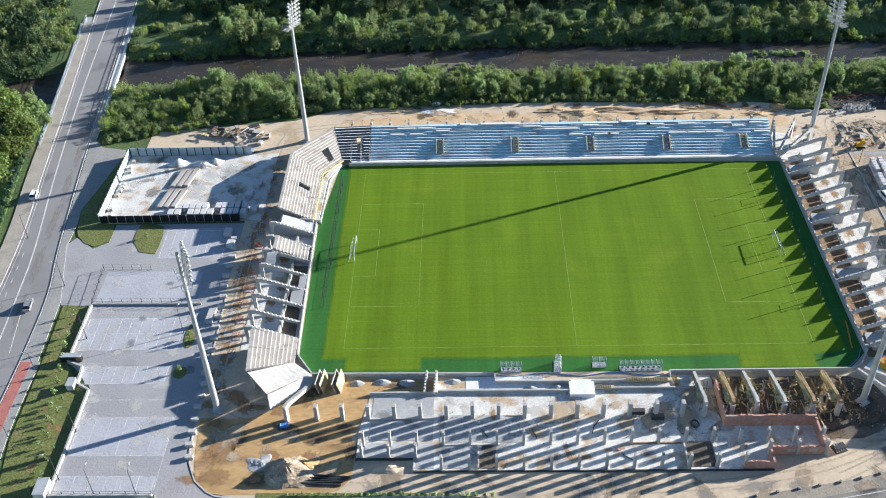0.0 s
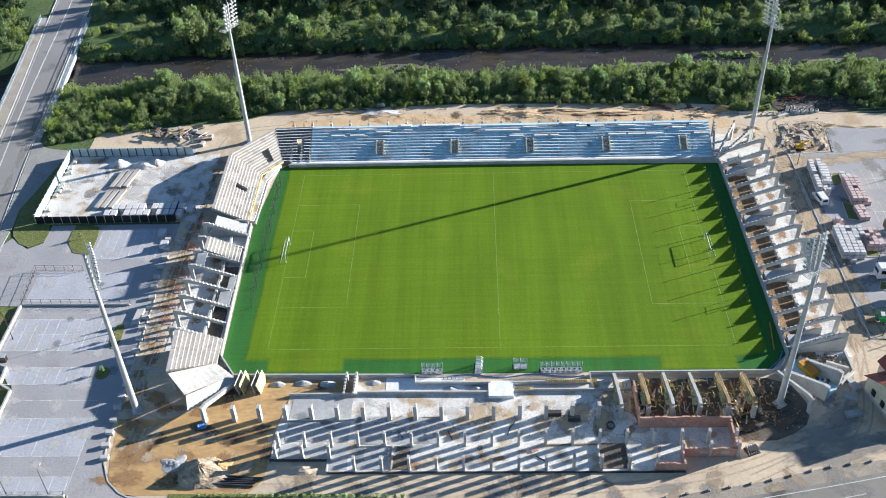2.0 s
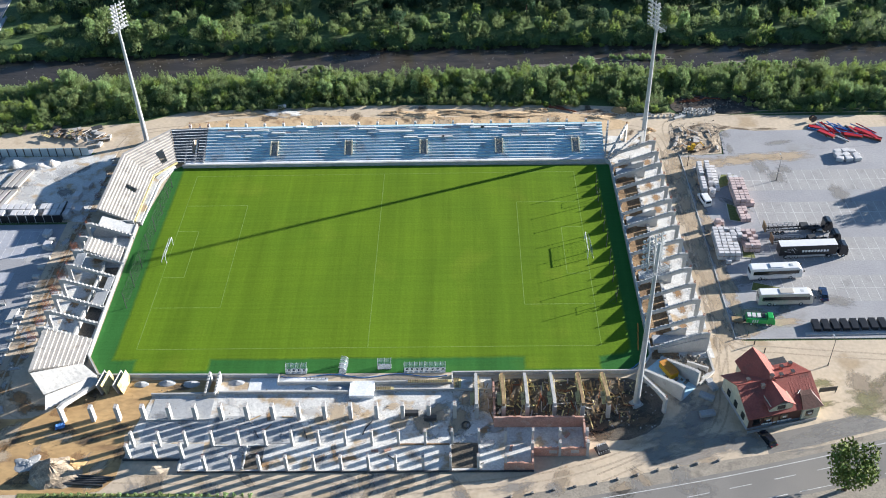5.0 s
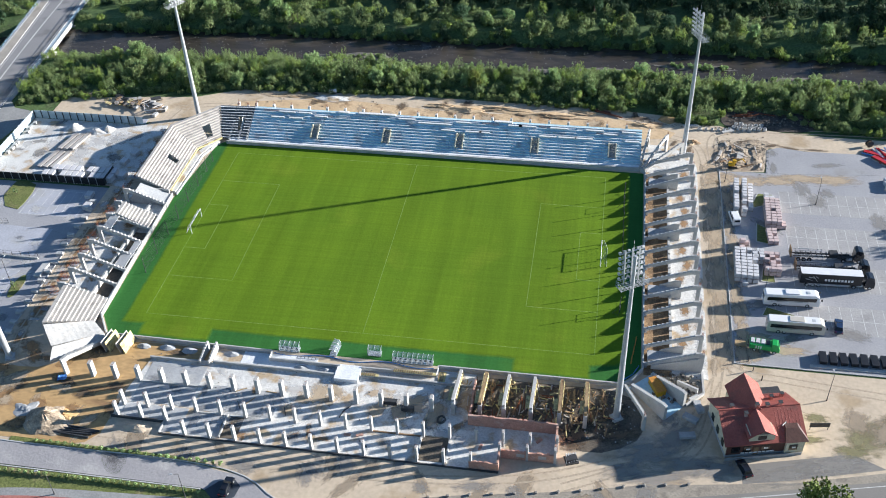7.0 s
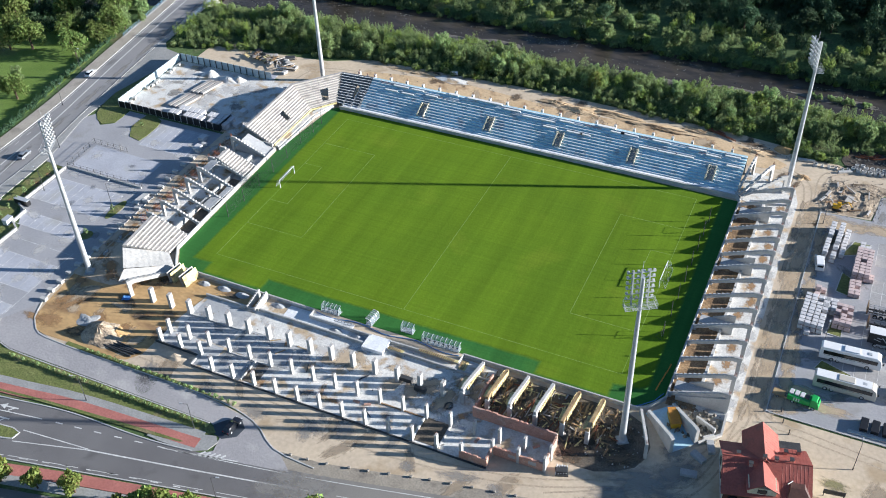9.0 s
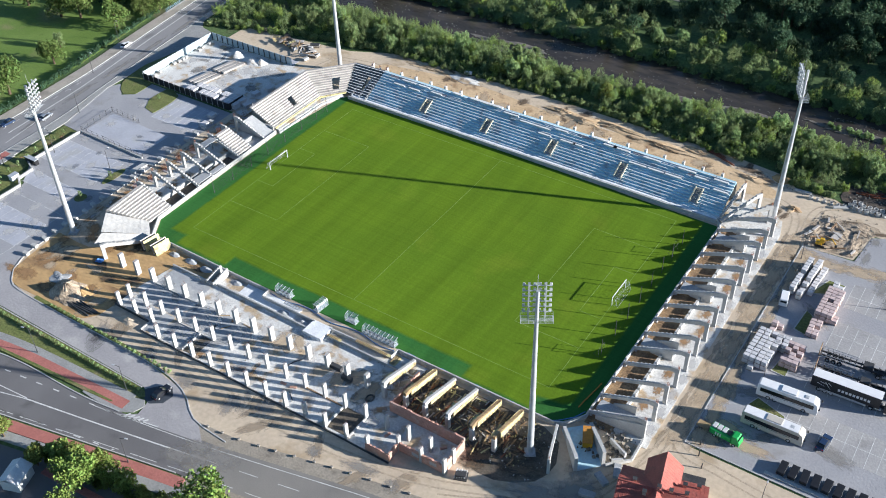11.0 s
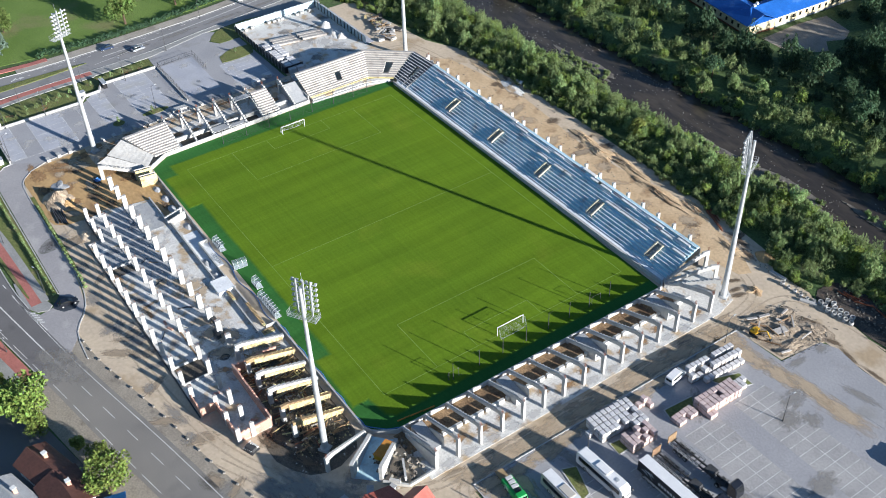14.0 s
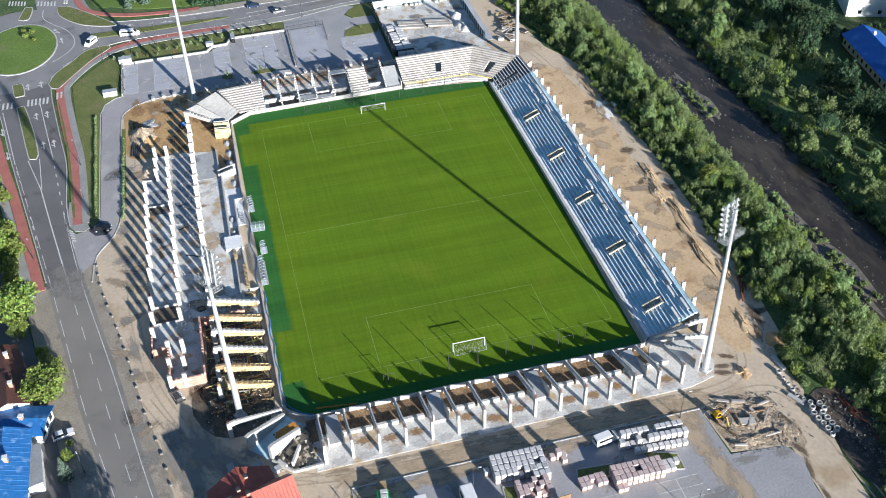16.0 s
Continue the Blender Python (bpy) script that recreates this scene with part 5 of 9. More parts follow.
for i in range(6):
    for j in range(2):
        part("bar", tube(B(), (-0.85 + 0.34 * i, -0.4 + 0.8 * j, 0.1), (-0.85 + 0.34 * i, -0.4 + 0.8 * j, 2.3), 0.028, sides=4), M_RUST, cage)
for z in (0.8, 1.6):
    for y in (-0.4, 0.4):
        part("tie_bar", tube(B(), (-0.9, y, z), (0.9, y, z), 0.025, sides=4), M_RUST, cage)
cage.matrix_world = at(-77.5, -35.8)
for i in range(1, 15):
    copy_thing(cage, at(-77.5, -35.8 + 5.45 * i, 0, RNG.uniform(-4, 4)))

# ---------------------------------------------------------------- main stand under construction, south
SLAB = [(-47.2, -65.2), (-47.2, -58), (-45.4, -48.2), (-31.3, -48.0), (-31.3, -43.9), (-18.7, -43.9), (-18.6, -45.6), (19, -45.4), (19.1, -43.2), (27.6, -43.4), (27.6, -57.2), (46.2, -57.6), (46.2, -65), (35.3, -65), (35.3, -68.6), (-35.4, -68.3), (-35.4, -65.3)]
struct("floor_main_stand", prism(B(), SLAB, -0.3, 0.12), M_SLAB, "pale concrete ground slab with sandy patches", "floor")
for i, poly in enumerate(([(-45, -60.5), (-31.8, -60.8), (-31.8, -49), (-44.6, -49)], [(-45.6, -64.8), (-36, -64.8), (-36, -67.8), (-31.5, -67.8), (-31.5, -61.3), (-45.6, -61.3)], [(-30.4, -54), (-13.2, -54.2), (-13.2, -61.4), (-30.4, -61.4)], [(-30, -62), (-23.5, -62), (-23, -67.8), (-30.2, -67.8)])):
    struct(("floor_bay_north", "floor_bay_south", "floor_bay_middle", "floor_bay_edge")[i], prism(B(), poly, 0.0, 0.17), M_GREYC, "smooth grey concrete bay of the slab", "floor")


def build_column(name, w, d, h, label, group):
    c = thing(name, label, "column", group)
    part("shaft", box(B(), -w / 2, w / 2, -d / 2, d / 2, 0, h), M_CONC, c)
    bm = B()
    for x in (-w * 0.35, 0, w * 0.35):
        for y in (-d * 0.35, d * 0.35):
            tube(bm, (x, y, h - 0.05), (x, y, h + 0.55), 0.018, sides=4)
    part("rebar", bm, M_RUST, c, "rusty starter bars")
    return c


big = build_column("concrete_column", 0.75, 1.25, 4.2, "thick white concrete column standing on the slab", "main stand columns")
slim = build_column("concrete_column", 0.5, 0.95, 4.2, "slender white concrete column standing on the slab", "main stand columns")
ROW_A = [-56.2 + 5.42 * i for i in range(15)]
ROW_B = [-45.9 + 5.42 * i for i in range(18)]
big.matrix_world = at(ROW_A[0], -54.6)
for x in ROW_A[1:]:
    copy_thing(big, at(x, -54.6, 0.1))
slim.matrix_world = at(ROW_B[0], -61.7, 0.1)
for x in ROW_B[1:]:
    copy_thing(slim, at(x, -61.7, 0.1))
for x in ROW_B[:3]:
    copy_thing(slim, at(x - 0.1, -64.9, 0.1))
for i in range(12):
    copy_thing(slim, at(-29.9 + 5.42 * i, -68.0, 0.1))
for i in range(3):
    copy_thing(slim, at(35.1 + 5.5 * i, -64.8, 0.1))
# low walls and dark edge
for name, pts, w, z1, mat, lab in (("wall_slab_south", [(-35.5, -68.5), (35.3, -68.8)], 0.3, 0.3, M_DARK, "dark tarred edge of the slab"), ("wall_slab_step", [(-47.3, -65.4), (-35.6, -65.5)], 0.3, 0.55, M_DARK, "dark tarred edge of the slab"),
                                   ("wall_slab_return", [(-35.5, -65.4), (-35.5, -68.4)], 0.3, 0.5, M_CONC, "low concrete edge wall"), ("wall_slab_west", [(-45.6, -48), (-31.3, -47.9)], 0.35, 0.8, M_CONC, "low concrete edge wall"),
                                   ("wall_row", [(-45.6, -55.0), (-31, -54.9)], 0.3, 0.45, M_CONC, "low concrete upstand between columns"), ("wall_inner", [(-31, -47.6), (-2.9, -47.8)], 0.35, 0.9, M_CONC, "low concrete wall before the front wall"),
                                   ("wall_inner_east", [(2.6, -47.2), (29, -47.4)], 0.35, 0.9, M_CONC, "low concrete wall before the front wall"), ("wall_pitch_west", [(-58.6, -42.4), (-18.8, -42.9)], 0.3, 1.1, M_CONC, "low white wall along the pitch"),
                                   ("wall_bench_west", [(-18.7, -42.9), (-18.7, -45.2), (-2.4, -45.3)], 0.3, 1.1, M_CONC, "low white wall recessed behind the benches"), ("wall_bench_east", [(2.2, -45.3), (19, -45.0), (19.1, -42.6)], 0.3, 1.1, M_CONC, "low white wall recessed behind the benches"),
                                   ("wall_pitch_east", [(19.1, -42.6), (58.4, -42.5)], 0.3, 1.1, M_CONC, "low white wall along the pitch"), ("wall_pit", [(-22.6, -62), (-22.6, -68)], 0.25, 0.6, M_CONC, "low wall beside the pit"), ("wall_pit_top", [(-30, -61.9), (-19, -62)], 0.25, 0.35, M_CONC, "low wall beside the pit"),
                                   ("wall_pit_east", [(18.8, -61.5), (18.8, -68)], 0.35, 0.7, M_CONC, "low wall beside the pit"), ("wall_pit_end", [(24.6, -61.5), (24.6, -68)], 0.3, 0.5, M_CONC, "low wall beside the pit"), ("wall_low_timber", [(8, -61.9), (18.6, -61.9)], 0.3, 0.35, M_TIMBER, "timber shutter along the slab joint")):
    struct(name, ribbon(B(), pts, w, 0.0, z1), mat, lab, "wall")
# Pits are flat sheets; the darkness of their depth is put into the colour.
struct("floor_pit", box(B(), -22.4, -19, -67.9, -62.1, 0.0, 0.19), M_MUD, "flat dark sheet standing for an open pit in the slab", "pit")
struct("floor_pit_east", box(B(), 19, 24.4, -67.9, -61.6, 0.0, 0.19), M_MUD, "flat dark sheet standing for an open pit in the slab", "pit")
struct("floor_step", box(B(), -2.9, 2.4, -49.3, -45.0, 0.0, 1.0), M_LIP, "pale raised slab at the tunnel mouth", "slab")
struct("floor_bench_west", box(B(), -25, -8, -47.4, -43.2, 0.0, 0.16), M_LIP, "pale blue-grey slab strip behind the wall", "slab")


def build_blockwork():
    w = thing("block_walls", "unfinished salmon block walls of the dressing rooms", "block wall")
    for x0, x1, y0, y1, h in ((27.7, 46.1, -57.6, -57.2, 3.1), (45.8, 46.2, -64.8, -57.6, 2.6), (35.0, 46.2, -65.1, -64.7, 2.4), (34.9, 35.3, -68.3, -65.1, 2.4), (29.4, 35.3, -68.5, -68.2, 2.2), (27.7, 28.1, -57.2, -47, 2.6)):
        part("wall", box(B(), x0, x1, y0, y1, 0.1, h), M_BRICK, w)
        n = int(max(x1 - x0, y1 - y0) / 0.5)
        for k in range(n):
            if RNG.random() < 0.35:
                if x1 - x0 > y1 - y0:
                    part("block", box(B(), x0 + 0.5 * k, x0 + 0.5 * k + 0.48, y0, y1, h, h + 0.24), M_BRICK, w)
                else:
                    part("block", box(B(), x0, x1, y0 + 0.5 * k, y0 + 0.5 * k + 0.48, h, h + 0.24), M_BRICK, w)
    for x in (38.5, 42.8):
        part("sill", box(B(), x, x + 1.6, -65.14, -65.1, 1.0, 1.9), M_WHITE, w)
    part("lintel", box(B(), 46.2, 46.3, -64.4, -60, 1.9, 2.2), M_CONC, w)
    return w


build_blockwork()


def build_formwork(x, white):
    f = thing("raker_formwork", "raker beam in yellow timber formwork on props" if not white else "fresh white raker beam with yellow formwork along its foot", "formwork", "main stand raker beams")
    part("beam", profile(B(), raker_points(11.2, 1.4, 4.4, 9, 0.9), -0.32, 0.32, at(x, -43.4, 0, -90)), M_CONC if white else M_TIMBER, f)
    part("column", box(B(), x - 0.4, x + 0.4, -55.2, -54.2, 0, 3.6), M_CONC, f)
    for s in (-0.5, 0.42):
        bm = profile(B(), [(0.4, 0.25), (9.8, 2.5), (9.8, 4.0 if not white else 3.4), (0.4, 1.5 if not white else 1.1)], s, s + 0.08, at(x, -43.4, 0, -90))
        part("shutter", bm, M_FORM, f, "yellow shutter panel")
    for i in range(9):
        y = -44.2 - 1.15 * i
        for s in (-0.75, 0.75):
            part("prop", tube(B(), (x + s, y, 0.05), (x + s * 0.7, y, 1.1 + 0.28 * i), 0.045, sides=5), M_TIMBER, f)
    for k in range(3):
        part("walkway_plank", box(B(), x - 1.25 + 0.28 * k, x - 1.0 + 0.28 * k, -54, -50.5, 3.0, 3.06), M_FORM, f)
    return f


for x, white in ((24.2, True), (29.8, False), (34.7, True), (40.3, True), (46.1, False), (51.4, False)):
    build_formwork(x, white)
for i in range(190):
    x, y = RNG.uniform(25.5, 56), RNG.uniform(-56.2, -44.5)
    p = thing("loose_plank", "weathered plank lying among the formwork", "plank", "loose planks")
    part("plank", box(B(), -RNG.uniform(0.4, 2.4), 0.9, -RNG.uniform(0.04, 0.2), 0.1, 0.02, 0.12), (M_TIMBER, M_FORM, M_TIMBER, M_STEP, M_RUST, M_RUT, M_TIMBER)[i % 7], p)
    p.matrix_world = pose(x, y, 0.04 + 0.05 * (i % 9), 0, RNG.uniform(-9, 9), RNG.uniform(0, 180) if i % 3 == 0 else 90 + RNG.uniform(-18, 18))

# south-east corner walls
struct("floor_corner", prism(B(), [(60.2, -42.6), (64.6, -38.4), (71.4, -46.6), (67.6, -50.6)], -0.2, 0.09), M_NSTEP, "smooth grey slab of the corner stand", "floor")
c1 = build_raker("stand_raker", "white stepped raker beam over the corner", 11.6, 1.3, 4.4, group="south-east corner raker frames")
c1.matrix_world = at(59.3, -42.9, 0, -70.5)


def corner_wall(p, q, z0, z1):
    d = Vector(q) - Vector(p)
    w = thing("stepped_wall", "white concrete wall with a stepped top in the corner", "wall", "corner walls")
    pts = raker_points(d.length, z0, z1, 11, 0.0, 0.9)
    pts = [(0, 0)] + pts[1:-2] + [(d.length + 0.3, 0)]
    part("wall", profile(B(), pts, -0.36, 0.36, at(*p, 0, math.degrees(math.atan2(d.y, d.x)))), M_CONC, w)


corner_wall((60.8, -42.6), (67.3, -50.4), 1.3, 4.2)
corner_wall((64.9, -38.8), (71.3, -46.3), 1.3, 4.2)
corner_wall((64.7, -36.2), (75.2, -36.0), 1.3, 4.2)
for p, q, h in (((71.9, -46.4), (75.7, -42.6), 0.7), ((75.7, -42.6), (75.5, -36.6), 0.7), ((70.2, -40.6), (74.4, -42.6), 1.6), ((72.6, -45.2), (74.4, -43.8), 1.3)):
    struct("wall_corner_low", ribbon(B(), [p, q], 0.45, 0.0, h), M_CONC, "low pale concrete wall of the corner", "wall")


# ---------------------------------------------------------------- trees and thickets
def tree_model(kind, height, width, count, leaf, n):
    """One tree: a trunk with limbs and a crown of leaf clumps."""
    low = {"willow": 0.12, "broad": 0.28, "garden": 0.16, "lime": 0.14, "yellow": 0.2, "spruce": 0.06}[kind]
    mat = {"willow": M_LEAF, "broad": M_LEAFD, "garden": M_LEAFG, "lime": M_LIME, "yellow": M_LEAFY, "spruce": M_CONIF}[kind]
    bm = B()
    tube(bm, (0, 0, -0.3), (0, 0, height * 0.55), 0.035 * width + 0.06, 0.02 * width, 7)
    for i in range(5):
        a, z = i * 1.3 + RNG.uniform(0, 0.6), height * RNG.uniform(0.25, 0.5)
        tube(bm, (0, 0, z), (math.cos(a) * width * 0.28, math.sin(a) * width * 0.28, z + height * 0.2), 0.014 * width + 0.03, 0.02, 5)
    trunk = mesh_of("trunk", bm, M_BARK)
    if kind == "spruce":
        k = RNG.uniform(0, 1, n) ** 0.6
        a = RNG.uniform(0, 6.28, n)
        r = width * 0.5 * k * (0.75 + 0.25 * np.sin(a * 5 + k * 30))
        pts = np.stack([np.cos(a) * r, np.sin(a) * r, height * (1 - k * 0.94)], 1)
        v, f = leaves(pts, np.stack([np.cos(a), np.sin(a), np.full(n, 0.5)], 1), leaf)
    else:
        pts, d = crown_points(n, tree_lobes(height, width, low, count))
        v, f = leaves(pts, d, leaf, 0.8 if kind == "willow" else 0.0)
    return trunk, cloud_mesh("crown", v, f, mat)


def plant(model, x, y, z, turn, scale, label, category="tree", group="", name="tree"):
    t = thing(name, label, category, group, at(x, y, z, turn) @ Matrix.Diagonal((scale, scale, scale * RNG.uniform(0.88, 1.15), 1)))
    for key, me in zip(("trunk", "crown"), model):
        o = new(key, me)
        o.parent = t
    return t


WILLOWS = [tree_model("willow", h, w, 17, 0.36, 1700) for h, w in ((5.2, 5.6), (6.0, 5.0), (4.4, 5.2), (6.8, 5.6))]
BROADS = [tree_model("broad", h, w, 20, 0.46, 2200) for h, w in ((9.5, 8.0), (12.0, 9.0), (8.5, 7.0))]
GARDENS = [tree_model("garden", h, w, 20, 0.46, 2400) for h, w in ((8.5, 8.5), (9.5, 9.0))]
LIMES = [tree_model("lime", h, w, 26, 0.4, 2800) for h, w in ((8.0, 8.8), (9.0, 9.4))]
YELLOWS = [tree_model("yellow", h, w, 9, 0.6, 1000) for h, w in ((6.0, 5.4), (7.5, 6.4))]
SPRUCES = [tree_model("spruce", h, w, 0, 0.5, 1200) for h, w in ((7.5, 4.2), (9.5, 5.0))]


def south_edge(x):
    """Where the thicket begins behind the site."""
    return float(np.interp(x, [-136, -130, -118, -103, -97, -76, -63, -28, 8, 28, 47, 64, 70, 73, 84.4, 85.4, 88, 98, 104, 109, 125, 170], [51.5, 53, 56.6, 60.5, 63, 66, 69, 70.5, 72, 70, 69, 69, 67.6, 64.2, 64.6, 71, 74.6, 74, 71.6, 66, 63.6, 63.6]))


def on_bridge(x, y):
    k = (y - 70) / 66
    return -152.5 - 10 * k < x < -134.5 - 7.5 * k


def thicket(name, label, places, leaf, per, material):
    """Undergrowth as one sheet of leaf clumps over many low lobes."""
    vs, fs, base = [], [], 0
    for x, y, z, h, w in places:
        lobes = [((0, 0, h * 0.45), (w * 0.5, w * 0.5, h * 0.5))]
        for _ in range(9):
            a, k = RNG.uniform(0, 6.28), RNG.uniform(0.15, 0.46)
            lobes.append(((math.cos(a) * w * k, math.sin(a) * w * k, h * RNG.uniform(0.4, 0.95)), (w * 0.10, w * 0.10, h * 0.32)))
        pts, d = crown_points(per, lobes)
        v, f = leaves(pts + np.array((x, y, z)), d, leaf, 1.0)
        vs.append(v), fs.append(f + base)
        base += len(v)
    me = cloud_mesh(name, np.concatenate(vs), np.concatenate(fs), material)
    return tagged(new(name, me), label, "thicket", "", "stuff")


def scatter_bank():
    low, low2 = [], []
    for x in np.arange(-134, 172, 3.0):
        for y in np.arange(52, 96, 3.0):
            px, py = x + RNG.uniform(-1.4, 1.4), y + RNG.uniform(-1.4, 1.4)
            if py < south_edge(px) + 1.2 or py > river_mid(px) - 10.4 or on_bridge(px, py):
                continue
            k = noise.noise((px / 13, py / 9, 2.0))
            if k < -0.42:
                continue
            near = min(1.0 if px > -112 else 0.45, (py - south_edge(px)) / 7, max(0.1, (river_mid(px) - 9.5 - py) / 5))
            (low if RNG.random() < (0.72 if px < 40 else 0.8) else low2).append((px, py, ground_height(px, py), (1.5 + (2.7 if px < -10 else 2.6 if px > 40 else 1.9) * near) * RNG.uniform(0.55, 1.4), RNG.uniform(2.2, 4.4)))
    for x in np.arange(-133, 172, 1.9):
        px = x + RNG.uniform(-0.7, 0.7)
        py = south_edge(px) + RNG.uniform(-0.6, 1.4)
        if not on_bridge(px, py) and not 57 < px < 66:
            (low if RNG.random() < 0.75 else low2).append((px, py, 0, RNG.uniform(0.8, 2.2), RNG.uniform(1.6, 2.8)))
    thicket("riverside_thicket", "dense willow scrub on the near river bank", low, 0.24, 520, M_LEAF)
    thicket("riverside_thicket", "yellowish scrub among the willows on the near bank", low2, 0.24, 520, M_LEAFY)
    count = 0
    while count < 120:
        x = RNG.uniform(-133, 168)
        y = RNG.uniform(south_edge(x) + 2.5, river_mid(x) - 13.5)
        if on_bridge(x, y) or x < -114:
            continue
        count += 1
        if RNG.random() < 0.12:
            plant(YELLOWS[count % 2], x, y, ground_height(x, y), RNG.uniform(0, 360), RNG.uniform(0.6, 0.9), "yellow-green young tree in the riverside scrub", "tree", "riverside trees")
        else:
            plant(WILLOWS[count % 4], x, y, ground_height(x, y), RNG.uniform(0, 360), RNG.uniform(0.65, 1.15) * (1.0 if x < -10 or x > 40 else 0.72), "grey-green willow in the riverside scrub", "tree", "riverside trees")
    far, low_edge = [], []
    for x in np.arange(-240, 200, 4.6):
        for y in np.arange(106, 216, 4.6):
            px, py = x + RNG.uniform(-2, 2), y + RNG.uniform(-2, 2)
            if py < river_mid(px) + 10.6 or on_bridge(px, py) or (py > 136 and -172 < px < -140):
                continue
            if (-49 < px < -5 and 147 < py < 168) or (-25 < px < 13 and 160 < py < 186) or (-9 < px < 13 and 149 < py < 166) or (-25 < px < -5 and 160 < py < 204) or (-82 < px < -54 and 160 < py < 192):
                continue
            deep = py - river_mid(px)
            if noise.noise((px / 11, py / 8, 5.0)) < (-0.36 if px < 0 or deep < 20 else -0.2 if deep < 42 else -0.3) or (px < -112 and py < 136 and RNG.random() < 0.25):
                continue
            far.append((px, py, ground_height(px, py), RNG.uniform(1.4, 4.6) * (0.6 if px < -112 and py < 136 else 1.0), RNG.uniform(2.8, 5.2)))
    for x in np.arange(-134, 190, 2.0):
        for s in (1, -1):
            px = x + RNG.uniform(-0.9, 0.9)
            py = river_mid(px) + s * RNG.uniform(9.6, 12.4)
            if not on_bridge(px, py):
                (far if s > 0 else low_edge).append((px, py, ground_height(px, py) - 0.2, RNG.uniform(1.0, 2.6), RNG.uniform(1.8, 3.2)))
    thicket("bank_scrub", "low scrub along the near water edge", low_edge, 0.4, 150, M_LEAF)
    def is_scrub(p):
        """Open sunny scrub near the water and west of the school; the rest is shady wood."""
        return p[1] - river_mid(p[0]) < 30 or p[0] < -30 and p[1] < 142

    # Wood behind the scrub takes darker leaves that stand in for its shade.
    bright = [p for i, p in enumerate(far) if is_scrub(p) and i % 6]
    thicket("far_wood", "dense green wood on the far river bank, darkened for its shade", [p for i, p in enumerate(far) if not (is_scrub(p) and i % 6)], 0.5, 220, M_LEAFD)
    thicket("far_scrub", "bright green scrub along the far river bank", [p for i, p in enumerate(bright) if i % 4], 0.4, 300, M_LEAF)
    thicket("far_scrub", "yellow-green scrub among the bushes of the far bank", bright[::4], 0.4, 300, M_LEAFY)
    tall = []
    while len(tall) < 120:
        x, y = RNG.uniform(-130, 110), 138 + 74 * RNG.random()
        if (-52 < x < -3 and 143 < y < 171) or (-28 < x < 13 and 160 < y < 186) or (-9 < x < 13 and 149 < y < 166) or (-28 < x < -3 and 160 < y < 206) or (-84 < x < -52 and 158 < y < 194) or (y > 132 and x < -136):
            continue
        tall.append((x, y, 0, RNG.uniform(6, 11), RNG.uniform(5, 8)))
    thicket("far_wood_crowns", "tall crowns of the far wood, darkened for its shade", tall, 0.6, 800, M_LEAFD)
    count = 0
    while count < 130:
        x, y = RNG.uniform(-235, 190), 108 + 102 * RNG.random() ** 1.7
        if y < river_mid(x) + 12 or on_bridge(x, y) or (y > 134 and -174 < x < -138) or (-52 < x < -3 and 143 < y < 171) or (-28 < x < 13 and 160 < y < 186) or (-9 < x < 13 and 149 < y < 166) or (-28 < x < -3 and 160 < y < 206) or (-84 < x < -52 and 158 < y < 194):
            continue
        count += 1
        if x < -112 and y < 138:
            continue
        if is_scrub((x, y)) and count % 6:
            plant(WILLOWS[count % 4], x, y, ground_height(x, y), RNG.uniform(0, 360), RNG.uniform(0.7, 1.3), "bushy willow on the far river bank", "tree", "far bank trees")
        else:
            plant(BROADS[count % 3], x, y, ground_height(x, y), RNG.uniform(0, 360), RNG.uniform(0.65, 1.15), "broad dark green tree on the far river bank", "tree", "far bank trees")
    west = []
    sunny = []
    for x in np.arange(-250, -150, 3.6):
        for y in np.arange(46, 150, 3.6):
            px, py = x + RNG.uniform(-1.6, 1.6), y + RNG.uniform(-1.6, 1.6)
            edge = float(np.interp(py, [46, 70, 104, 150], [-153.5, -158, -163.5, -170]))
            if px > edge - 1.0 or abs(py - river_mid(px)) < 10 or noise.noise((px / 14, py / 12, 8.0)) < -0.3:
                continue
            (sunny if RNG.random() < 0.45 else west).append((px, py, ground_height(px, py), RNG.uniform(2, 6.0), RNG.uniform(3, 5.2)))
    thicket("roadside_thicket", "grey-green bushes west of the bridge", sunny, 0.42, 230, M_LEAF)
    thicket("roadside_thicket", "dark green scrub beside the road", west, 0.6, 180, M_LEAFD)


scatter_bank()
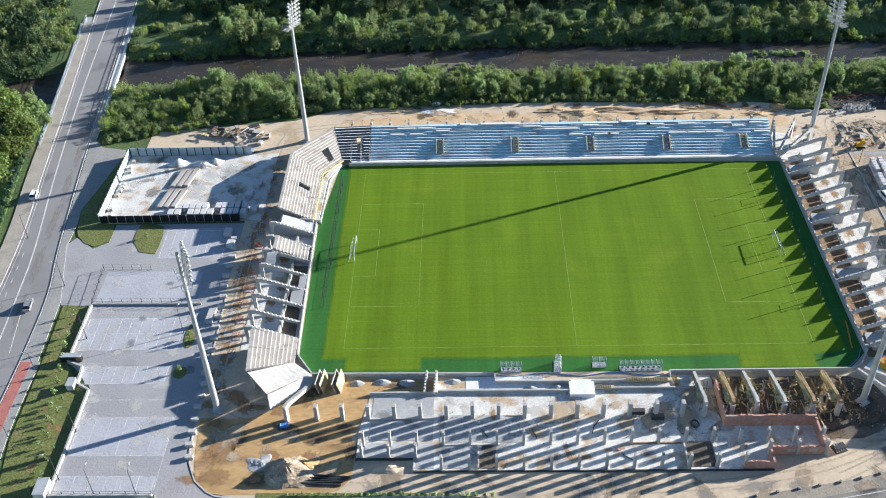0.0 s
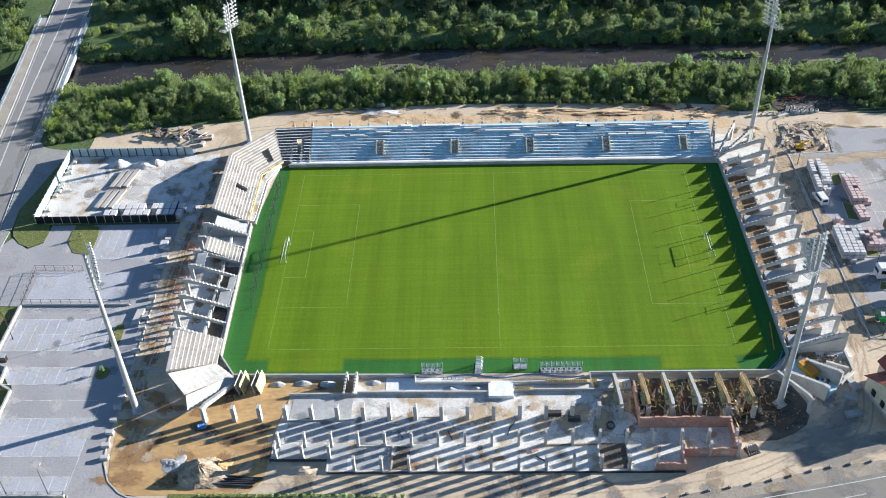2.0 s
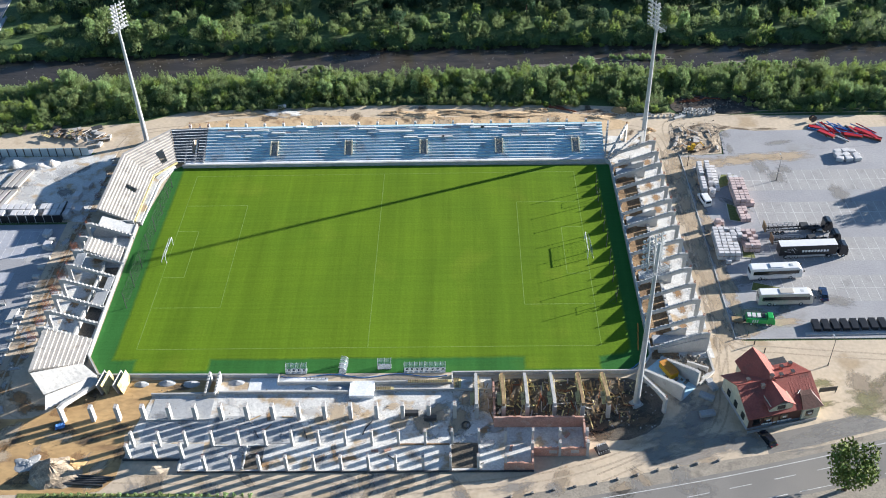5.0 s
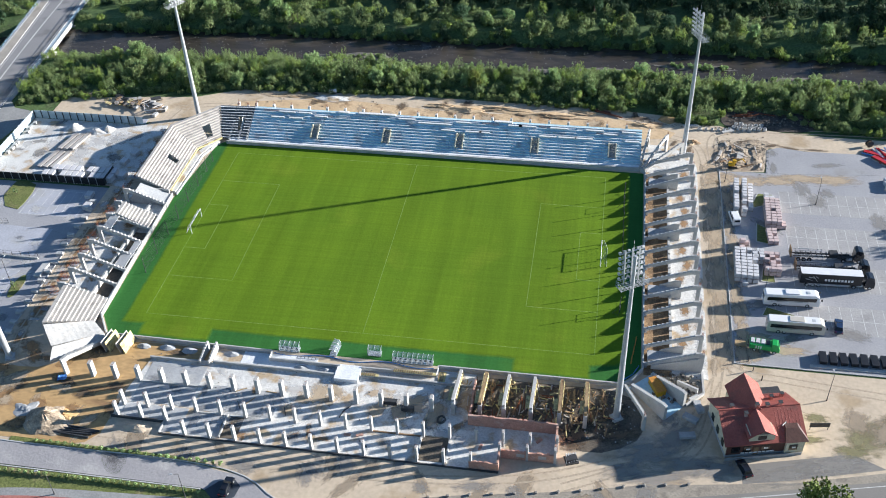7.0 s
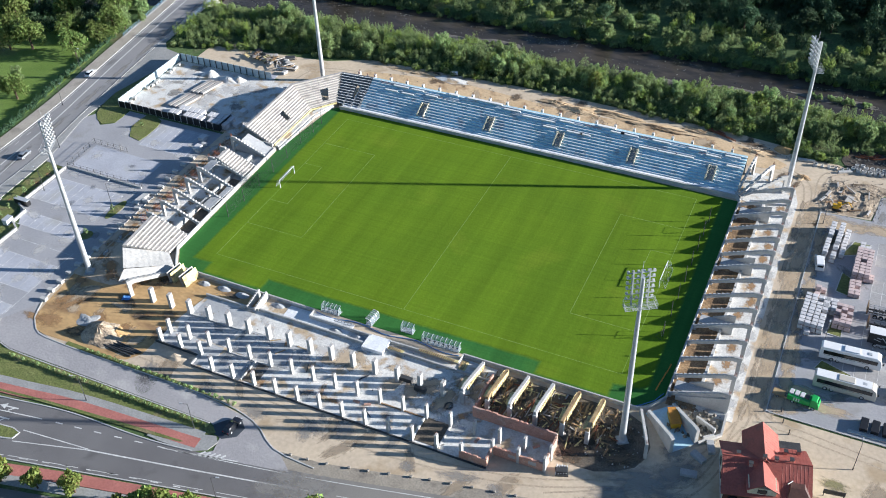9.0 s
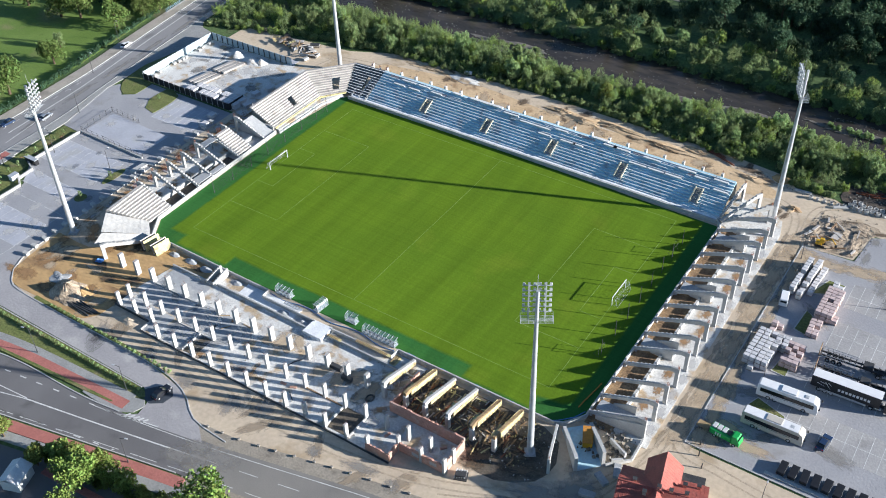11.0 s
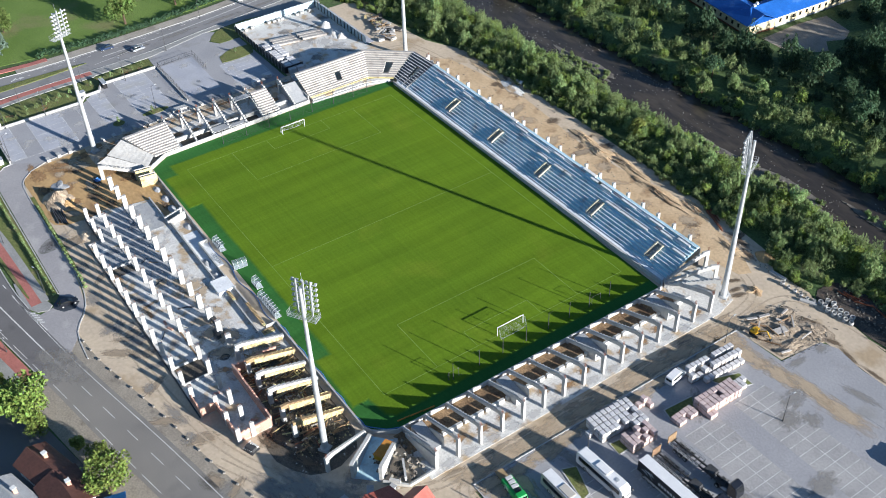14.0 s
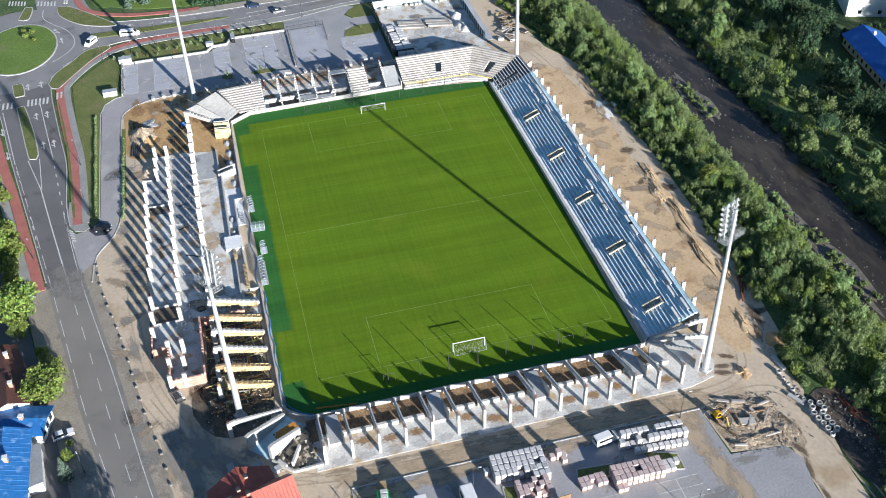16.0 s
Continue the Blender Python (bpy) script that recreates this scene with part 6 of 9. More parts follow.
for i, (x, y, s, k) in enumerate(((-181, 30, 0.9, 0), (-174, 33, 0.9, 0), (-156.5, 34.5, 0.85, 0), (-162.3, 14.1, 0.6, 1), (-155, 5.5, 0.75, 0), (-151.5, -15, 0.95, 0), (-190, 44, 1.0, 0), (-199, 30, 1.0, 0), (-168, 44, 0.8, 0), (-186, -22, 0.8, 0), (-154, 52, 0.9, 0), (-157, 60, 0.8, 1), (-160, 72, 0.9, 1), (-166, 88, 0.8, 1), (-178, 58, 1.0, 0), (-196, 56, 0.9, 0), (-205, -30, 0.9, 0), (-172, -52, 0.8, 0), (-190, -60, 0.9, 0), (-163, 64, 1.0, 0), (-156, 46, 0.7, 0), (-152, 64, 0.55, 1), (-158, 82, 0.7, 1), (-162, 78, 0.9, 1), (-167, 95, 1.0, 1), (-164, 90, 0.8, 1), (-156.5, 70, 0.8, 1), (-154, 57, 0.8, 1), (-168, 70, 0.8, 0), (-172, 84, 0.8, 0))):
    if abs(y - river_mid(x)) < 13:
        continue
    plant(GARDENS[i % 2] if k == 0 else WILLOWS[i % 4], x, y, 0, 40 * i, s * (1.4 if k == 0 else 1.3), "round green tree on the meadow beside the road", "tree", "meadow trees")
for i, (x, y, s, k) in enumerate(((14.6, -98.4, 1.15, 0), (19.5, -97.6, 0.5, 0), (28.4, -92.2, 0.5, 1), (33.8, -89.6, 0.45, 0), (42.1, -90.6, 0.95, 0), (-11.8, -100.8, 0.6, 1), (-20.6, -103.4, 0.75, 1), (-4.1, -101, 0.62, 1), (-12.8, -104.2, 0.62, 0), (-17, -102.4, 0.6, 1), (-8, -101.6, 0.5, 0), (-8, -113, 0.75, 0), (-24, -106.8, 0.7, 1), (-36, -105.8, 0.6, 1), (-43.5, -108, 0.62, 1), (-51.5, -109.6, 0.7, 1), (10.4, -101.6, 0.7, 0), (0.6, -101.4, 0.42, 1), (94.5, -73.6, 0.95, 0), (64.6, -86.4, 0.0, 2), (56.2, -86.0, 0.16, 0), (60.4, -86.2, 0.34, 1), (-12, -106, 0.8, 0))):
    if k == 2:
        plant(SPRUCES[i % 2], x, y, 0, 50 * i, 0.7, "blue-grey spruce in the front garden", "tree", "roadside trees")
    else:
        plant((LIMES, YELLOWS)[k][i % 2], x, y, 0, 47 * i, s * (1.3 if k == 0 else 1.4), "leafy roadside tree by the houses" if k == 0 else "yellowing roadside tree by the cycle path", "tree", "roadside trees")

thicket("roadside_hedge", "leafy hedge between the road and the yard", [(x + RNG.uniform(-0.6, 0.6), -102.4 + 0.17 * (x + 10) + RNG.uniform(-1.6, 1.2), 0, RNG.uniform(1.0, 2.2), RNG.uniform(1.8, 3.0)) for x in np.arange(-24, 5, 0.9)], 0.36, 260, M_LEAFG)
for i, (x, y, s) in enumerate(((-153, -65, 1.0), (-157, -69, 1.1), (-155, -59, 0.9), (-160, -56, 1.0), (-151, -71, 0.8), (-162, -64, 1.05), (-165, -71, 1.0))):
    plant(SPRUCES[i % 2], x, y, 0, 50 * i, s, "tall dark spruce in the grove beside the road", "tree", "spruce grove")
# Trees beyond the camera's view, added to throw a shadow over the bays.
for i, (x, y, s) in enumerate(((151, 27.0, 1.0), (154.5, 23.0, 1.05), (158, 28, 1.0))):
    plant(GARDENS[i % 2], x, y, 0, 70 * i, s, "unseen leafy tree added to shade the east car park", "tree", "car park edge trees")
thicket("roadside_hedge", "dense dark green hedge between the far pavement and the meadow", [(float(np.interp(y, [-48, -36, -20, -3, 13, 30, 46], [-145.4, -144.6, -144.6, -145.8, -148.6, -151.4, -153.4])) + RNG.uniform(-0.7, 0.4), y, 0, RNG.uniform(0.8, 2.0), RNG.uniform(1.4, 2.6)) for y in np.arange(-48, 50, 1.1)], 0.34, 150, M_LEAFD)
# young trees and shrub rows
SAPLING = tree_model("willow", 2.6, 1.5, 3, 0.28, 90)
SHRUB = tree_model("willow", 0.9, 1.1, 2, 0.25, 60)
FLOWER = tree_model("yellow", 1.3, 2.2, 4, 0.3, 160)
for i in range(16):
    k = i / 15
    plant(SAPLING, -117.5 + 7 * k, -22 - 54 * k, 0.05, 31 * i, RNG.uniform(0.7, 1.0), "thin young tree planted in the grass strip", "sapling", "saplings", "sapling")
    if i % 2:
        plant(SAPLING, -112 + 2.2 * (k > 0.5), -47 - 25 * k, 0.05, 31 * i, RNG.uniform(0.6, 0.9), "thin young tree planted in the grass strip", "sapling", "saplings", "sapling")
for i in range(38):
    plant(SHRUB, -22 - 1.45 * i, -81.6 - 0.012 * i, 0.05, 40 * i, RNG.uniform(0.8, 1.2), "low clipped shrub in a planted row", "shrub", "shrub row by the service road", "shrub")
    if i < 26:
        plant(SHRUB, -20 - 1.6 * i, -74.4 + 0.02 * i, 0.05, 40 * i, RNG.uniform(0.8, 1.2), "low clipped shrub in a planted row", "shrub", "shrub row by the site", "shrub")
for x, y, s in ((-140, -104, 1.2), (-137, -106, 1.3), (-134, -103, 1.0), (-142, -107, 1.1)):
    plant(FLOWER, x, y, 0.2, 20, s, "yellow flowering bush on the roundabout", "shrub", "roundabout bushes", "shrub")
for x, y in ((-88.3, -30), (-88.1, -40.8), (-107.5, 7)):
    plant(SAPLING, x, y, 0.1, 10, 0.9, "small young tree in a car park island", "sapling", "saplings", "sapling")
for x, y in ((-88.3, -29), (-88.3, -40.8)):
    sheet("grass_tree_islet", [(x + (1.3 if y > -35 else 1.6) * math.cos(a), y + (4.2 if y > -35 else 1.8) * math.sin(a)) for a in np.linspace(0, 6.283, 18, endpoint=False)], 0.12, M_GRASS, "small kerbed grass islet", "grass")


def stones(name, label, n, area, size, material, z):
    """Loose stones as one sheet of small rough lumps."""
    bm = B()
    for _ in range(n):
        x, y = area()
        s = size * RNG.uniform(0.4, 1.5)
        m = Matrix.Translation((x, y, z(x, y))) @ Euler(RNG.uniform(0, 6, 3)).to_matrix().to_4x4() @ Matrix.Diagonal((s, s * RNG.uniform(0.6, 1), s * RNG.uniform(0.4, 0.8), 1))
        v = [bm.verts.new(m @ Vector(p)) for p in ((1, 0, 0), (-1, 0, 0.1), (0, 1, 0), (0.1, -1, 0), (0, 0, 1), (0, 0.1, -1))]
        for f in ((0, 2, 4), (2, 1, 4), (1, 3, 4), (3, 0, 4), (2, 0, 5), (1, 2, 5), (3, 1, 5), (0, 3, 5)):
            bm.faces.new([v[i] for i in f])
    return tagged(new(name, mesh_of(name, bm, material)), label, "stones", "", "stuff")


def shoal():
    x = RNG.uniform(-140, 170)
    while noise.noise((x / 9, 2.0, 4.0)) < RNG.uniform(-0.5, 0.5):
        x = RNG.uniform(-140, 170)
    k = RNG.normal(0, 0.5) + (0.7 if noise.noise((x / 22, 0, 9)) > 0 else -0.6)
    return x, river_mid(x) + max(-1.0, min(0.8, k)) * 8.6


stones("river_stones", "grey stones and gravel in the shallow river", 1300, shoal, 0.24, M_ROCK, lambda x, y: max(-2.6, ground_height(x, y)))


def gravel_bar(cx, dy, lx, ly):
    cy = river_mid(cx) + dy
    poly = [(cx + lx * math.cos(a) * (1 + 0.3 * math.sin(3 * a + cx) + 0.15 * math.sin(7 * a)), cy + ly * math.sin(a) * (1 + 0.35 * math.cos(2 * a + cx) + 0.2 * math.sin(5 * a))) for a in np.linspace(0, 6.283, 40, endpoint=False)]
    struct("gravel_bar", prism(B(), poly, -3.6, -2.46), M_ROCK, "low gravel bar in the river", "gravel bar")
    thicket("gravel_bar_plants", "low weeds growing on the gravel bar", [(cx + RNG.uniform(-0.8, 0.8) * lx, cy + RNG.uniform(-0.7, 0.7) * ly, -2.45, RNG.uniform(0.4, 1.0), RNG.uniform(0.8, 1.8)) for _ in range(int(lx * 2.6))], 0.4, 60, M_LEAF)
    stones("gravel_bar_stones", "grey stones on and round the gravel bar", int(lx * 5), lambda: (cx + RNG.normal(0, 0.5) * lx, cy + RNG.normal(0, 0.6) * ly), 0.3, M_ROCK, lambda x, y: -2.45)


for a in ((-33, -3.4, 13, 2.9), (48, -6, 18, 2.4), (80, 1, 12, 1.6), (115, -5, 16, 2.6), (22, -7, 7, 1.2)):
    gravel_bar(*a)


# ---------------------------------------------------------------- vehicles
def wheel(parent, x, y, r, w):
    o = part("wheel", tube(B(), (x, y - w / 2, r), (x, y + w / 2, r), r, r, 14), M_TYRE, parent)
    part("rim", tube(B(), (x, y - w / 2 - 0.02, r), (x, y + w / 2 + 0.02, r), r * 0.58, r * 0.58, 10), M_GALV, o)
    return o


def tapered(pts, w, top, z_mid, z_top):
    """A body from a side view, drawn in towards the roof."""
    bm = profile(B(), pts, -w / 2, w / 2)
    for v in bm.verts:
        if v.co.z > z_mid:
            k = (v.co.z - z_mid) / (z_top - z_mid)
            v.co.y *= 1 - (1 - top) * k
    return bm


def build_car(name, label, paint, length=4.4, width=1.8, height=1.48, group=""):
    c = thing(name, label, "car", group)
    h, l = height, length / 2
    body = tapered([(-l, 0.32), (-l, 0.78), (-l + 0.15, 0.92), (-l * 0.62, 0.98), (l * 0.42, 0.95), (l * 0.9, 0.8), (l, 0.62), (l, 0.32)], width, 0.93, 0.6, 1.0)
    part("body", rounded(body, 0.07), paint, c)
    cab = tapered([(-l * 0.86, 0.9), (-l * 0.66, h - 0.08), (-l * 0.3, h), (l * 0.08, h), (l * 0.46, 0.9)], width * 0.92, 0.8, 0.9, h)
    part("glasshouse", rounded(cab, 0.05), M_GLASS, c, "dark tinted windows")
    part("roof", rounded(box(B(), -l * 0.62, l * 0.06, -width * 0.36, width * 0.36, h - 0.03, h + 0.03), 0.03), paint, c)
    for x in (-l * 0.62, l * 0.62):
        for y in (-width / 2 + 0.1, width / 2 - 0.1):
            wheel(c, x, y, 0.33, 0.22)
    for y in (-width * 0.36, width * 0.36):
        part("headlight", rounded(box(B(), l - 0.12, l + 0.01, y - 0.18, y + 0.18, 0.6, 0.76), 0.03), M_VWHITE, c)
        part("tail_light", rounded(box(B(), -l - 0.01, -l + 0.1, y - 0.15, y + 0.15, 0.66, 0.84), 0.03), M_VRED, c)
    return c


def build_bus(label, paint, length=12.6):
    b = thing("coach", label, "bus", "parked coaches")
    l, w, h = length / 2, 2.5, 3.5
    part("body", rounded(tapered([(-l, 0.35), (-l, h - 0.25), (-l + 0.3, h), (l - 1.1, h), (l - 0.3, h - 0.5), (l, 1.5), (l, 0.35)], w, 0.94, 1.6, h), 0.1), paint, b)
    for s in (-1, 1):
        part("side_glass", box(B(), -l + 0.7, l - 0.9, s * (w / 2 - 0.01) - 0.02, s * (w / 2 - 0.01) + 0.03, 1.75, 2.75), M_GLASS, b, "dark tinted side windows")
        part("mirror", rounded(box(B(), l + 0.05, l + 0.35, s * 1.3 - 0.12, s * 1.3 + 0.12, 2.2, 2.75), 0.04), M_DARK, b)
        part("luggage_flap", box(B(), -l + 3.6, l - 4.6, s * (w / 2) - 0.012, s * (w / 2) + 0.012, 0.5, 1.35), paint, b)
    part("windscreen", hexa(B(), [(l - 0.02, -1.1, 1.35), (l + 0.03, -1.1, 1.35), (l + 0.03, 1.1, 1.35), (l - 0.02, 1.1, 1.35)], [(l - 0.42, -1.05, 2.95), (l - 0.3, -1.05, 2.95), (l - 0.3, 1.05, 2.95), (l - 0.42, 1.05, 2.95)]), M_GLASS, b)
    part("rear_window", box(B(), -l - 0.02, -l + 0.05, -1.0, 1.0, 1.9, 2.8), M_GLASS, b)
    part("air_unit", rounded(box(B(), -1.6, 1.6, -0.85, 0.85, h - 0.02, h + 0.2), 0.07), paint, b)
    part("roof_hatch", rounded(box(B(), 3.2, 4.0, -0.4, 0.4, h, h + 0.08), 0.03), M_GALV, b)
    part("stripe", box(B(), -l + 1.0, l - 2.5, -w / 2 - 0.016, -w / 2 - 0.008, 1.5, 1.58), M_DARK, b)
    for x in (-l + 2.6, -l + 3.9, l - 2.7):
        for y in (-1.1, 1.1):
            wheel(b, x, y, 0.5, 0.3)
    return b


def build_tractor(parent, x, paint):
    cab = part("cab", rounded(tapered([(x, 0.7), (x, 3.3), (x + 0.5, 3.75), (x + 1.7, 3.4), (x + 2.2, 1.9), (x + 2.25, 0.5), (x + 0.2, 0.5)], 2.45, 0.95, 2, 3.8), 0.1), paint, parent)
    part("windscreen", hexa(B(), [(x + 2.16, -1.0, 1.95), (x + 2.24, -1.0, 1.95), (x + 2.24, 1.0, 1.95), (x + 2.16, 1.0, 1.95)], [(x + 1.72, -0.95, 3.1), (x + 1.86, -0.95, 3.1), (x + 1.86, 0.95, 3.1), (x + 1.72, 0.95, 3.1)]), M_GLASS, cab)
    part("chassis", box(B(), x - 3.6, x + 1.8, -0.45, 0.45, 0.6, 0.95), M_DARK, parent)
    for wx in (x + 1.2, x - 2.4):
        for y in (-1.05, 1.05):
            wheel(parent, wx, y, 0.5, 0.34)
    for y in (-0.75, 0.75):
        part("fuel_tank", tube(B(), (x - 1.6, y, 0.75), (x - 0.4, y, 0.75), 0.32, 0.32, 10), M_GALV, parent)


def build_lorry(loaded):
    t = thing("articulated_lorry", "black lorry with a long black box trailer and white roof" if loaded else "black lorry with an empty skeletal trailer", "lorry", "parked lorries")
    build_tractor(t, 6.4, M_VBLACK)
    if loaded:
        part("trailer_body", rounded(box(B(), -8.4, 5.6, -1.25, 1.25, 1.05, 3.9), 0.05), M_BLACK, t, "black trailer sides")
        part("trailer_roof", rounded(box(B(), -8.38, 5.58, -1.23, 1.23, 3.9, 3.96), 0.02), M_VWHITE, t, "white trailer roof")
        for i in range(9):
            part("trailer_sign", box(B(), -2.9 + 0.75 * i, -2.4 + 0.75 * i, -1.275, -1.26, 1.95, 2.6), M_VWHITE, t)
        for p, q in (((-7.2, 2.4), (-5.6, 2.0)), ((-6.6, 2.9), (-5.0, 2.7)), ((-5.6, 3.2), (-4.4, 1.7)), ((-5.0, 3.2), (-4.2, 2.6))):
            part("trailer_emblem", tube(B(), (p[0], -1.27, p[1]), (q[0], -1.27, q[1]), 0.07, 0.03, 5), M_VWHITE, t)
        part("side_skirt", box(B(), -6.5, 3.0, -1.22, -1.16, 0.5, 1.05), M_GALV, t)
    else:
        for y in (-0.55, 0.55):
            part("trailer_beam", box(B(), -8.4, 5.6, y - 0.12, y + 0.12, 0.95, 1.3), M_DARK, t)
        for i in range(12):
            part("cross_member", box(B(), -8.3 + 1.2 * i, -8.1 + 1.2 * i, -1.2, 1.2, 1.15, 1.32), M_DARK, t)
        for y in (-1.2, 1.2):
            for h in (1.4, 2.0):
                part("side_rail", tube(B(), (-8.2, y, h), (-0.8, y, h), 0.06, sides=5), M_GALV, t)
            for i in range(8):
                part("stake", tube(B(), (-8.1 + 1.03 * i, y, 1.2), (-8.1 + 1.03 * i, y, 2.05), 0.05, sides=5), M_GALV, t)
        part("headboard", box(B(), -8.6, -8.45, -1.2, 1.2, 1.0, 3.2), M_TIMBER, t)
        part("crate", rounded(box(B(), 0.6, 2.6, -0.9, 0.9, 1.32, 2.2), 0.05), M_DARK, t)
    for x in (-6.6, -5.3, -4.0):
        for y in (-1.05, 1.05):
            wheel(t, x, y, 0.5, 0.34)
    return t


def build_van(name, label, paint, length=5.4, group=""):
    v = thing(name, label, "van", group)
    l = length / 2
    part("body", rounded(tapered([(-l, 0.35), (-l, 2.15), (-l + 0.2, 2.3), (l - 1.9, 2.3), (l - 1.0, 1.35), (l - 0.1, 1.05), (l, 0.75), (l, 0.35)], 1.95, 0.9, 1.1, 2.3), 0.08), paint, v)
    part("windscreen", hexa(B(), [(l - 1.0, -0.8, 1.42), (l - 0.93, -0.8, 1.42), (l - 0.93, 0.8, 1.42), (l - 1.0, 0.8, 1.42)], [(l - 1.8, -0.75, 2.22), (l - 1.66, -0.75, 2.22), (l - 1.66, 0.75, 2.22), (l - 1.8, 0.75, 2.22)]), M_GLASS, v)
    for s in (-1, 1):
        part("side_window", box(B(), -l + 0.5, l - 1.7, s * 0.93 - 0.03, s * 0.93 + 0.03, 1.4, 1.95), M_GLASS, v)
    part("rear_window", box(B(), -l - 0.03, -l + 0.04, -0.7, 0.7, 1.4, 2.0), M_GLASS, v)
    for x in (-l + 1.0, l - 1.0):
        for y in (-0.88, 0.88):
            wheel(v, x, y, 0.35, 0.24)
    return v


bus = build_bus("white long-distance coach parked in the car park", M_VWHITE)
bus.matrix_world = at(96.4, -11.2, 0.03, 3)
bus2 = build_bus("champagne and white coach with dark windows parked", M_VCREAM)
bus2.matrix_world = at(96.4, -20.4, 0.03, 1)
part("roof_panel", rounded(box(B(), -6.0, 5.0, -1.1, 1.1, 3.5, 3.56), 0.02), M_VWHITE, bus2, "white roof")
lorry = build_lorry(True)
lorry.matrix_world = at(107.4, -3.2, 0.03, 2)
lorry2 = build_lorry(False)
lorry2.matrix_world = at(107.0, 1.3, 0.03, 3)
copy_thing(lorry2, at(106.4, 6.2, 0.03, 3))
van = build_van("van", "white minibus van parked beside the pallets", M_VWHITE)
van.matrix_world = at(85.6, 19.2, 0.03, 100)
build_car("car", "dark blue estate car parked in the car park", M_VBLUE, 4.7).matrix_world = at(106.2, -18.2, 0.03, 82)
build_car("car", "black car parked beside the red-roofed house", M_VBLACK).matrix_world = at(82.7, -61.4, 0.0, 112)
build_car("car", "black car waiting at the site entrance", M_VBLACK, 4.7).matrix_world = at(-16.8, -79.8, 0.03, 86)
build_car("car", "silver car driving on the west road", M_VSILVER).matrix_world = at(-129.8, -18.6, 0.02, 98)
build_car("car", "white car driving towards the bridge", M_VWHITE).matrix_world = at(-143.6, 26.5, 0.02, 97)
build_van("van", "white delivery van leaving the roundabout", M_VWHITE, 5.0).matrix_world = at(-125.6, -84.0, 0.03, -35)
truck = build_van("van", "white box van beside the crossing", M_VWHITE, 6.6)
truck.matrix_world = at(-128.4, -70.8, 0.02, 82)
build_car("car", "dark car driving on the west road", M_VBLUE).matrix_world = at(-137.0, -27.0, 0.02, -92)
build_car("car", "grey car parked in the front yard", M_VSILVER).matrix_world = at(70.2, -91.0, 0.0, 96)


def build_green_truck():
    g = thing("green_truck", "bright green small truck with white crates on its bed", "truck")
    part("bed", rounded(box(B(), -3.2, 1.4, -1.15, 1.15, 0.8, 2.0), 0.08), M_VGREEN, g)
    part("cab", rounded(tapered([(1.45, 0.5), (1.45, 2.6), (2.6, 2.6), (3.2, 1.5), (3.25, 0.5)], 2.1, 0.92, 1.5, 2.6), 0.08), M_VGREEN, g)
    part("windscreen", box(B(), 2.72, 3.0, -0.85, 0.85, 1.65, 2.3, pose(0, 0, 0, 0, 0, 0)), M_GLASS, g)
    for x in (-2.6, -1.5, -0.4, 0.6):
        part("crate", rounded(box(B(), x - 0.42, x + 0.42, -0.5, 0.9, 1.9, 2.25), 0.04), M_WRAP if x < 0.5 else M_DARK, g)
    for i in range(3):
        part("side_bar", box(B(), -1.9 + 0.5 * i, -1.65 + 0.5 * i, -1.17, -1.155, 1.0, 1.85), M_VWHITE, g)
    for x in (-2.0, 2.2):
        for y in (-0.95, 0.95):
            wheel(g, x, y, 0.42, 0.28)
    return g


build_green_truck().matrix_world = at(89.2, -27.2, 0.02, -6)
tr = thing("flat_trailer", "small flat timber trailer behind the green truck", "trailer")
part("bed", box(B(), -1.2, 1.2, -0.9, 0.9, 0.55, 0.7), M_TIMBER, tr)
part("drawbar", tube(B(), (1.2, 0, 0.6), (2.2, 0, 0.5), 0.06, sides=5), M_DARK, tr)
for y in (-0.9, 0.9):
    wheel(tr, 0, y, 0.3, 0.2)
tr.matrix_world = at(84.2, -26.6, 0.0, -6)

# ---------------------------------------------------------------- pallets in the east car park
def build_pallet(name, label, mat, layers, group):
    p = thing(name, label, "pallet", group)
    bm = B()
    profile(bm, [(-0.6, 0), (-0.6, 0.14), (0.6, 0.14), (0.6, 0), (0.44, 0), (0.44, 0.1), (0.08, 0.1), (0.08, 0), (-0.08, 0), (-0.08, 0.1), (-0.44, 0.1), (-0.44, 0)], -0.5, 0.5)
    part("pallet_base", bm, M_TIMBER, p)
    for i in range(layers):
        part("block_layer", rounded(box(B(), -0.6, 0.6, -0.5, 0.5, 0.14 + 0.36 * i, 0.14 + 0.36 * i + 0.345), 0.03, 1), mat, p)
    return p


PINK = build_pallet("block_pallet", "pallet of pink-grey building blocks under film", M_BLOCKS, 3, "pallets of blocks")
GREY = build_pallet("block_pallet", "pallet of grey building blocks wrapped in film", M_WRAP, 3, "pallets of blocks")
PINK.matrix_world, GREY.matrix_world = at(88.0, 9.4, 0.03), at(86.6, -6.2, 0.03)


def stack(src, x0, y0, nx, ny, dx, dy, levels, turn=0.0, ragged=0.15):
    m0 = at(x0, y0, 0, turn)
    for i in range(nx):
        for j in range(ny):
            for k in range(levels):
                if k == levels - 1 and RNG.random() < ragged:
                    continue
                copy_thing(src, m0 @ at(i * dx + RNG.uniform(-0.05, 0.05), j * dy + RNG.uniform(-0.05, 0.05), 0.03 + 1.225 * k, RNG.uniform(-3, 3)))


stack(GREY, 84.9, -4.6, 4, 9, 1.38, 1.2, 2, -2, 0.08)
stack(PINK, 92.0, -1.6, 3, 6, 1.3, 1.12, 2, 0, 0.1)
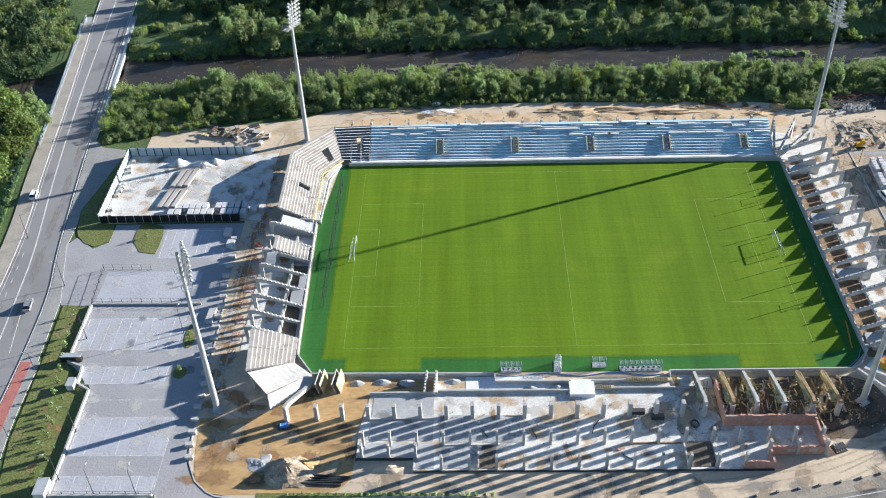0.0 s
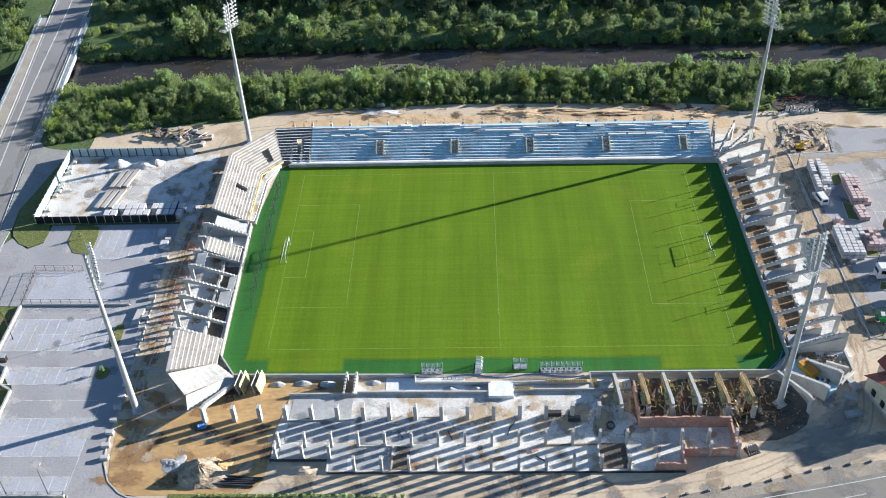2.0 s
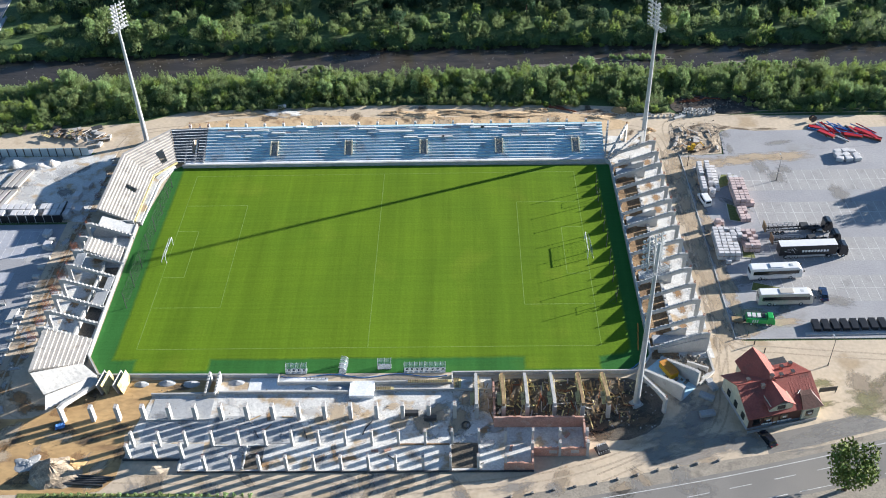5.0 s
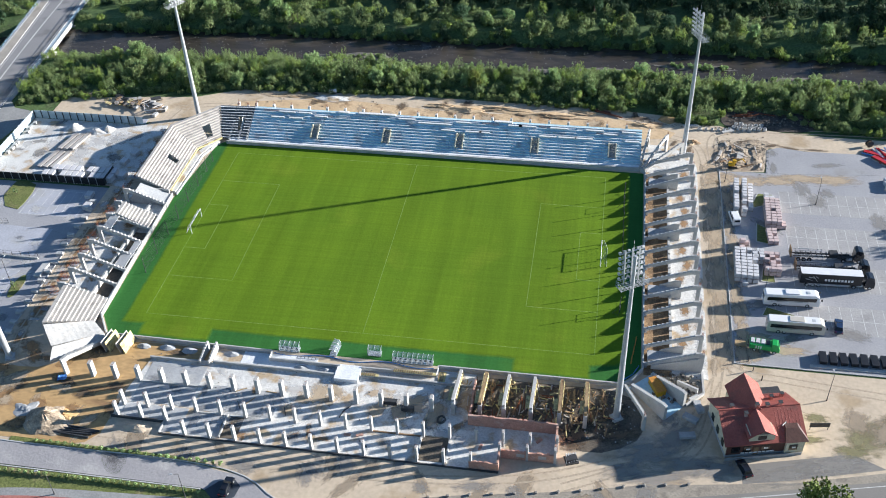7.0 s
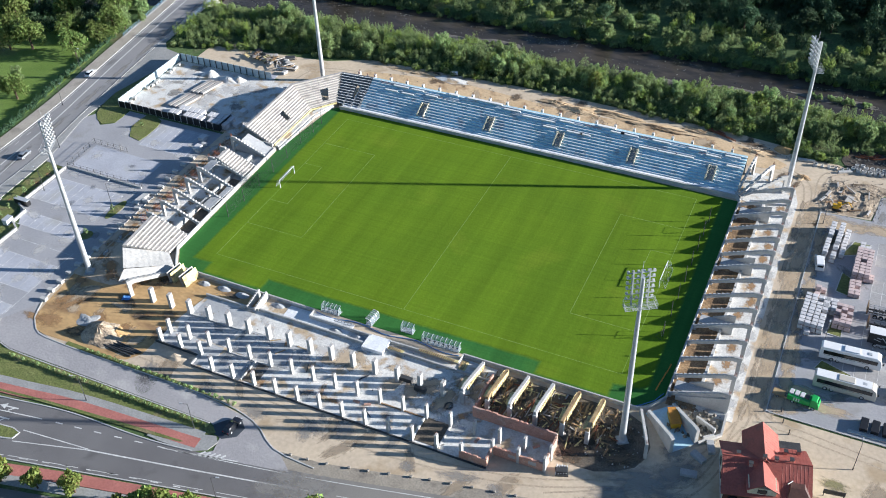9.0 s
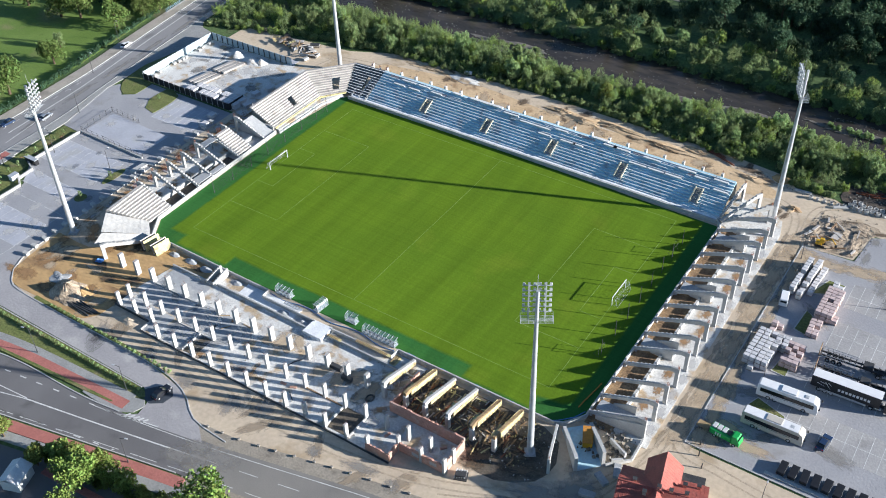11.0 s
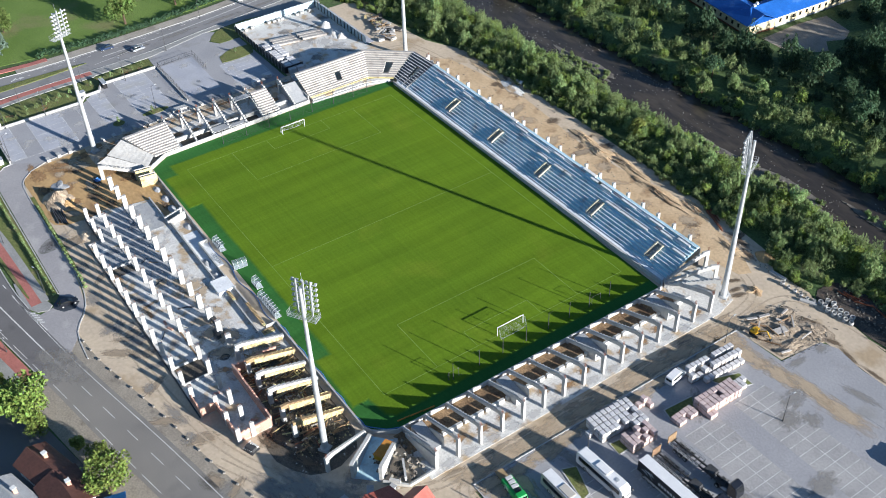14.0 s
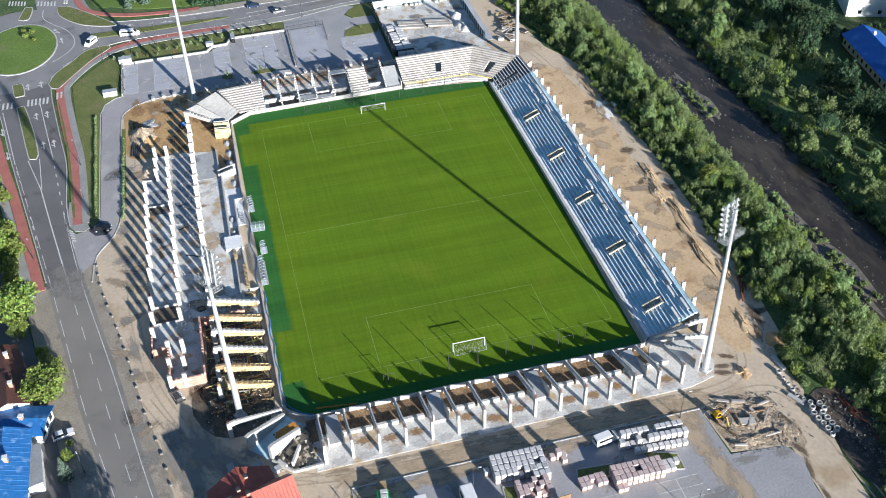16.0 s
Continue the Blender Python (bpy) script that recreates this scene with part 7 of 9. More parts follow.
stack(GREY, 89.6, 2.6, 2, 3, 1.35, 1.15, 2, 0, 0.1)
stack(GREY, 86.2, 22.4, 1, 11, 1.4, 1.2, 2, -3, 0.1)
stack(GREY, 88.2, 21.4, 1, 12, 1.4, 1.2, 2, -3, 0.1)
stack(GREY, 90.0, 24.0, 1, 9, 1.5, 1.25, 1, -3, 0.1)
stack(PINK, 93.8, 17.2, 3, 9, 1.3, 1.15, 2, -1, 0.05)
stack(PINK, 97.6, 17.2, 1, 3, 1.3, 1.15, 1, 0)
stack(GREY, 94.4, 27.8, 2, 3, 1.35, 1.2, 1, 0)
stack(PINK, 93.9, 10.6, 2, 5, 1.3, 1.12, 1, 2, 0.05)
stack(PINK, 86.8, 7.4, 1, 3, 1.3, 1.15, 2, 0)

# dark panels stored along the kerb
for i in range(9):
    p = thing("dark_panel_stack", "low stack of black shuttering panels beside the kerb", "panel stack", "black panel stacks")
    part("frame", box(B(), -0.8, 0.8, -1.7, 1.7, 0.0, 0.25), M_GALV, p)
    for k in range(3):
        part("panel", rounded(box(B(), -0.75, 0.75, -1.65, 1.65, 0.27 + 0.3 * k, 0.52 + 0.3 * k), 0.03, 1), M_BLACK, p)
    p.matrix_world = at(101.4 + 2.15 * i, -28.9 + 0.05 * i, 0.03, RNG.uniform(-3, 3))
struct("kerb_stores", ribbon(B(), [(98.6, -31.2), (150, -30.4)], 0.8, 0.0, 0.28), M_CONC, "pale concrete strip beside the stored panels", "kerb")


# ---------------------------------------------------------------- houses
def gable(parent, x0, x1, y0, y1, z0, z1, over, mat, along="x", name="roof"):
    """A pitched roof with eaves, as two thick slopes."""
    if along == "x":
        ym = (y0 + y1) / 2
        for ya, yb in ((y0 - over, ym), (y1 + over, ym)):
            zl = z0 - over * (z1 - z0) / (ym - y0)
            part(name, hexa(B(), [(x0 - over, ya, zl), (x1 + over, ya, zl), (x1 + over, yb, z1), (x0 - over, yb, z1)], [(x0 - over, ya, zl + 0.18), (x1 + over, ya, zl + 0.18), (x1 + over, yb, z1 + 0.18), (x0 - over, yb, z1 + 0.18)]), mat, parent)
    else:
        xm = (x0 + x1) / 2
        for xa, xb in ((x0 - over, xm), (x1 + over, xm)):
            zl = z0 - over * (z1 - z0) / (xm - x0)
            part(name, hexa(B(), [(xa, y0 - over, zl), (xb, y0 - over, z1), (xb, y1 + over, z1), (xa, y1 + over, zl)], [(xa, y0 - over, zl + 0.18), (xb, y0 - over, z1 + 0.18), (xb, y1 + over, z1 + 0.18), (xa, y1 + over, zl + 0.18)]), mat, parent)


def build_house():
    h = thing("house", "cream house with a weathered red metal roof and dormers", "house")
    L, D, z0, z1 = 15.3, 11.6, 4.0, 7.2
    part("wall", box(B(), -L / 2, L / 2, -D / 2, D / 2, 0, z0), M_CREAM, h)
    part("plinth", box(B(), -L / 2 - 0.06, L / 2 + 0.06, -D / 2 - 0.06, D / 2 + 0.06, 0, 0.7), M_GREYC, h)
    gable(h, -L / 2, L / 2, -D / 2, D / 2, z0, z1, 0.55, M_ROOF, "x")
    for s in (-1, 1):
        part("gable_wall", hexa(B(), [(s * L / 2 - 0.12, -D / 2, z0), (s * L / 2 + 0.12, -D / 2, z0), (s * L / 2 + 0.12, D / 2, z0), (s * L / 2 - 0.12, D / 2, z0)], [(s * L / 2 - 0.12, -0.1, z1), (s * L / 2 + 0.12, -0.1, z1), (s * L / 2 + 0.12, 0.1, z1), (s * L / 2 - 0.12, 0.1, z1)]), M_CREAM, h)
    # raised ribs of the sheet roof
    for i in range(24):
        x = -L / 2 - 0.3 + 0.67 * i
        for s in (-1, 1):
            if (s > 0 and -3.8 < x < 2.8) or (s < 0 and -3.9 < x < 2.2):
                continue
            part("roof_rib", tube(B(), (x, s * (D / 2 + 0.5), z0 + 0.19 - 0.5 * (z1 - z0) / (D / 2)), (x, 0, z1 + 0.18), 0.02, sides=4), M_ROOF, h)
    part("ridge_cap", tube(B(), (-L / 2 - 0.55, 0, z1 + 0.14), (L / 2 + 0.55, 0, z1 + 0.14), 0.16, sides=6), M_ROOF, h)
    part("rear_wing", box(B(), -3.5, 2.5, D / 2, D / 2 + 2.5, 0, 5.0), M_CREAM, h)
    gable(h, -3.5, 2.5, 0.0, D / 2 + 2.5, 5.0, 7.9, 0.45, M_ROOF, "y")
    for i in range(12):
        y = 0.5 + 0.7 * i
        part("roof_rib", tube(B(), (3.0, y, 5.0 + 0.02), (-0.5, y, 8.07), 0.02, sides=4), M_ROOF, h)
    part("dormer_wall", box(B(), -3.4, 1.7, -D / 2 + 0.06, -1.5, z0, 5.9), M_CREAM, h)
    gable(h, -3.4, 1.7, -D / 2 + 0.06, -0.2, 5.6, 7.3, 0.4, M_ROOF, "y", "dormer_roof")
    part("window", box(B(), -1.7, 0.0, -D / 2, -D / 2 + 0.1, 4.5, 5.6), M_GLASS, h)
    part("corner_bay", box(B(), L / 2 - 3.6, L / 2 + 0.15, -D / 2 - 0.5, -D / 2 + 4.2, 0, 3.9), M_CREAM, h)
    part("bay_roof", hexa(B(), [(L / 2 - 4.0, -D / 2 - 0.9, 3.9), (L / 2 + 0.7, -D / 2 - 0.9, 3.9), (L / 2 + 0.7, -D / 2 + 4.6, 3.9), (L / 2 - 4.0, -D / 2 + 4.6, 4.4)], [(L / 2 - 3.4, -D / 2 + 1.6, 5.4), (L / 2 - 0.8, -D / 2 + 1.6, 5.4), (L / 2 - 0.8, -D / 2 + 4.2, 6.0), (L / 2 - 3.4, -D / 2 + 4.2, 6.2)]), M_BROOF, h)
    part("verge_board", tube(B(), (L / 2 - 3.9, -D / 2 + 2.2, 5.6), (L / 2 + 0.6, 0, 6.3), 0.09, sides=4), M_WALLW, h, "white metal edge strip")
    part("annex", box(B(), 2.9, 7.0, D / 2, D / 2 + 2.3, 0, 3.4), M_CREAM, h)
    part("annex_roof", box(B(), 2.7, 7.3, D / 2 + 0.3, D / 2 + 2.6, 3.4, 3.6), M_DARK, h)
    for x, y, z in ((-5.2, 1.0, 6.4), (-3.0, -1.2, 6.4), (-0.6, 0.0, 7.4), (1.6, 0.2, 6.9), (4.4, 0.5, 6.8), (3.8, 3.6, 5.3), (6.3, 4.4, 4.9)):
        c = part("chimney", box(B(), x - 0.32, x + 0.32, y - 0.32, y + 0.32, z - 0.8, z + 1.1), M_BRICK, h)
        part("chimney_cap", box(B(), x - 0.4, x + 0.4, y - 0.4, y + 0.4, z + 1.1, z + 1.2), M_DARK, c)
    part("front_cladding", box(B(), -L / 2 + 0.02, L / 2 - 3.62, -D / 2 - 0.1, -D / 2 - 0.01, 0.72, 3.86), M_BROOF, h, "dark brown shop front cladding")
    part("fascia_board", box(B(), -L / 2 + 0.1, L / 2 - 3.7, -D / 2 - 0.2, -D / 2 - 0.1, 3.2, 3.8), M_BLACK, h, "black sign board with white bars")
    for i in range(12):
        if i != 6:
            part("sign_bar", box(B(), -L / 2 + 0.7 + 0.9 * i, -L / 2 + 1.3 + 0.9 * i, -D / 2 - 0.23, -D / 2 - 0.2, 3.32, 3.66), M_VWHITE, h)
    for i in range(8):
        part("sign_bar", box(B(), -4.6 + 0.85 * i, -3.9 + 0.85 * i, -D / 2 - 0.16, -D / 2 - 0.1, 0.85, 1.2), M_VWHITE, h)
    for x in (-5.8, -3.4, 0.2, 5.6):
        y = -D / 2 - (0.56 if x > 4 else 0.16)
        w = part("window", box(B(), x - 0.85, x + 0.85, y, y + 0.08, 1.3, 2.9), M_GLASS, h)
        if x > -4:
            part("window_sticker", prism(B(), [(x - 0.3, 0), (x + 0.5, -0.02), (x + 0.3, 0.02)], 1.9, 2.3), M_VWHITE, w).matrix_local = Matrix.Translation((0, y - 0.03, 0))
    for y in (-3.6, -0.4, 2.8):
        for s in (-1, 1):
            if not (s > 0 and y < -1.5):
                w = part("window", box(B(), s * L / 2 - 0.16, s * L / 2 + 0.16, y - 0.6, y + 0.6, 1.3, 2.9), M_GLASS, h)
                part("window_sill", box(B(), s * L / 2 - 0.22, s * L / 2 + 0.22, y - 0.7, y + 0.7, 1.2, 1.29), M_WALLW, w)
    part("door", box(B(), -2.1, -1.1, -D / 2 - 0.15, -D / 2 - 0.08, 0.3, 2.5), M_TIMBER, h)
    part("terrace_rail", box(B(), -L / 2 - 0.3, L / 2 - 0.2, -D / 2 - 0.9, -D / 2 - 0.8, 0, 0.7), M_GREYC, h)
    return h


build_house().matrix_world = at(85.2, -51.3, 0, 13.6)
sheet("asphalt_lot", [(82.4, -60.2), (104, -54.6), (110, -57.6), (92, -62.6), (82.2, -64.9)], 0.008, M_OLDROAD, "dark worn asphalt lot beside the house", "yard")
for i, (x, y) in enumerate(((85.6, -31.4), (86.4, -34.2), (88.0, -36.8))):
    p = thing("bollard_post", "short dark post standing in the sand", "post", "posts by the house")
    part("post", tube(B(), (0, 0, 0), (0, 0, 1.5), 0.12, 0.12, 8), M_DARK, p)
    p.matrix_world = at(x, y)


def build_simple_house(name, label, L, D, hw, hr, wall, roof, along="x"):
    h = thing(name, label, "house", "houses south of the road")
    part("wall", box(B(), -L / 2, L / 2, -D / 2, D / 2, 0, hw), wall, h)
    gable(h, -L / 2, L / 2, -D / 2, D / 2, hw, hr, 0.6, roof, along)
    for s in (-1, 1):
        if along == "x":
            part("gable_wall", hexa(B(), [(s * L / 2 - 0.1, -D / 2, hw), (s * L / 2 + 0.1, -D / 2, hw), (s * L / 2 + 0.1, D / 2, hw), (s * L / 2 - 0.1, D / 2, hw)], [(s * L / 2 - 0.1, -0.1, hr), (s * L / 2 + 0.1, -0.1, hr), (s * L / 2 + 0.1, 0.1, hr), (s * L / 2 - 0.1, 0.1, hr)]), wall, h)
        for k in (-0.3, 0.0, 0.3):
            w = part("window", box(B(), k * L - 0.6, k * L + 0.6, s * D / 2 - 0.05, s * D / 2 + 0.05, 1.1, 2.4), M_GLASS, h)
            part("window_frame", box(B(), k * L - 0.7, k * L + 0.7, s * D / 2 - 0.07, s * D / 2 + 0.07, 1.0, 1.1), M_WALLW, w)
    for i in range(int(L / 1.2)):
        x = -L / 2 + 1.2 * i
        if along == "x" and roof is M_SKYROOF:
            for s in (-1, 1):
                p = part("roof_seam", tube(B(), (x, s * (D / 2 + 0.5), hw + 0.2 - 0.5 * (hr - hw) / (D / 2)), (x, 0, hr + 0.2), 0.04, sides=4), roof, h)
    c = part("chimney", box(B(), -0.4, 0.4, 0.6, 1.4, hw, hr + 1.0), M_BRICK, h)
    part("chimney_cap", box(B(), -0.5, 0.5, 0.5, 1.5, hr + 1.0, hr + 1.12), M_WALLW, c)
    return h


build_simple_house("house", "low extension with a flat bright blue metal roof", 7, 11.5, 3.0, 3.7, M_WALLW, M_SKYROOF, "y").matrix_world = at(49.0, -95.9, 0, -14)
build_simple_house("house", "white house with a ribbed bright blue metal roof", 17, 8.6, 3.6, 5.6, M_WALLW, M_SKYROOF).matrix_world = at(61.4, -97.6, 0, 1)
build_simple_house("house", "house with a dark brown low metal roof", 9.2, 7.6, 3.8, 5.3, M_WALLW, M_BROOF).matrix_world = at(40.5, -98.2, 0, 7)
build_simple_house("house", "small house with a dark brown metal roof", 8.4, 6.4, 3.6, 5.2, M_WALLW, M_BROOF).matrix_world = at(31.2, -99.8, 0, 17)
build_simple_house("house", "white house with a grey sheet roof behind the brown one", 11, 6.0, 3.6, 5.4, M_WALLW, M_GREYC).matrix_world = at(36.4, -107.2, 0, 17)
build_car("car", "white car parked between the houses and the road", M_VWHITE).matrix_world = at(53.0, -87.4, 0.01, 104)
sheet("ground_rubble", smooth_line([(81.6, 45), (81, 50), (84, 55), (88.4, 56.4), (93, 58), (97, 57.6), (98.4, 55.6), (96.2, 52.6), (95.2, 46), (94.6, 42.6), (89, 41.8), (85, 41.8), (81.6, 45)]), 0.016, M_RUBBLE, "trampled rubble and brown soil beside the track", "rubble")
sheet("ground_dark_soil", smooth_line([(86.4, 64), (84.8, 66.6), (85, 71.4), (88.6, 75), (97, 75.4), (104, 74.6), (111, 71), (113, 66), (108, 63.6), (101.4, 63), (97, 63.6), (91, 63.8), (86.4, 64)]), 0.02, M_PEAT, "black churned soil behind the concrete rings", "soil")
an = thing("annex_shed", "long lean-to with a grey ribbed roof beside the blue house", "shed")
part("wall", box(B(), -5, 5, -1.4, 1.4, 0, 2.6), M_WALLW, an)
part("roof", hexa(B(), [(-5.3, -1.7, 2.5), (5.3, -1.7, 2.5), (5.3, 1.7, 3.0), (-5.3, 1.7, 3.0)], [(-5.3, -1.7, 2.62), (5.3, -1.7, 2.62), (5.3, 1.7, 3.12), (-5.3, 1.7, 3.12)]), M_GREYC, an)
an.matrix_world = at(61.6, -92.2, 0, 6)
kiosk = thing("white_kiosk", "small white roofed kiosk in the yard", "kiosk")
part("wall", box(B(), -2, 2, -2.5, 2.5, 0, 2.6), M_WALLW, kiosk)
gable(kiosk, -2, 2, -2.5, 2.5, 2.6, 3.8, 0.3, M_WALLW, "y")
kiosk.matrix_world = at(-24.0, -111.5, 0, 20)


def build_school():
    s = thing("school_building", "long pale yellow building with a bright blue metal roof", "building")
    for k, (cx, cy, L, D, rz) in enumerate(((-28.2, 158.0, 34, 11.6, -8.5), (-15.4, 176.0, 50, 10.6, 86))):
        m = at(cx, cy, 0, rz)
        w = part("wing", box(B(), -L / 2, L / 2, -D / 2, D / 2, 0, 4.1, m), M_OCHRE, s)
        o, zl, zr = 0.7, 3.9, 6.8 + 0.03 * k
        for sgn in (-1, 1):
            part("roof", hexa(B(), [m @ Vector(p) for p in ((-L / 2 - o, sgn * (D / 2 + o), zl), (L / 2 + o, sgn * (D / 2 + o), zl), (L / 2 + o - 5 * k, 0, zr), (-L / 2 - o + 5 * k, 0, zr))], [m @ Vector(p) for p in ((-L / 2 - o, sgn * (D / 2 + o), zl + 0.2), (L / 2 + o, sgn * (D / 2 + o), zl + 0.2), (L / 2 + o - 5 * k, 0, zr + 0.2), (-L / 2 - o + 5 * k, 0, zr + 0.2))]), M_BLUE, s)
        if k:
            for e in (-1, 1):
                part("hip", hexa(B(), [m @ Vector(p) for p in ((e * (L / 2 + o), -D / 2 - o, zl), (e * (L / 2 + o), D / 2 + o, zl), (e * (L / 2 + o - 5), 0.05, zr), (e * (L / 2 + o - 5), -0.05, zr))], [m @ Vector(p) for p in ((e * (L / 2 + o), -D / 2 - o, zl + 0.2), (e * (L / 2 + o), D / 2 + o, zl + 0.2), (e * (L / 2 + o - 5), 0.05, zr + 0.2), (e * (L / 2 + o - 5), -0.05, zr + 0.2))]), M_BLUE, s)
        part("plinth", box(B(), -L / 2 - 0.06, L / 2 + 0.06, -D / 2 - 0.06, D / 2 + 0.06, 0, 0.6, m), M_RUST if not k else M_GREYC, s)
        for sgn in (-1, 1):
            for i in range(int(L / 3.1)):
                x = -L / 2 + 1.6 + 3.1 * i
                p = part("window", box(B(), x - 0.5, x + 0.5, sgn * D / 2 - 0.05, sgn * D / 2 + 0.05, 1.5, 2.8, m), M_GLASS, w)
                part("window_frame", box(B(), x - 0.62, x + 0.62, sgn * D / 2 - 0.08, sgn * D / 2 + 0.08, 3.1, 3.3, m), M_WALLW, w)
        for i in range(3):
            x = -L / 2 + L * (i + 0.5) / 3
            part("chimney", box(B(), x - 0.4, x + 0.4, 0.6, 1.4, 5.6, 7.6, m), M_WALLW, s)
    return s



build_school()
sheet("yard_school", [(-8, 153), (4, 152.5), (11, 163), (6, 168), (9, 174), (6, 180), (-6, 183), (-8, 170)], 0.02, M_VERGE, "dusty paved yard beside the school", "yard")
far_b = build_simple_house("house", "white far building with a grey roof among trees", 22, 12, 7.0, 9.0, M_WALLW, M_GREYC)
far_b.matrix_world = at(-66.0, 180.0, 0, 70)

# ---------------------------------------------------------------- fenced compound
def build_compound():
    f = thing("compound_fence", "pale blue and white panel fence round the storage compound", "fence")
    for i in range(14):
        y = 14.3 + 2.22 * i
        part("panel", box(B(), -121.7, -121.55, y + 0.06, y + 2.16, 0.1, 2.7), M_PANEL, f)
        part("post", box(B(), -121.9, -121.7, y - 0.1, y + 0.1, 0, 2.8), M_GALV, f)
    for i in range(15):
        x = -121.4 + 2.35 * i
        part("panel", box(B(), x + 0.08, x + 2.2, 45.4, 45.55, 0.1, 2.7), M_PANEL, f)
        part("post", box(B(), x - 0.1, x + 0.1, 45.15, 45.4, 0, 2.8), M_DARK, f)
    for i in range(16):
        x = -121.5 + 2.32 * i
        part("panel", box(B(), x + 0.05, x + 2.27, 13.85, 13.95, 0.1, 2.3), M_BLACK, f, "black fence panel")
        part("post", box(B(), x - 0.06, x + 0.06, 13.7, 13.85, 0, 2.4), M_GALV, f)
    for i in range(3):
        part("panel", box(B(), -84.6, -84.5, 14 + 2.2 * i, 16.1 + 2.2 * i, 0.1, 2.3), M_BLACK, f)
    return f


build_compound()
sheet("floor_compound", [(-121.4, 14), (-78.5, 14), (-78.5, 47), (-84, 47), (-86, 45.3), (-121.4, 45.3)], 0.06, M_SLAB, "dusty pale concrete yard of the compound", "yard")
sheet("ground_behind_fence", [(-122.5, 45.7), (-86, 45.7), (-86, 48.6), (-122.5, 48.6)], 0.05, M_PARK, "pale strip behind the compound fence", "yard")


def build_slab_stack(label, L, W, n, mat, t=0.22, group="slab stacks"):
    s = thing("slab_stack", label, "slab stack", group)
    for k in range(n):
        part("slab", rounded(box(B(), -L / 2, L / 2, -W / 2, W / 2, 0.1 + k * (t + 0.05), 0.1 + k * (t + 0.05) + t), 0.03, 1), mat, s)
        for x in (-L * 0.35, L * 0.35):
            part("spacer", box(B(), x - 0.06, x + 0.06, -W / 2, W / 2, 0.05 + k * (t + 0.05), 0.1 + k * (t + 0.05)), M_TIMBER, s)
    return s


long_s = build_slab_stack("stack of long white precast beams in the compound", 8.5, 1.3, 2, M_STEP, 0.26)
long_s.matrix_world = at(-106.4, 24.0, 0.06, 78)
for x, y in ((-104.6, 24.0), (-102.6, 24.0), (-104.8, 33.5), (-103.0, 33.5), (-101.2, 33.8)):
    copy_thing(long_s, at(x, y, 0.06, 78))
wrap = build_slab_stack("stack of pale wrapped panels along the fence", 1.5, 2.4, 5, M_WRAP, 0.28)
wrap.matrix_world = at(-103, 16.2, 0.06)
for i in range(11):
    for j in range(2):
        if RNG.random() < 0.85:
            copy_thing(wrap, at(-101.2 + 1.75 * i, 16.2 + 2.7 * j, 0.06, RNG.uniform(-3, 3)))
for x, y, r in ((-83.5, 25, 80), (-82, 29.5, 78), (-85.4, 20.5, 70), (-81.2, 18.5, 80), (-86.4, 8.4, 88), (-84.8, 3.5, 86)):
    copy_thing(wrap, at(x, y, 0.06, r) @ Matrix.Diagonal((1.6, 0.8, 0.7, 1)))
bench = build_slab_stack("low stack of white blocks beside the fence", 0.9, 1.2, 2, M_CONC, 0.3)
bench.matrix_world = at(-120.2, 26, 0.06)
for y in (17, 19.5, 28, 29.6, 31, 37, 39, 42):
    copy_thing(bench, at(-120 + RNG.uniform(-0.3, 0.6), y, 0.06, RNG.uniform(-20, 20)))


def heap(name, label, x, y, rx, ry, h, mat, z=0.0, seed=0.0, rough=0.25):
    bm = B()
    n, rings = 26, 8
    top = bm.verts.new((x, y, z + h))
    rows = []
    for k in range(1, rings + 1):
        row = []
        for i in range(n):
            a = 2 * math.pi * i / n
            w = 1 + rough * noise.noise((math.cos(a) * 1.5 + seed, math.sin(a) * 1.5, k * 0.3))
            q = k / rings
            zz = h * (1 - q) ** 1.1 * (1 + 0.5 * rough * noise.noise((i * 0.7, k * 0.9, seed)))
            row.append(bm.verts.new((x + rx * q * w * math.cos(a), y + ry * q * w * math.sin(a), z + (zz if k < rings else -0.1))))
        rows.append(row)
    for i in range(n):
        j = (i + 1) % n
        bm.faces.new((top, rows[0][i], rows[0][j]))
        for k in range(rings - 1):
            bm.faces.new((rows[k][i], rows[k + 1][i], rows[k + 1][j], rows[k][j]))
    return tagged(new(name, mesh_of(name, bm, mat)), label, "heap")


heap("sand_mound", "small pale sand heap in the compound", -106.5, 41.2, 2.6, 2.4, 1.7, M_SLAB, 0.05, 1)
heap("sand_mound", "wide pale sand heap in the compound", -99.5, 40.4, 4.2, 2.2, 1.3, M_SLAB, 0.05, 2)
heap("sand_mound", "pale sand heap in the compound", -96.0, 41.6, 2.4, 2.2, 1.6, M_SLAB, 0.05, 3)
heap("soil_mound", "grey-brown conical soil mound on the orange sand", -60.5, -68.2, 5.2, 4.4, 2.9, M_RUBBLE, 0.0, 4, 0.4)
heap("sand_mound", "low sand heap beside the mound", -57.2, -67.0, 3.0, 2.8, 1.1, M_CLAY, 0.0, 5, 0.5)
heap("gravel_mound", "low grey gravel spill on the sand", -66.2, -66.0, 3.2, 2.2, 0.5, M_GREYC, 0.02, 6, 0.6)
heap("sand_mound", "low pale sand heap beside the slab", -40.5, -67.6, 3.0, 1.5, 0.9, M_SAND, 0.0, 7)
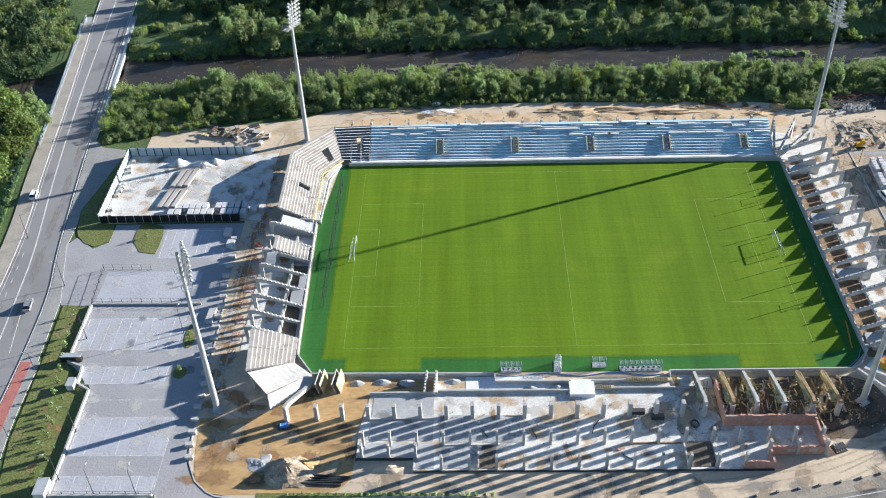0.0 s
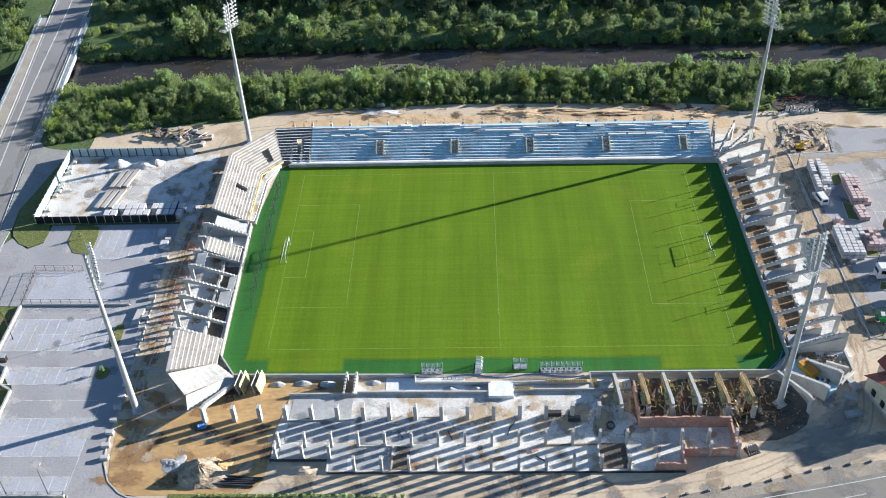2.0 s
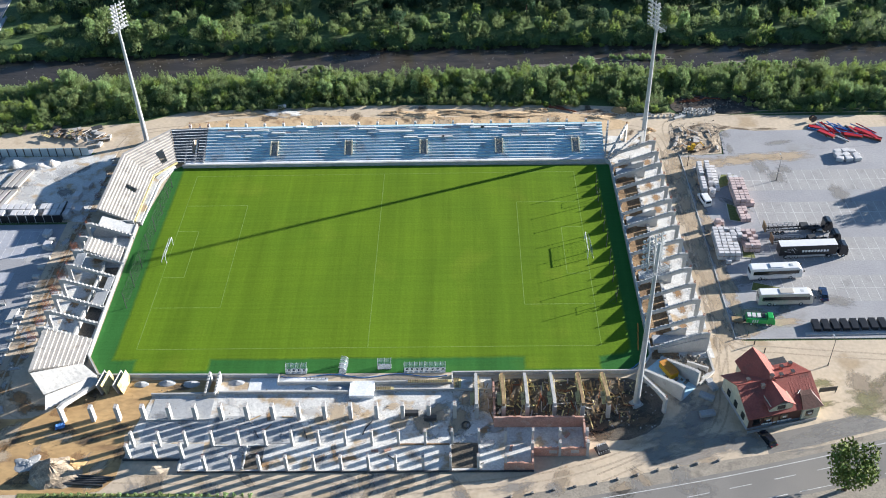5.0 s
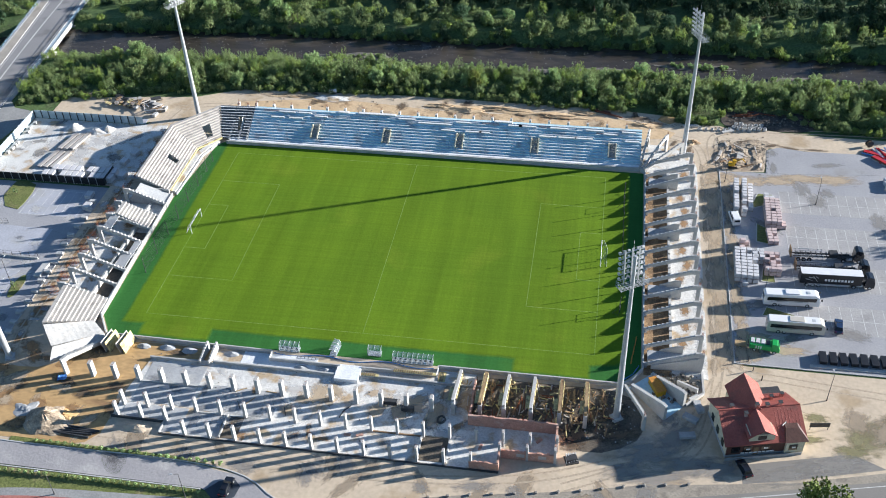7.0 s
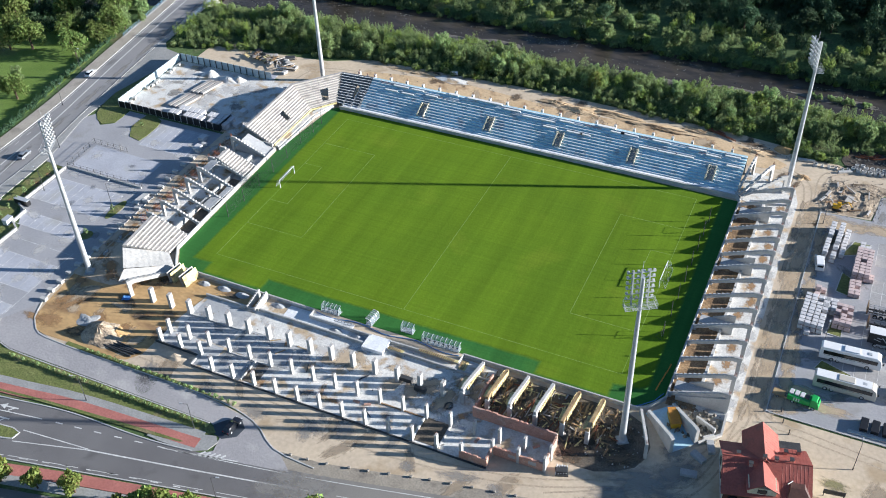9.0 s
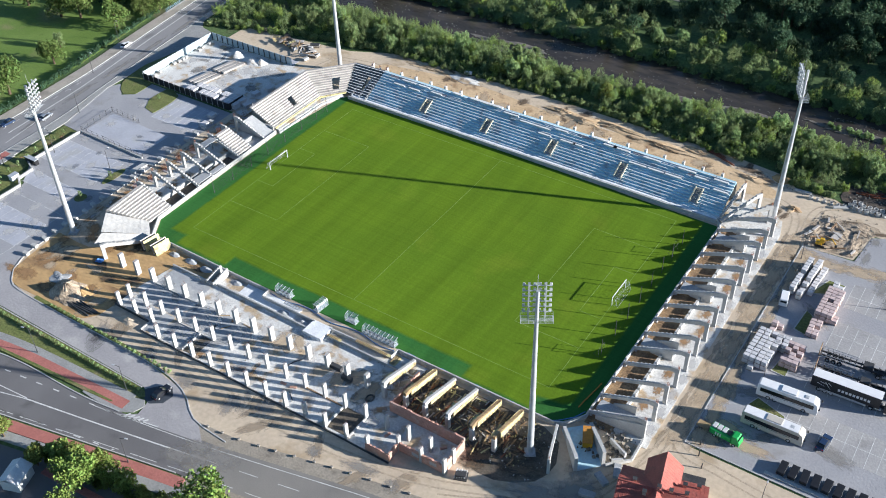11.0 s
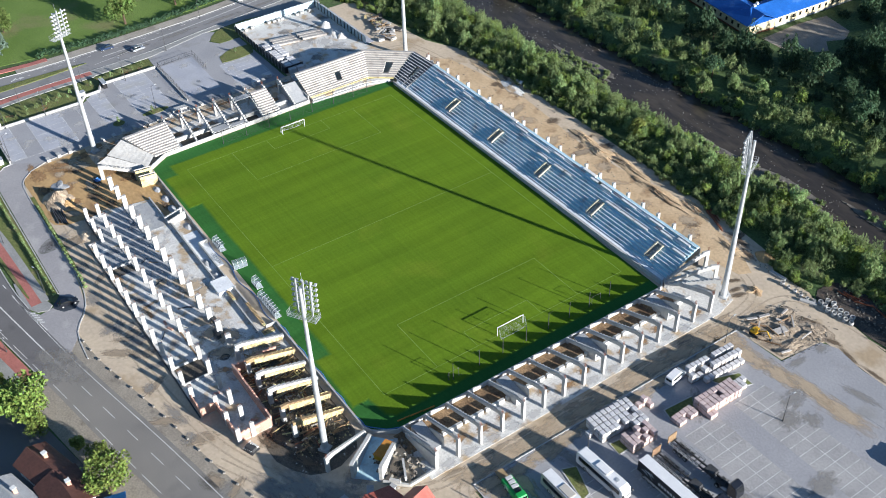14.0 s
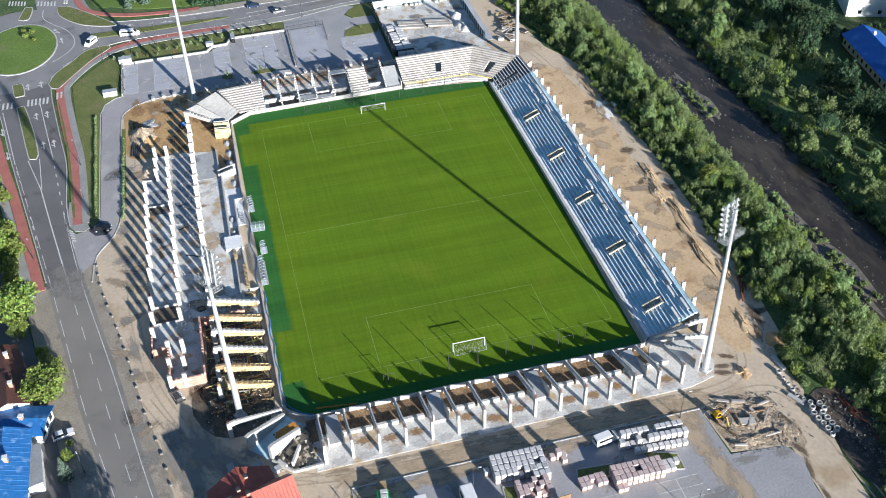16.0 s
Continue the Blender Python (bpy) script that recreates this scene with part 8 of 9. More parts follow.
for i, (x, y, rx, ry, h, mat) in enumerate(((83.6, 46.6, 2.0, 4.6, 0.4, M_RUBBLE), (85.6, 52.6, 2.6, 3.6, 0.45, M_RUBBLE), (88.4, 45.6, 3.0, 2.2, 0.35, M_RUBBLE), (93.2, 47, 2.4, 5, 0.4, M_RUBBLE), (92.6, 54.6, 4.2, 2.4, 0.5, M_RUBBLE), (90, 50.6, 2.6, 3.0, 0.4, M_RUBBLE))):
    heap("rubble_mound", "low mound of broken rubble and soil beside the car park", x, y, rx, ry, h, mat, 0.0, 8 + i, 0.9)
for i, (x, y, rx, ry, h) in enumerate(((10, 64.5, 7, 2, 1.2), (20, 66, 9, 1.6, 1.1), (34, 64, 10, 1.8, 1.0), (45, 66.5, 6, 1.4, 0.9), (2, 66, 5, 1.5, 1.1), (76.2, 54.6, 1.6, 1.4, 1.2), (-44, 67, 8, 1.6, 0.7), (62, 62, 5, 1.6, 0.8))):
    heap("spoil_bank", "long low heap of brown spoil beside the track", x, y, rx * 1.1, ry, h * 0.75, M_BACKSAND, 0.0, 20 + i, 1.0)
heap("sand_mound", "yellow sand heap at the edge of the thicket", 69.2, 66.0, 3.0, 2.2, 1.1, M_CLAY, 0.0, 33, 0.4)
heap("pale_spill", "pale gravel spill behind the stand", -33, 66.8, 6, 2.2, 0.5, M_SLAB, 0.0, 31, 0.5)
stones("rubble", "broken concrete rubble pieces", 520, lambda: (RNG.uniform(82, 97), RNG.choice((45, 50, 55)) + RNG.normal(0, 2.0)), 0.17, M_ROCK, lambda x, y: 0.06)
stones("rubble", "loose stones along the track edge", 90, lambda: (RNG.uniform(58, 88), 63.6 + RNG.normal(0, 0.7)), 0.22, M_ROCK, lambda x, y: 0.05)
stones("rubble", "loose stones and clods behind the stand", 140, lambda: (RNG.uniform(-60, 66), 64 + RNG.normal(0, 2.6)), 0.2, M_ROCK, lambda x, y: 0.04)
stones("rubble", "broken concrete in the unfinished corner", 110, lambda: (RNG.uniform(65, 75), RNG.uniform(-46, -37.5)), 0.5, M_ROCK, lambda x, y: 0.3)
for i in range(8):
    b = thing("timber_baulk", "weathered timber baulk thrown on the rubble", "timber", "timber on the rubble")
    part("baulk", box(B(), -1.8, 1.8, -0.14, 0.14, 0, 0.25), M_TIMBER if i % 2 else M_STEP, b)
    b.matrix_world = pose(RNG.uniform(83, 94), RNG.uniform(44, 56), 0.32, 0, RNG.uniform(-4, 4), RNG.uniform(0, 180))


for i, (x, y, w, l, turn) in enumerate(((89.0, 48.5, 1.7, 3.4, 78), (82.6, 46.4, 0.7, 2.6, 66), (83.6, 49.4, 0.7, 2.8, 74), (85.4, 54.2, 0.5, 2.4, 100), (94.2, 44.4, 0.5, 2.6, 80), (86.6, 51.0, 0.6, 1.4, 20))):
    b = thing("broken_slab", "broken grey concrete slab lying in the rubble", "concrete slab", "broken slabs")
    part("slab", rounded(box(B(), -l / 2, l / 2, -w / 2, w / 2, 0, 0.22), 0.03, 1), M_STEP, b)
    b.matrix_world = pose(x, y, 0.3, RNG.uniform(-7, 7), RNG.uniform(-6, 6), turn)
for i, (x, y, turn, l) in enumerate(((76.0, 63.0, 5, 4.4), (86.4, 61.2, 26, 3.8))):
    b = thing("concrete_beam", "long pale concrete beam lying beside the track", "concrete beam", "loose beams")
    part("beam", rounded(box(B(), -l / 2, l / 2, -0.45, 0.45, 0, 0.5), 0.04, 1), M_CONC, b)
    b.matrix_world = at(x, y, 0, turn)


def build_excavator():
    e = thing("mini_excavator", "small yellow excavator on tracks among the rubble", "excavator")
    for y in (-0.75, 0.75):
        part("track", rounded(box(B(), -1.2, 1.2, y - 0.2, y + 0.2, 0.0, 0.55), 0.12), M_TYRE, e)
    part("body", rounded(box(B(), -1.1, 0.5, -0.75, 0.75, 0.6, 1.35), 0.1), M_YELLOW, e)
    cab = part("cab", rounded(box(B(), -0.2, 0.8, -0.7, 0.1, 1.3, 2.5), 0.08), M_YELLOW, e)
    part("cab_glass", box(B(), 0.78, 0.84, -0.6, 0.0, 1.5, 2.3), M_GLASS, cab)
    part("boom", tube(B(), (0.5, 0.3, 1.2), (2.4, 0.3, 2.6), 0.16, 0.14, 6), M_YELLOW, e)
    part("arm", tube(B(), (2.4, 0.3, 2.6), (3.6, 0.3, 1.2), 0.13, 0.11, 6), M_YELLOW, e)
    part("bucket", rounded(box(B(), 3.4, 4.0, 0.0, 0.6, 0.5, 1.1), 0.1), M_DARK, e)
    return e


build_excavator().matrix_world = at(86.5, 43.2, 0.2, 5)


def build_ring():
    r = thing("concrete_ring", "pale concrete manhole ring lying beside the track", "pipe ring", "concrete rings")
    bm = B()
    n = 16
    vs = []
    for z in (0.0, 1.0):
        for rad in (0.8, 0.6):
            vs.append([bm.verts.new((rad * math.cos(2 * math.pi * i / n), rad * math.sin(2 * math.pi * i / n), z)) for i in range(n)])
    for i in range(n):
        j = (i + 1) % n
        bm.faces.new((vs[0][i], vs[0][j], vs[2][j], vs[2][i])), bm.faces.new((vs[1][j], vs[1][i], vs[3][i], vs[3][j]))
        bm.faces.new((vs[0][j], vs[0][i], vs[1][i], vs[1][j])), bm.faces.new((vs[2][i], vs[2][j], vs[3][j], vs[3][i]))
    bmesh.ops.recalc_face_normals(bm, faces=bm.faces)
    part("ring", bm, M_CONC, r)
    return r


ring = build_ring()
ring.matrix_world = at(78.5, 61.6, 0, 60) @ Matrix.Diagonal((0.7, 0.7, 0.8, 1))
for i, (x, y) in enumerate(((80.2, 61.7), (82.0, 61.8), (83.8, 61.9), (85.5, 62.0), (87.0, 62.6), (88.2, 63.4), (88.9, 65.0), (89.6, 63.0), (91.0, 62.4), (91.4, 64.2), (92.5, 62.6), (92.9, 64.4), (93.8, 63.0), (94.4, 64.6), (95.3, 63.0), (95.9, 64.7), (96.9, 63.2), (90.4, 65.2))):
    big_s = 0.75 if i < 5 else RNG.uniform(0.95, 1.15)
    copy_thing(ring, pose(x, y, 0, RNG.uniform(-6, 6), RNG.uniform(-6, 6), RNG.uniform(0, 90)) @ Matrix.Diagonal((big_s, big_s, big_s, 1)))
stones("soil_clods", "clods and scraps strewn over the black soil", 220, lambda: (RNG.uniform(87, 110), RNG.uniform(65.5, 73.5)), 0.3, M_ROCK, lambda x, y: 0.05)
thicket("edge_scrub", "ragged weeds growing over the edge of the black soil", [(x, y, 0, RNG.uniform(0.5, 1.3), RNG.uniform(1.2, 2.4)) for x, y in zip(RNG.uniform(86, 112, 34), RNG.choice((72.6, 73.6, 74.4), 34) + RNG.normal(0, 0.5, 34))], 0.26, 160, M_LEAF)
for i in range(22):
    s = thing("scrap_beam", "rusty steel section lying in the scrap yard", "steel beam", "scrap steel")
    part("section", box(B(), -2.4, 2.4, -0.12, 0.12, 0, 0.24), M_RUST if i % 3 else M_DARK, s)
    s.matrix_world = at(RNG.uniform(89, 113), RNG.uniform(70, 76), 0.08 + 0.05 * (i % 5), RNG.uniform(-30, 30))
for i in range(9):
    s = thing("steel_pipe", "long rusty steel pipe lying behind the stand", "pipe", "rusty pipes")
    part("pipe", tube(B(), (-4.5, 0, 0.16), (4.5, 0, 0.16), 0.15, 0.15, 8), M_RUST, s)
    s.matrix_world = at(48 + 0.5 * i, 69.5 - 0.36 * i, 0.02 * i, -24 + RNG.uniform(-6, 6))
for i in range(34):
    s = thing("scaffold_tube", "red and blue painted steel section thrown on a heap", "pipe", "painted steel heap")
    k = i % 4
    if k < 2:
        part("tube", tube(B(), (0, -3.4, 0.2), (0, 3.4, 0.2), 0.17, 0.17, 8), (M_VRED, M_TARP)[k], s)
    elif k == 2:
        part("frame_bar", box(B(), -0.9, 0.9, -2.6, 2.6, 0.0, 0.3), M_RUST, s)
        part("frame_bar", box(B(), -0.7, 0.7, -2.4, 2.4, 0.3, 0.42), M_VRED, s)
    else:
        part("section", box(B(), -0.2, 0.2, -3.0, 3.0, 0.0, 0.3), (M_GALV, M_DARK, M_VRED)[i % 3], s)
    s.matrix_world = pose(RNG.uniform(125, 140), RNG.uniform(48.5, 54.5), 0.06 + 0.05 * (i % 9), 0, RNG.uniform(-5, 5), RNG.uniform(10, 75))
for i in range(9):
    s = thing("wrapped_bundle", "grey film-wrapped bundle standing on the paving", "bundle", "wrapped bundles")
    part("wrap", rounded(box(B(), -1.0, 1.0, -0.8, 0.8, 0.0, 1.1), 0.15), M_WRAP, s)
    s.matrix_world = at(127.0 + 2.1 * (i % 3) + RNG.uniform(-0.4, 0.4), 37.4 + 1.9 * (i // 3) + RNG.uniform(-0.3, 0.3), 0.05, RNG.uniform(-30, 30))

# ---------------------------------------------------------------- small things round the pitch
def build_dugout(length, label, seats):
    d = thing("team_shelter", label, "team shelter", "team shelters")
    part("base_frame", box(B(), -length / 2, length / 2, -0.8, 0.8, 0.0, 0.08), M_GALV, d)
    n = max(2, int(length / 1.1))
    bm = profile(B(), [(-0.85, 0.1), (-0.85, 1.5), (-0.5, 2.0), (0.6, 2.1), (0.6, 2.03), (-0.46, 1.94), (-0.8, 1.48), (-0.8, 0.1)], -length / 2, length / 2, at(0, 0, 0, 90))
    part("canopy", bm, M_PLASTIC, d, "clear plastic canopy")
    for i in range(n + 1):
        x = -length / 2 + length * i / n
        part("rib", profile(B(), [(-0.9, 0.1), (-0.9, 1.53), (-0.52, 2.06), (0.65, 2.17), (0.65, 2.1), (-0.48, 1.98), (-0.82, 1.5), (-0.82, 0.1)], x - 0.04, x + 0.04, at(0, 0, 0, 90)), M_GALV, d)
    for s in (-1, 1):
        part("side_pane", profile(B(), [(-0.8, 0.1), (-0.8, 1.48), (-0.46, 1.94), (0.2, 2.0), (0.5, 0.9), (0.3, 0.1)], s * length / 2 - 0.02, s * length / 2 + 0.02, at(0, 0, 0, 90)), M_PLASTIC, d)
    if seats:
        for i in range(n):
            x = -length / 2 + length * (i + 0.5) / n
            s = part("seat", rounded(box(B(), x - 0.22, x + 0.22, -0.15, 0.3, 0.4, 0.5), 0.03, 1), M_DARK, d)
            part("seat_back", rounded(box(B(), x - 0.22, x + 0.22, -0.3, -0.2, 0.45, 0.95), 0.03, 1), M_DARK, s)
    return d


build_dugout(4.5, "short team shelter with a clear plastic canopy", True).matrix_world = at(-15.1, -41.2, 0.06, 0)
build_dugout(9.0, "long team shelter with a clear plastic canopy", True).matrix_world = at(13.1, -41.2, 0.06, 0)
build_dugout(2.9, "small officials shelter with a yellow foot", False).matrix_world = at(4.2, -40.0, 0.06, 0)
build_dugout(3.4, "small shelter turned sideways on the turf rim", False).matrix_world = at(-4.9, -40.4, 0.06, 85)
rail = thing("rail_frame", "grey metal frame of a bench leaning on the wall", "frame")
for y in (-43.7, -44.5):
    part("bar", box(B(), -12.7, -8.3, y - 0.05, y + 0.05, 0.9, 1.0), M_GALV, rail)
for i in range(6):
    part("slat", box(B(), -12.6 + 0.84 * i, -12.5 + 0.84 * i, -44.5, -43.7, 0.92, 0.98), M_DARK, rail)
for i, (x0, x1, y0, y1) in enumerate(((9.6, 19, -45.8, -45.0), (2.8, 6.6, -47.6, -46.8), (19.4, 21, -46.6, -43.6))):
    p = thing("shuttering_board", "yellow timber shuttering panel lying flat", "panel", "shuttering panels")
    z = (1.11, 0.91, 0.14)[i]
    part("board", box(B(), x0, x1, y0, y1, z, z + 0.08), M_FORM, p)
    n = int((x1 - x0) / 0.5)
    for k in range(n):
        part("batten", box(B(), x0 + 0.5 * k, x0 + 0.5 * k + 0.12, y0, y1, z + 0.08, z + 0.18), M_TIMBER, p)
for i, x in enumerate((-56.2, -55.2, -52.6, -51.6)):
    p = thing("leaning_panel", "pale yellow formwork panel propped upright", "panel", "propped panels")
    part("board", box(B(), -0.1, 0.1, -2.6, 2.0, 0.0, 2.9), M_FORM if i % 2 else M_STEP, p)
    for k in range(4):
        part("batten", box(B(), -0.2, -0.1, -2.5 + 1.2 * k, -2.3 + 1.2 * k, 0.1, 2.8), M_FORM, p)
    p.matrix_world = pose(x, -44.9, 0.05, 0, -16, -8)
for i, x in enumerate((-33.4, -31.3)):
    w = thing("stepped_stair_wall", "white concrete stair wall with a stepped top", "wall", "stair walls")
    part("wall", profile(B(), [(0, 0)] + raker_points(4.6, 2.6, 1.2, 6, 0.0, 0.4)[1:-2] + [(4.9, 0)], -0.2, 0.2, at(x, -43.4, 0, -96)), M_CONC, w)
for i, (x, y, s) in enumerate(((-48.7, -44.6, 1), (-43.1, -44.3, 1.1), (-37.7, -44.6, 1.2), (-27.7, -44.4, 1.2), (-11.1, -46.6, 1.1), (-5.3, -46.6, 1.3))):
    heap("gravel_mound", "small round heap of pale gravel behind the wall", x, y, 1.6 * s, 0.9 * s, 0.55, M_GREYC, 0.14, 50 + i, 0.2)
for i in range(5):
    p = thing("site_pipe", "black corrugated pipe lying beside the mound", "pipe", "black pipes")
    part("pipe", tube(B(), (-4.2, 0, 0.2), (4.2, 0, 0.2), 0.2, 0.2, 8), M_DARK, p)
    p.matrix_world = at(-53.8 + 0.4 * i, -71.4 + 0.5 * i, 0.02, -2 + RNG.uniform(-4, 4))
yc = thing("yellow_bin", "orange-yellow steel skip on the corner slab", "skip")
part("body", rounded(box(B(), -1.0, 1.0, -2.2, 2.2, 0.1, 1.6), 0.08), M_YELLOW, yc)
part("rim", box(B(), -1.08, 1.08, -2.28, 2.28, 1.6, 1.7), M_ORANGE, yc)
yc.matrix_world = at(66.0, -42.4, 0.09, 25)
for i in range(3):
    o = thing("orange_board", "orange board lying on the turf by the wall", "board", "orange boards")
    part("board", box(B(), -0.12, 0.12, -1.4, 1.4, 0, 0.25), M_ORANGE, o)
    o.matrix_world = at(61.4 - 0.4 * i, -28.5 - 2.9 * i, 0.06, -6)
hose = thing("blue_hose", "blue water hose lying along the wall", "hose")
pts = [(20 + 1.5 * i, -42.0 + 0.3 * math.sin(i * 1.1), 0.14) for i in range(26)] + [(58.6, -41.0, 0.14), (61, -38.6, 0.14), (62.2, -36, 0.14)]
part("pipe", sweep(B(), pts, 0.12), M_TARP, hose)
hose2 = thing("blue_hose", "blue water hose lying before the benches", "hose")
pts = [(-18.4 + 1.4 * i, -42.7 - 0.5 * math.sin(i * 0.6), 0.12) for i in range(27)]
part("pipe", sweep(B(), pts, 0.1), M_TARP, hose2)


def build_ball_net(x, ys, label):
    n = thing("ball_net", label, "net")
    for y in ys:
        part("pole", tube(B(), (x, y, 0.05), (x, y, 5.0), 0.09, 0.07, 6), M_DARK, n)
    for h in (0.3, 4.9):
        part("wire", tube(B(), (x, ys[0], h), (x, ys[-1], h), 0.009, sides=3), M_DKNET, n)
    return n


w_net = build_ball_net(-58.4, [-20, -12.5, -5, 2, 9.5, 17, 24, 29], "dark ball-stop net on thin poles behind the goal")
bm = B()
for i in range(98):
    y = -20 + 0.5 * i
    tube(bm, (-58.4, y, 0.2), (-58.4, y, 4.9), 0.012, sides=3)
for k in range(10):
    tube(bm, (-58.4, -20, 0.3 + 0.5 * k), (-58.4, 29, 0.3 + 0.5 * k), 0.012, sides=3)
part("net", bm, M_DKNET, w_net)
build_ball_net(57.6, [-19.5, -12.5, -6, 0.6, 7, 13.2, 19.2, 25.5], "thin dark poles and wires of a ball-stop fence")
for y in (-20.5, 20.2):
    g = thing("side_frame", "dark portable net frame at the end of the fence", "frame", "net frames")
    for a, b in (((0, 0, 0), (0, 0, 4.8)), ((-3, 0.8, 0), (0, 0, 4.8)), ((-3, 0.8, 0.05), (0, 0, 0.05)), ((0, 0, 4.8), (0.2, 3.2, 4.8)), ((0.2, 3.2, 0), (0.2, 3.2, 4.8))):
        part("tube", tube(B(), a, b, 0.06, sides=6), M_DARK, g)
    g.matrix_world = at(57.4, y, 0.05) @ Matrix.Diagonal((0.5, 0.8, 0.55, 1))

# ---------------------------------------------------------------- car park furniture
blk = thing("concrete_block", "pale concrete block standing at the car park edge", "block", "concrete blocks")
part("block", rounded(box(B(), -0.85, 0.85, -0.5, 0.5, 0, 0.8), 0.06), M_CONC, blk)
blk.matrix_world = at(-84.4, 6.0, 0.03)
for i, y in enumerate((2.4, -1.2, -5.0, -8.6, -12.4, -16.2, -19.6, -23.2, -26.6, -30.4, -34.2, -38.0, -41.4, -44.6, -48.0, -51.2, -54.6, -58.0, -61.4, -64.6)):
    copy_thing(blk, at(-84.0 + 0.14 * i + RNG.uniform(-0.3, 0.3), y, 0.03, RNG.uniform(-12, 12)))
long_b = thing("precast_trough", "long white precast trough on the paving", "precast unit")
part("unit", rounded(box(B(), -0.9, 0.9, -2.6, 2.6, 0, 0.7), 0.06), M_CONC, long_b)
long_b.matrix_world = at(-84.8, -22.6, 0.03, -4)


def build_lamp(h):
    s = thing("street_lamp", "slim dark street lamp with a short arm", "street lamp", "street lamps")
    part("base", tube(B(), (0, 0, 0), (0, 0, 0.8), 0.14, 0.12, 8), M_DARK, s)
    part("pole", tube(B(), (0, 0, 0.8), (0, 0, h), 0.085, 0.05, 8), M_DARK, s)
    part("arm", tube(B(), (0, 0, h), (1.2, 0, h + 0.25), 0.05, 0.04, 6), M_DARK, s)
    part("lamp_head", rounded(box(B(), 1.0, 1.7, -0.14, 0.14, h + 0.2, h + 0.34), 0.04), M_GALV, s)
    return s


lamp = build_lamp(7.5)
lamp.matrix_world = at(-123.3, -11.2, 0.1, 180)
for x, y, r in ((-90.2, -28.2, 90), (-112.4, -29.7, 180), (-119.9, -41.6, 180), (-106.2, -69.7, 180), (-98.2, -73.2, 90), (-89.8, -73.3, 90), (-106.5, -57.4, 180), (106.9, 28.5, 90), (100.8, -40.8, 90), (-24, -83.2, 200), (-50, -86, 200), (-9, -96.6, 20), (64, -83, 15), (-118, -62, 180), (-112, -80, 160), (-142.6, -40, 0), (-149, 28, 0), (-139, 8, 0), (90.5, -10, 90), (84.2, 36, 90)):
    copy_thing(lamp, at(x, y, 0.0, r))


def fence_run(pts, label, h=1.4):
    f = thing("mesh_fence", label, "fence", "mesh fences")
    for p, q in zip(pts, pts[1:]):
        d = math.dist(p, q)
        n = max(1, int(d / 2.4))
        for i in range(n + 1):
            x, y = p[0] + (q[0] - p[0]) * i / n, p[1] + (q[1] - p[1]) * i / n
            part("post", tube(B(), (x, y, 0), (x, y, h), 0.06, 0.06, 5), M_DARK, f)
        for z in (0.15, h * 0.5, h - 0.08):
            part("wire_rail", tube(B(), (*p, z), (*q, z), 0.03, sides=4), M_DARK, f)
    return f


fence_run([(-115.2, -5.2), (-103.2, -5.5)], "dark mesh fence along the car park", 1.7)
fence_run([(-115.2, -5.2), (-114.4, -17.8), (-88, -18.2)], "dark mesh fence round the car park", 1.7)
fence_run([(-106.8, -73.6), (-86.5, -73.7)], "dark mesh fence at the car park end", 1.5)
fence_run([(66, 70.5), (150, 72.5)], "thin wire fence along the track", 1.4)
struct("wall_fence_base", ribbon(B(), [(-114.4, -18.2), (-88, -18.5)], 0.3, 0, 0.5), M_CONC, "low concrete base wall under the fence", "wall")
for x, y, w, d, h, mat, lab in ((-113.6, -36.6, 4.6, 1.2, 1.6, M_BLACK, "black waste shelter beside the wall"), (-108.4, -72.6, 2.2, 4.0, 1.8, M_WALLW, "small white kiosk box at the corner"), (-88.0, -77.6, 2.0, 4.2, 1.6, M_WALLW, "small white utility cabinet in the grass"), (-111.2, -44.6, 1.6, 2.4, 1.5, M_WALLW, "white gate box beside the wall")):
    k = thing("utility_box", lab, "cabinet", "utility boxes")
    part("body", rounded(box(B(), -w / 2, w / 2, -d / 2, d / 2, 0, h), 0.05), mat, k)
    part("lid", rounded(box(B(), -w / 2 - 0.1, w / 2 + 0.1, -d / 2 - 0.1, d / 2 + 0.1, h, h + 0.12), 0.03), M_GALV, k)
    k.matrix_world = at(x, y, 0.05)
# stones that keep cars off the sand
bol = thing("boundary_stone", "small grey stone block at the road edge", "stone", "boundary stones")
part("stone", rounded(box(B(), -0.3, 0.3, -0.25, 0.25, 0, 0.4), 0.1), M_OLDROAD, bol)
bol.matrix_world = at(-2, -81.2)
edge = smooth_line([(-2, -81.2), (8, -79.9), (28.4, -75.2), (49, -71.4), (62, -68.2), (75, -66.0)], 0.5)
run = 0.0
nxt = 4.2
for p, q in zip(edge, edge[1:]):
    run += math.dist(p, q)
    if run > nxt:
        copy_thing(bol, at(p[0], p[1], 0, RNG.uniform(0, 90)))
        nxt += 4.2
# machines and site clutter
gen = thing("site_generator", "grey generator set with pipes beside the block walls", "generator")
part("body", rounded(box(B(), -1.1, 1.1, -0.7, 0.7, 0.3, 1.2), 0.08), M_DARK, gen)
for k in range(5):
    part("pipe", tube(B(), (-1.2 + 0.5 * k, -0.9, 0.5 + 0.1 * k), (-0.9 + 0.5 * k, 1.0, 1.45 - 0.08 * k), 0.09, 0.09, 6), M_GALV, gen)
part("tank", tube(B(), (-0.9, 0.9, 0.6), (0.9, 0.9, 0.6), 0.35, 0.35, 10), M_WHITE, gen)
part("skid", box(B(), -1.3, 1.3, -1.0, 1.2, 0.05, 0.3), M_DARK, gen)
gen.matrix_world = at(49.3, -63.8, 0, 20)
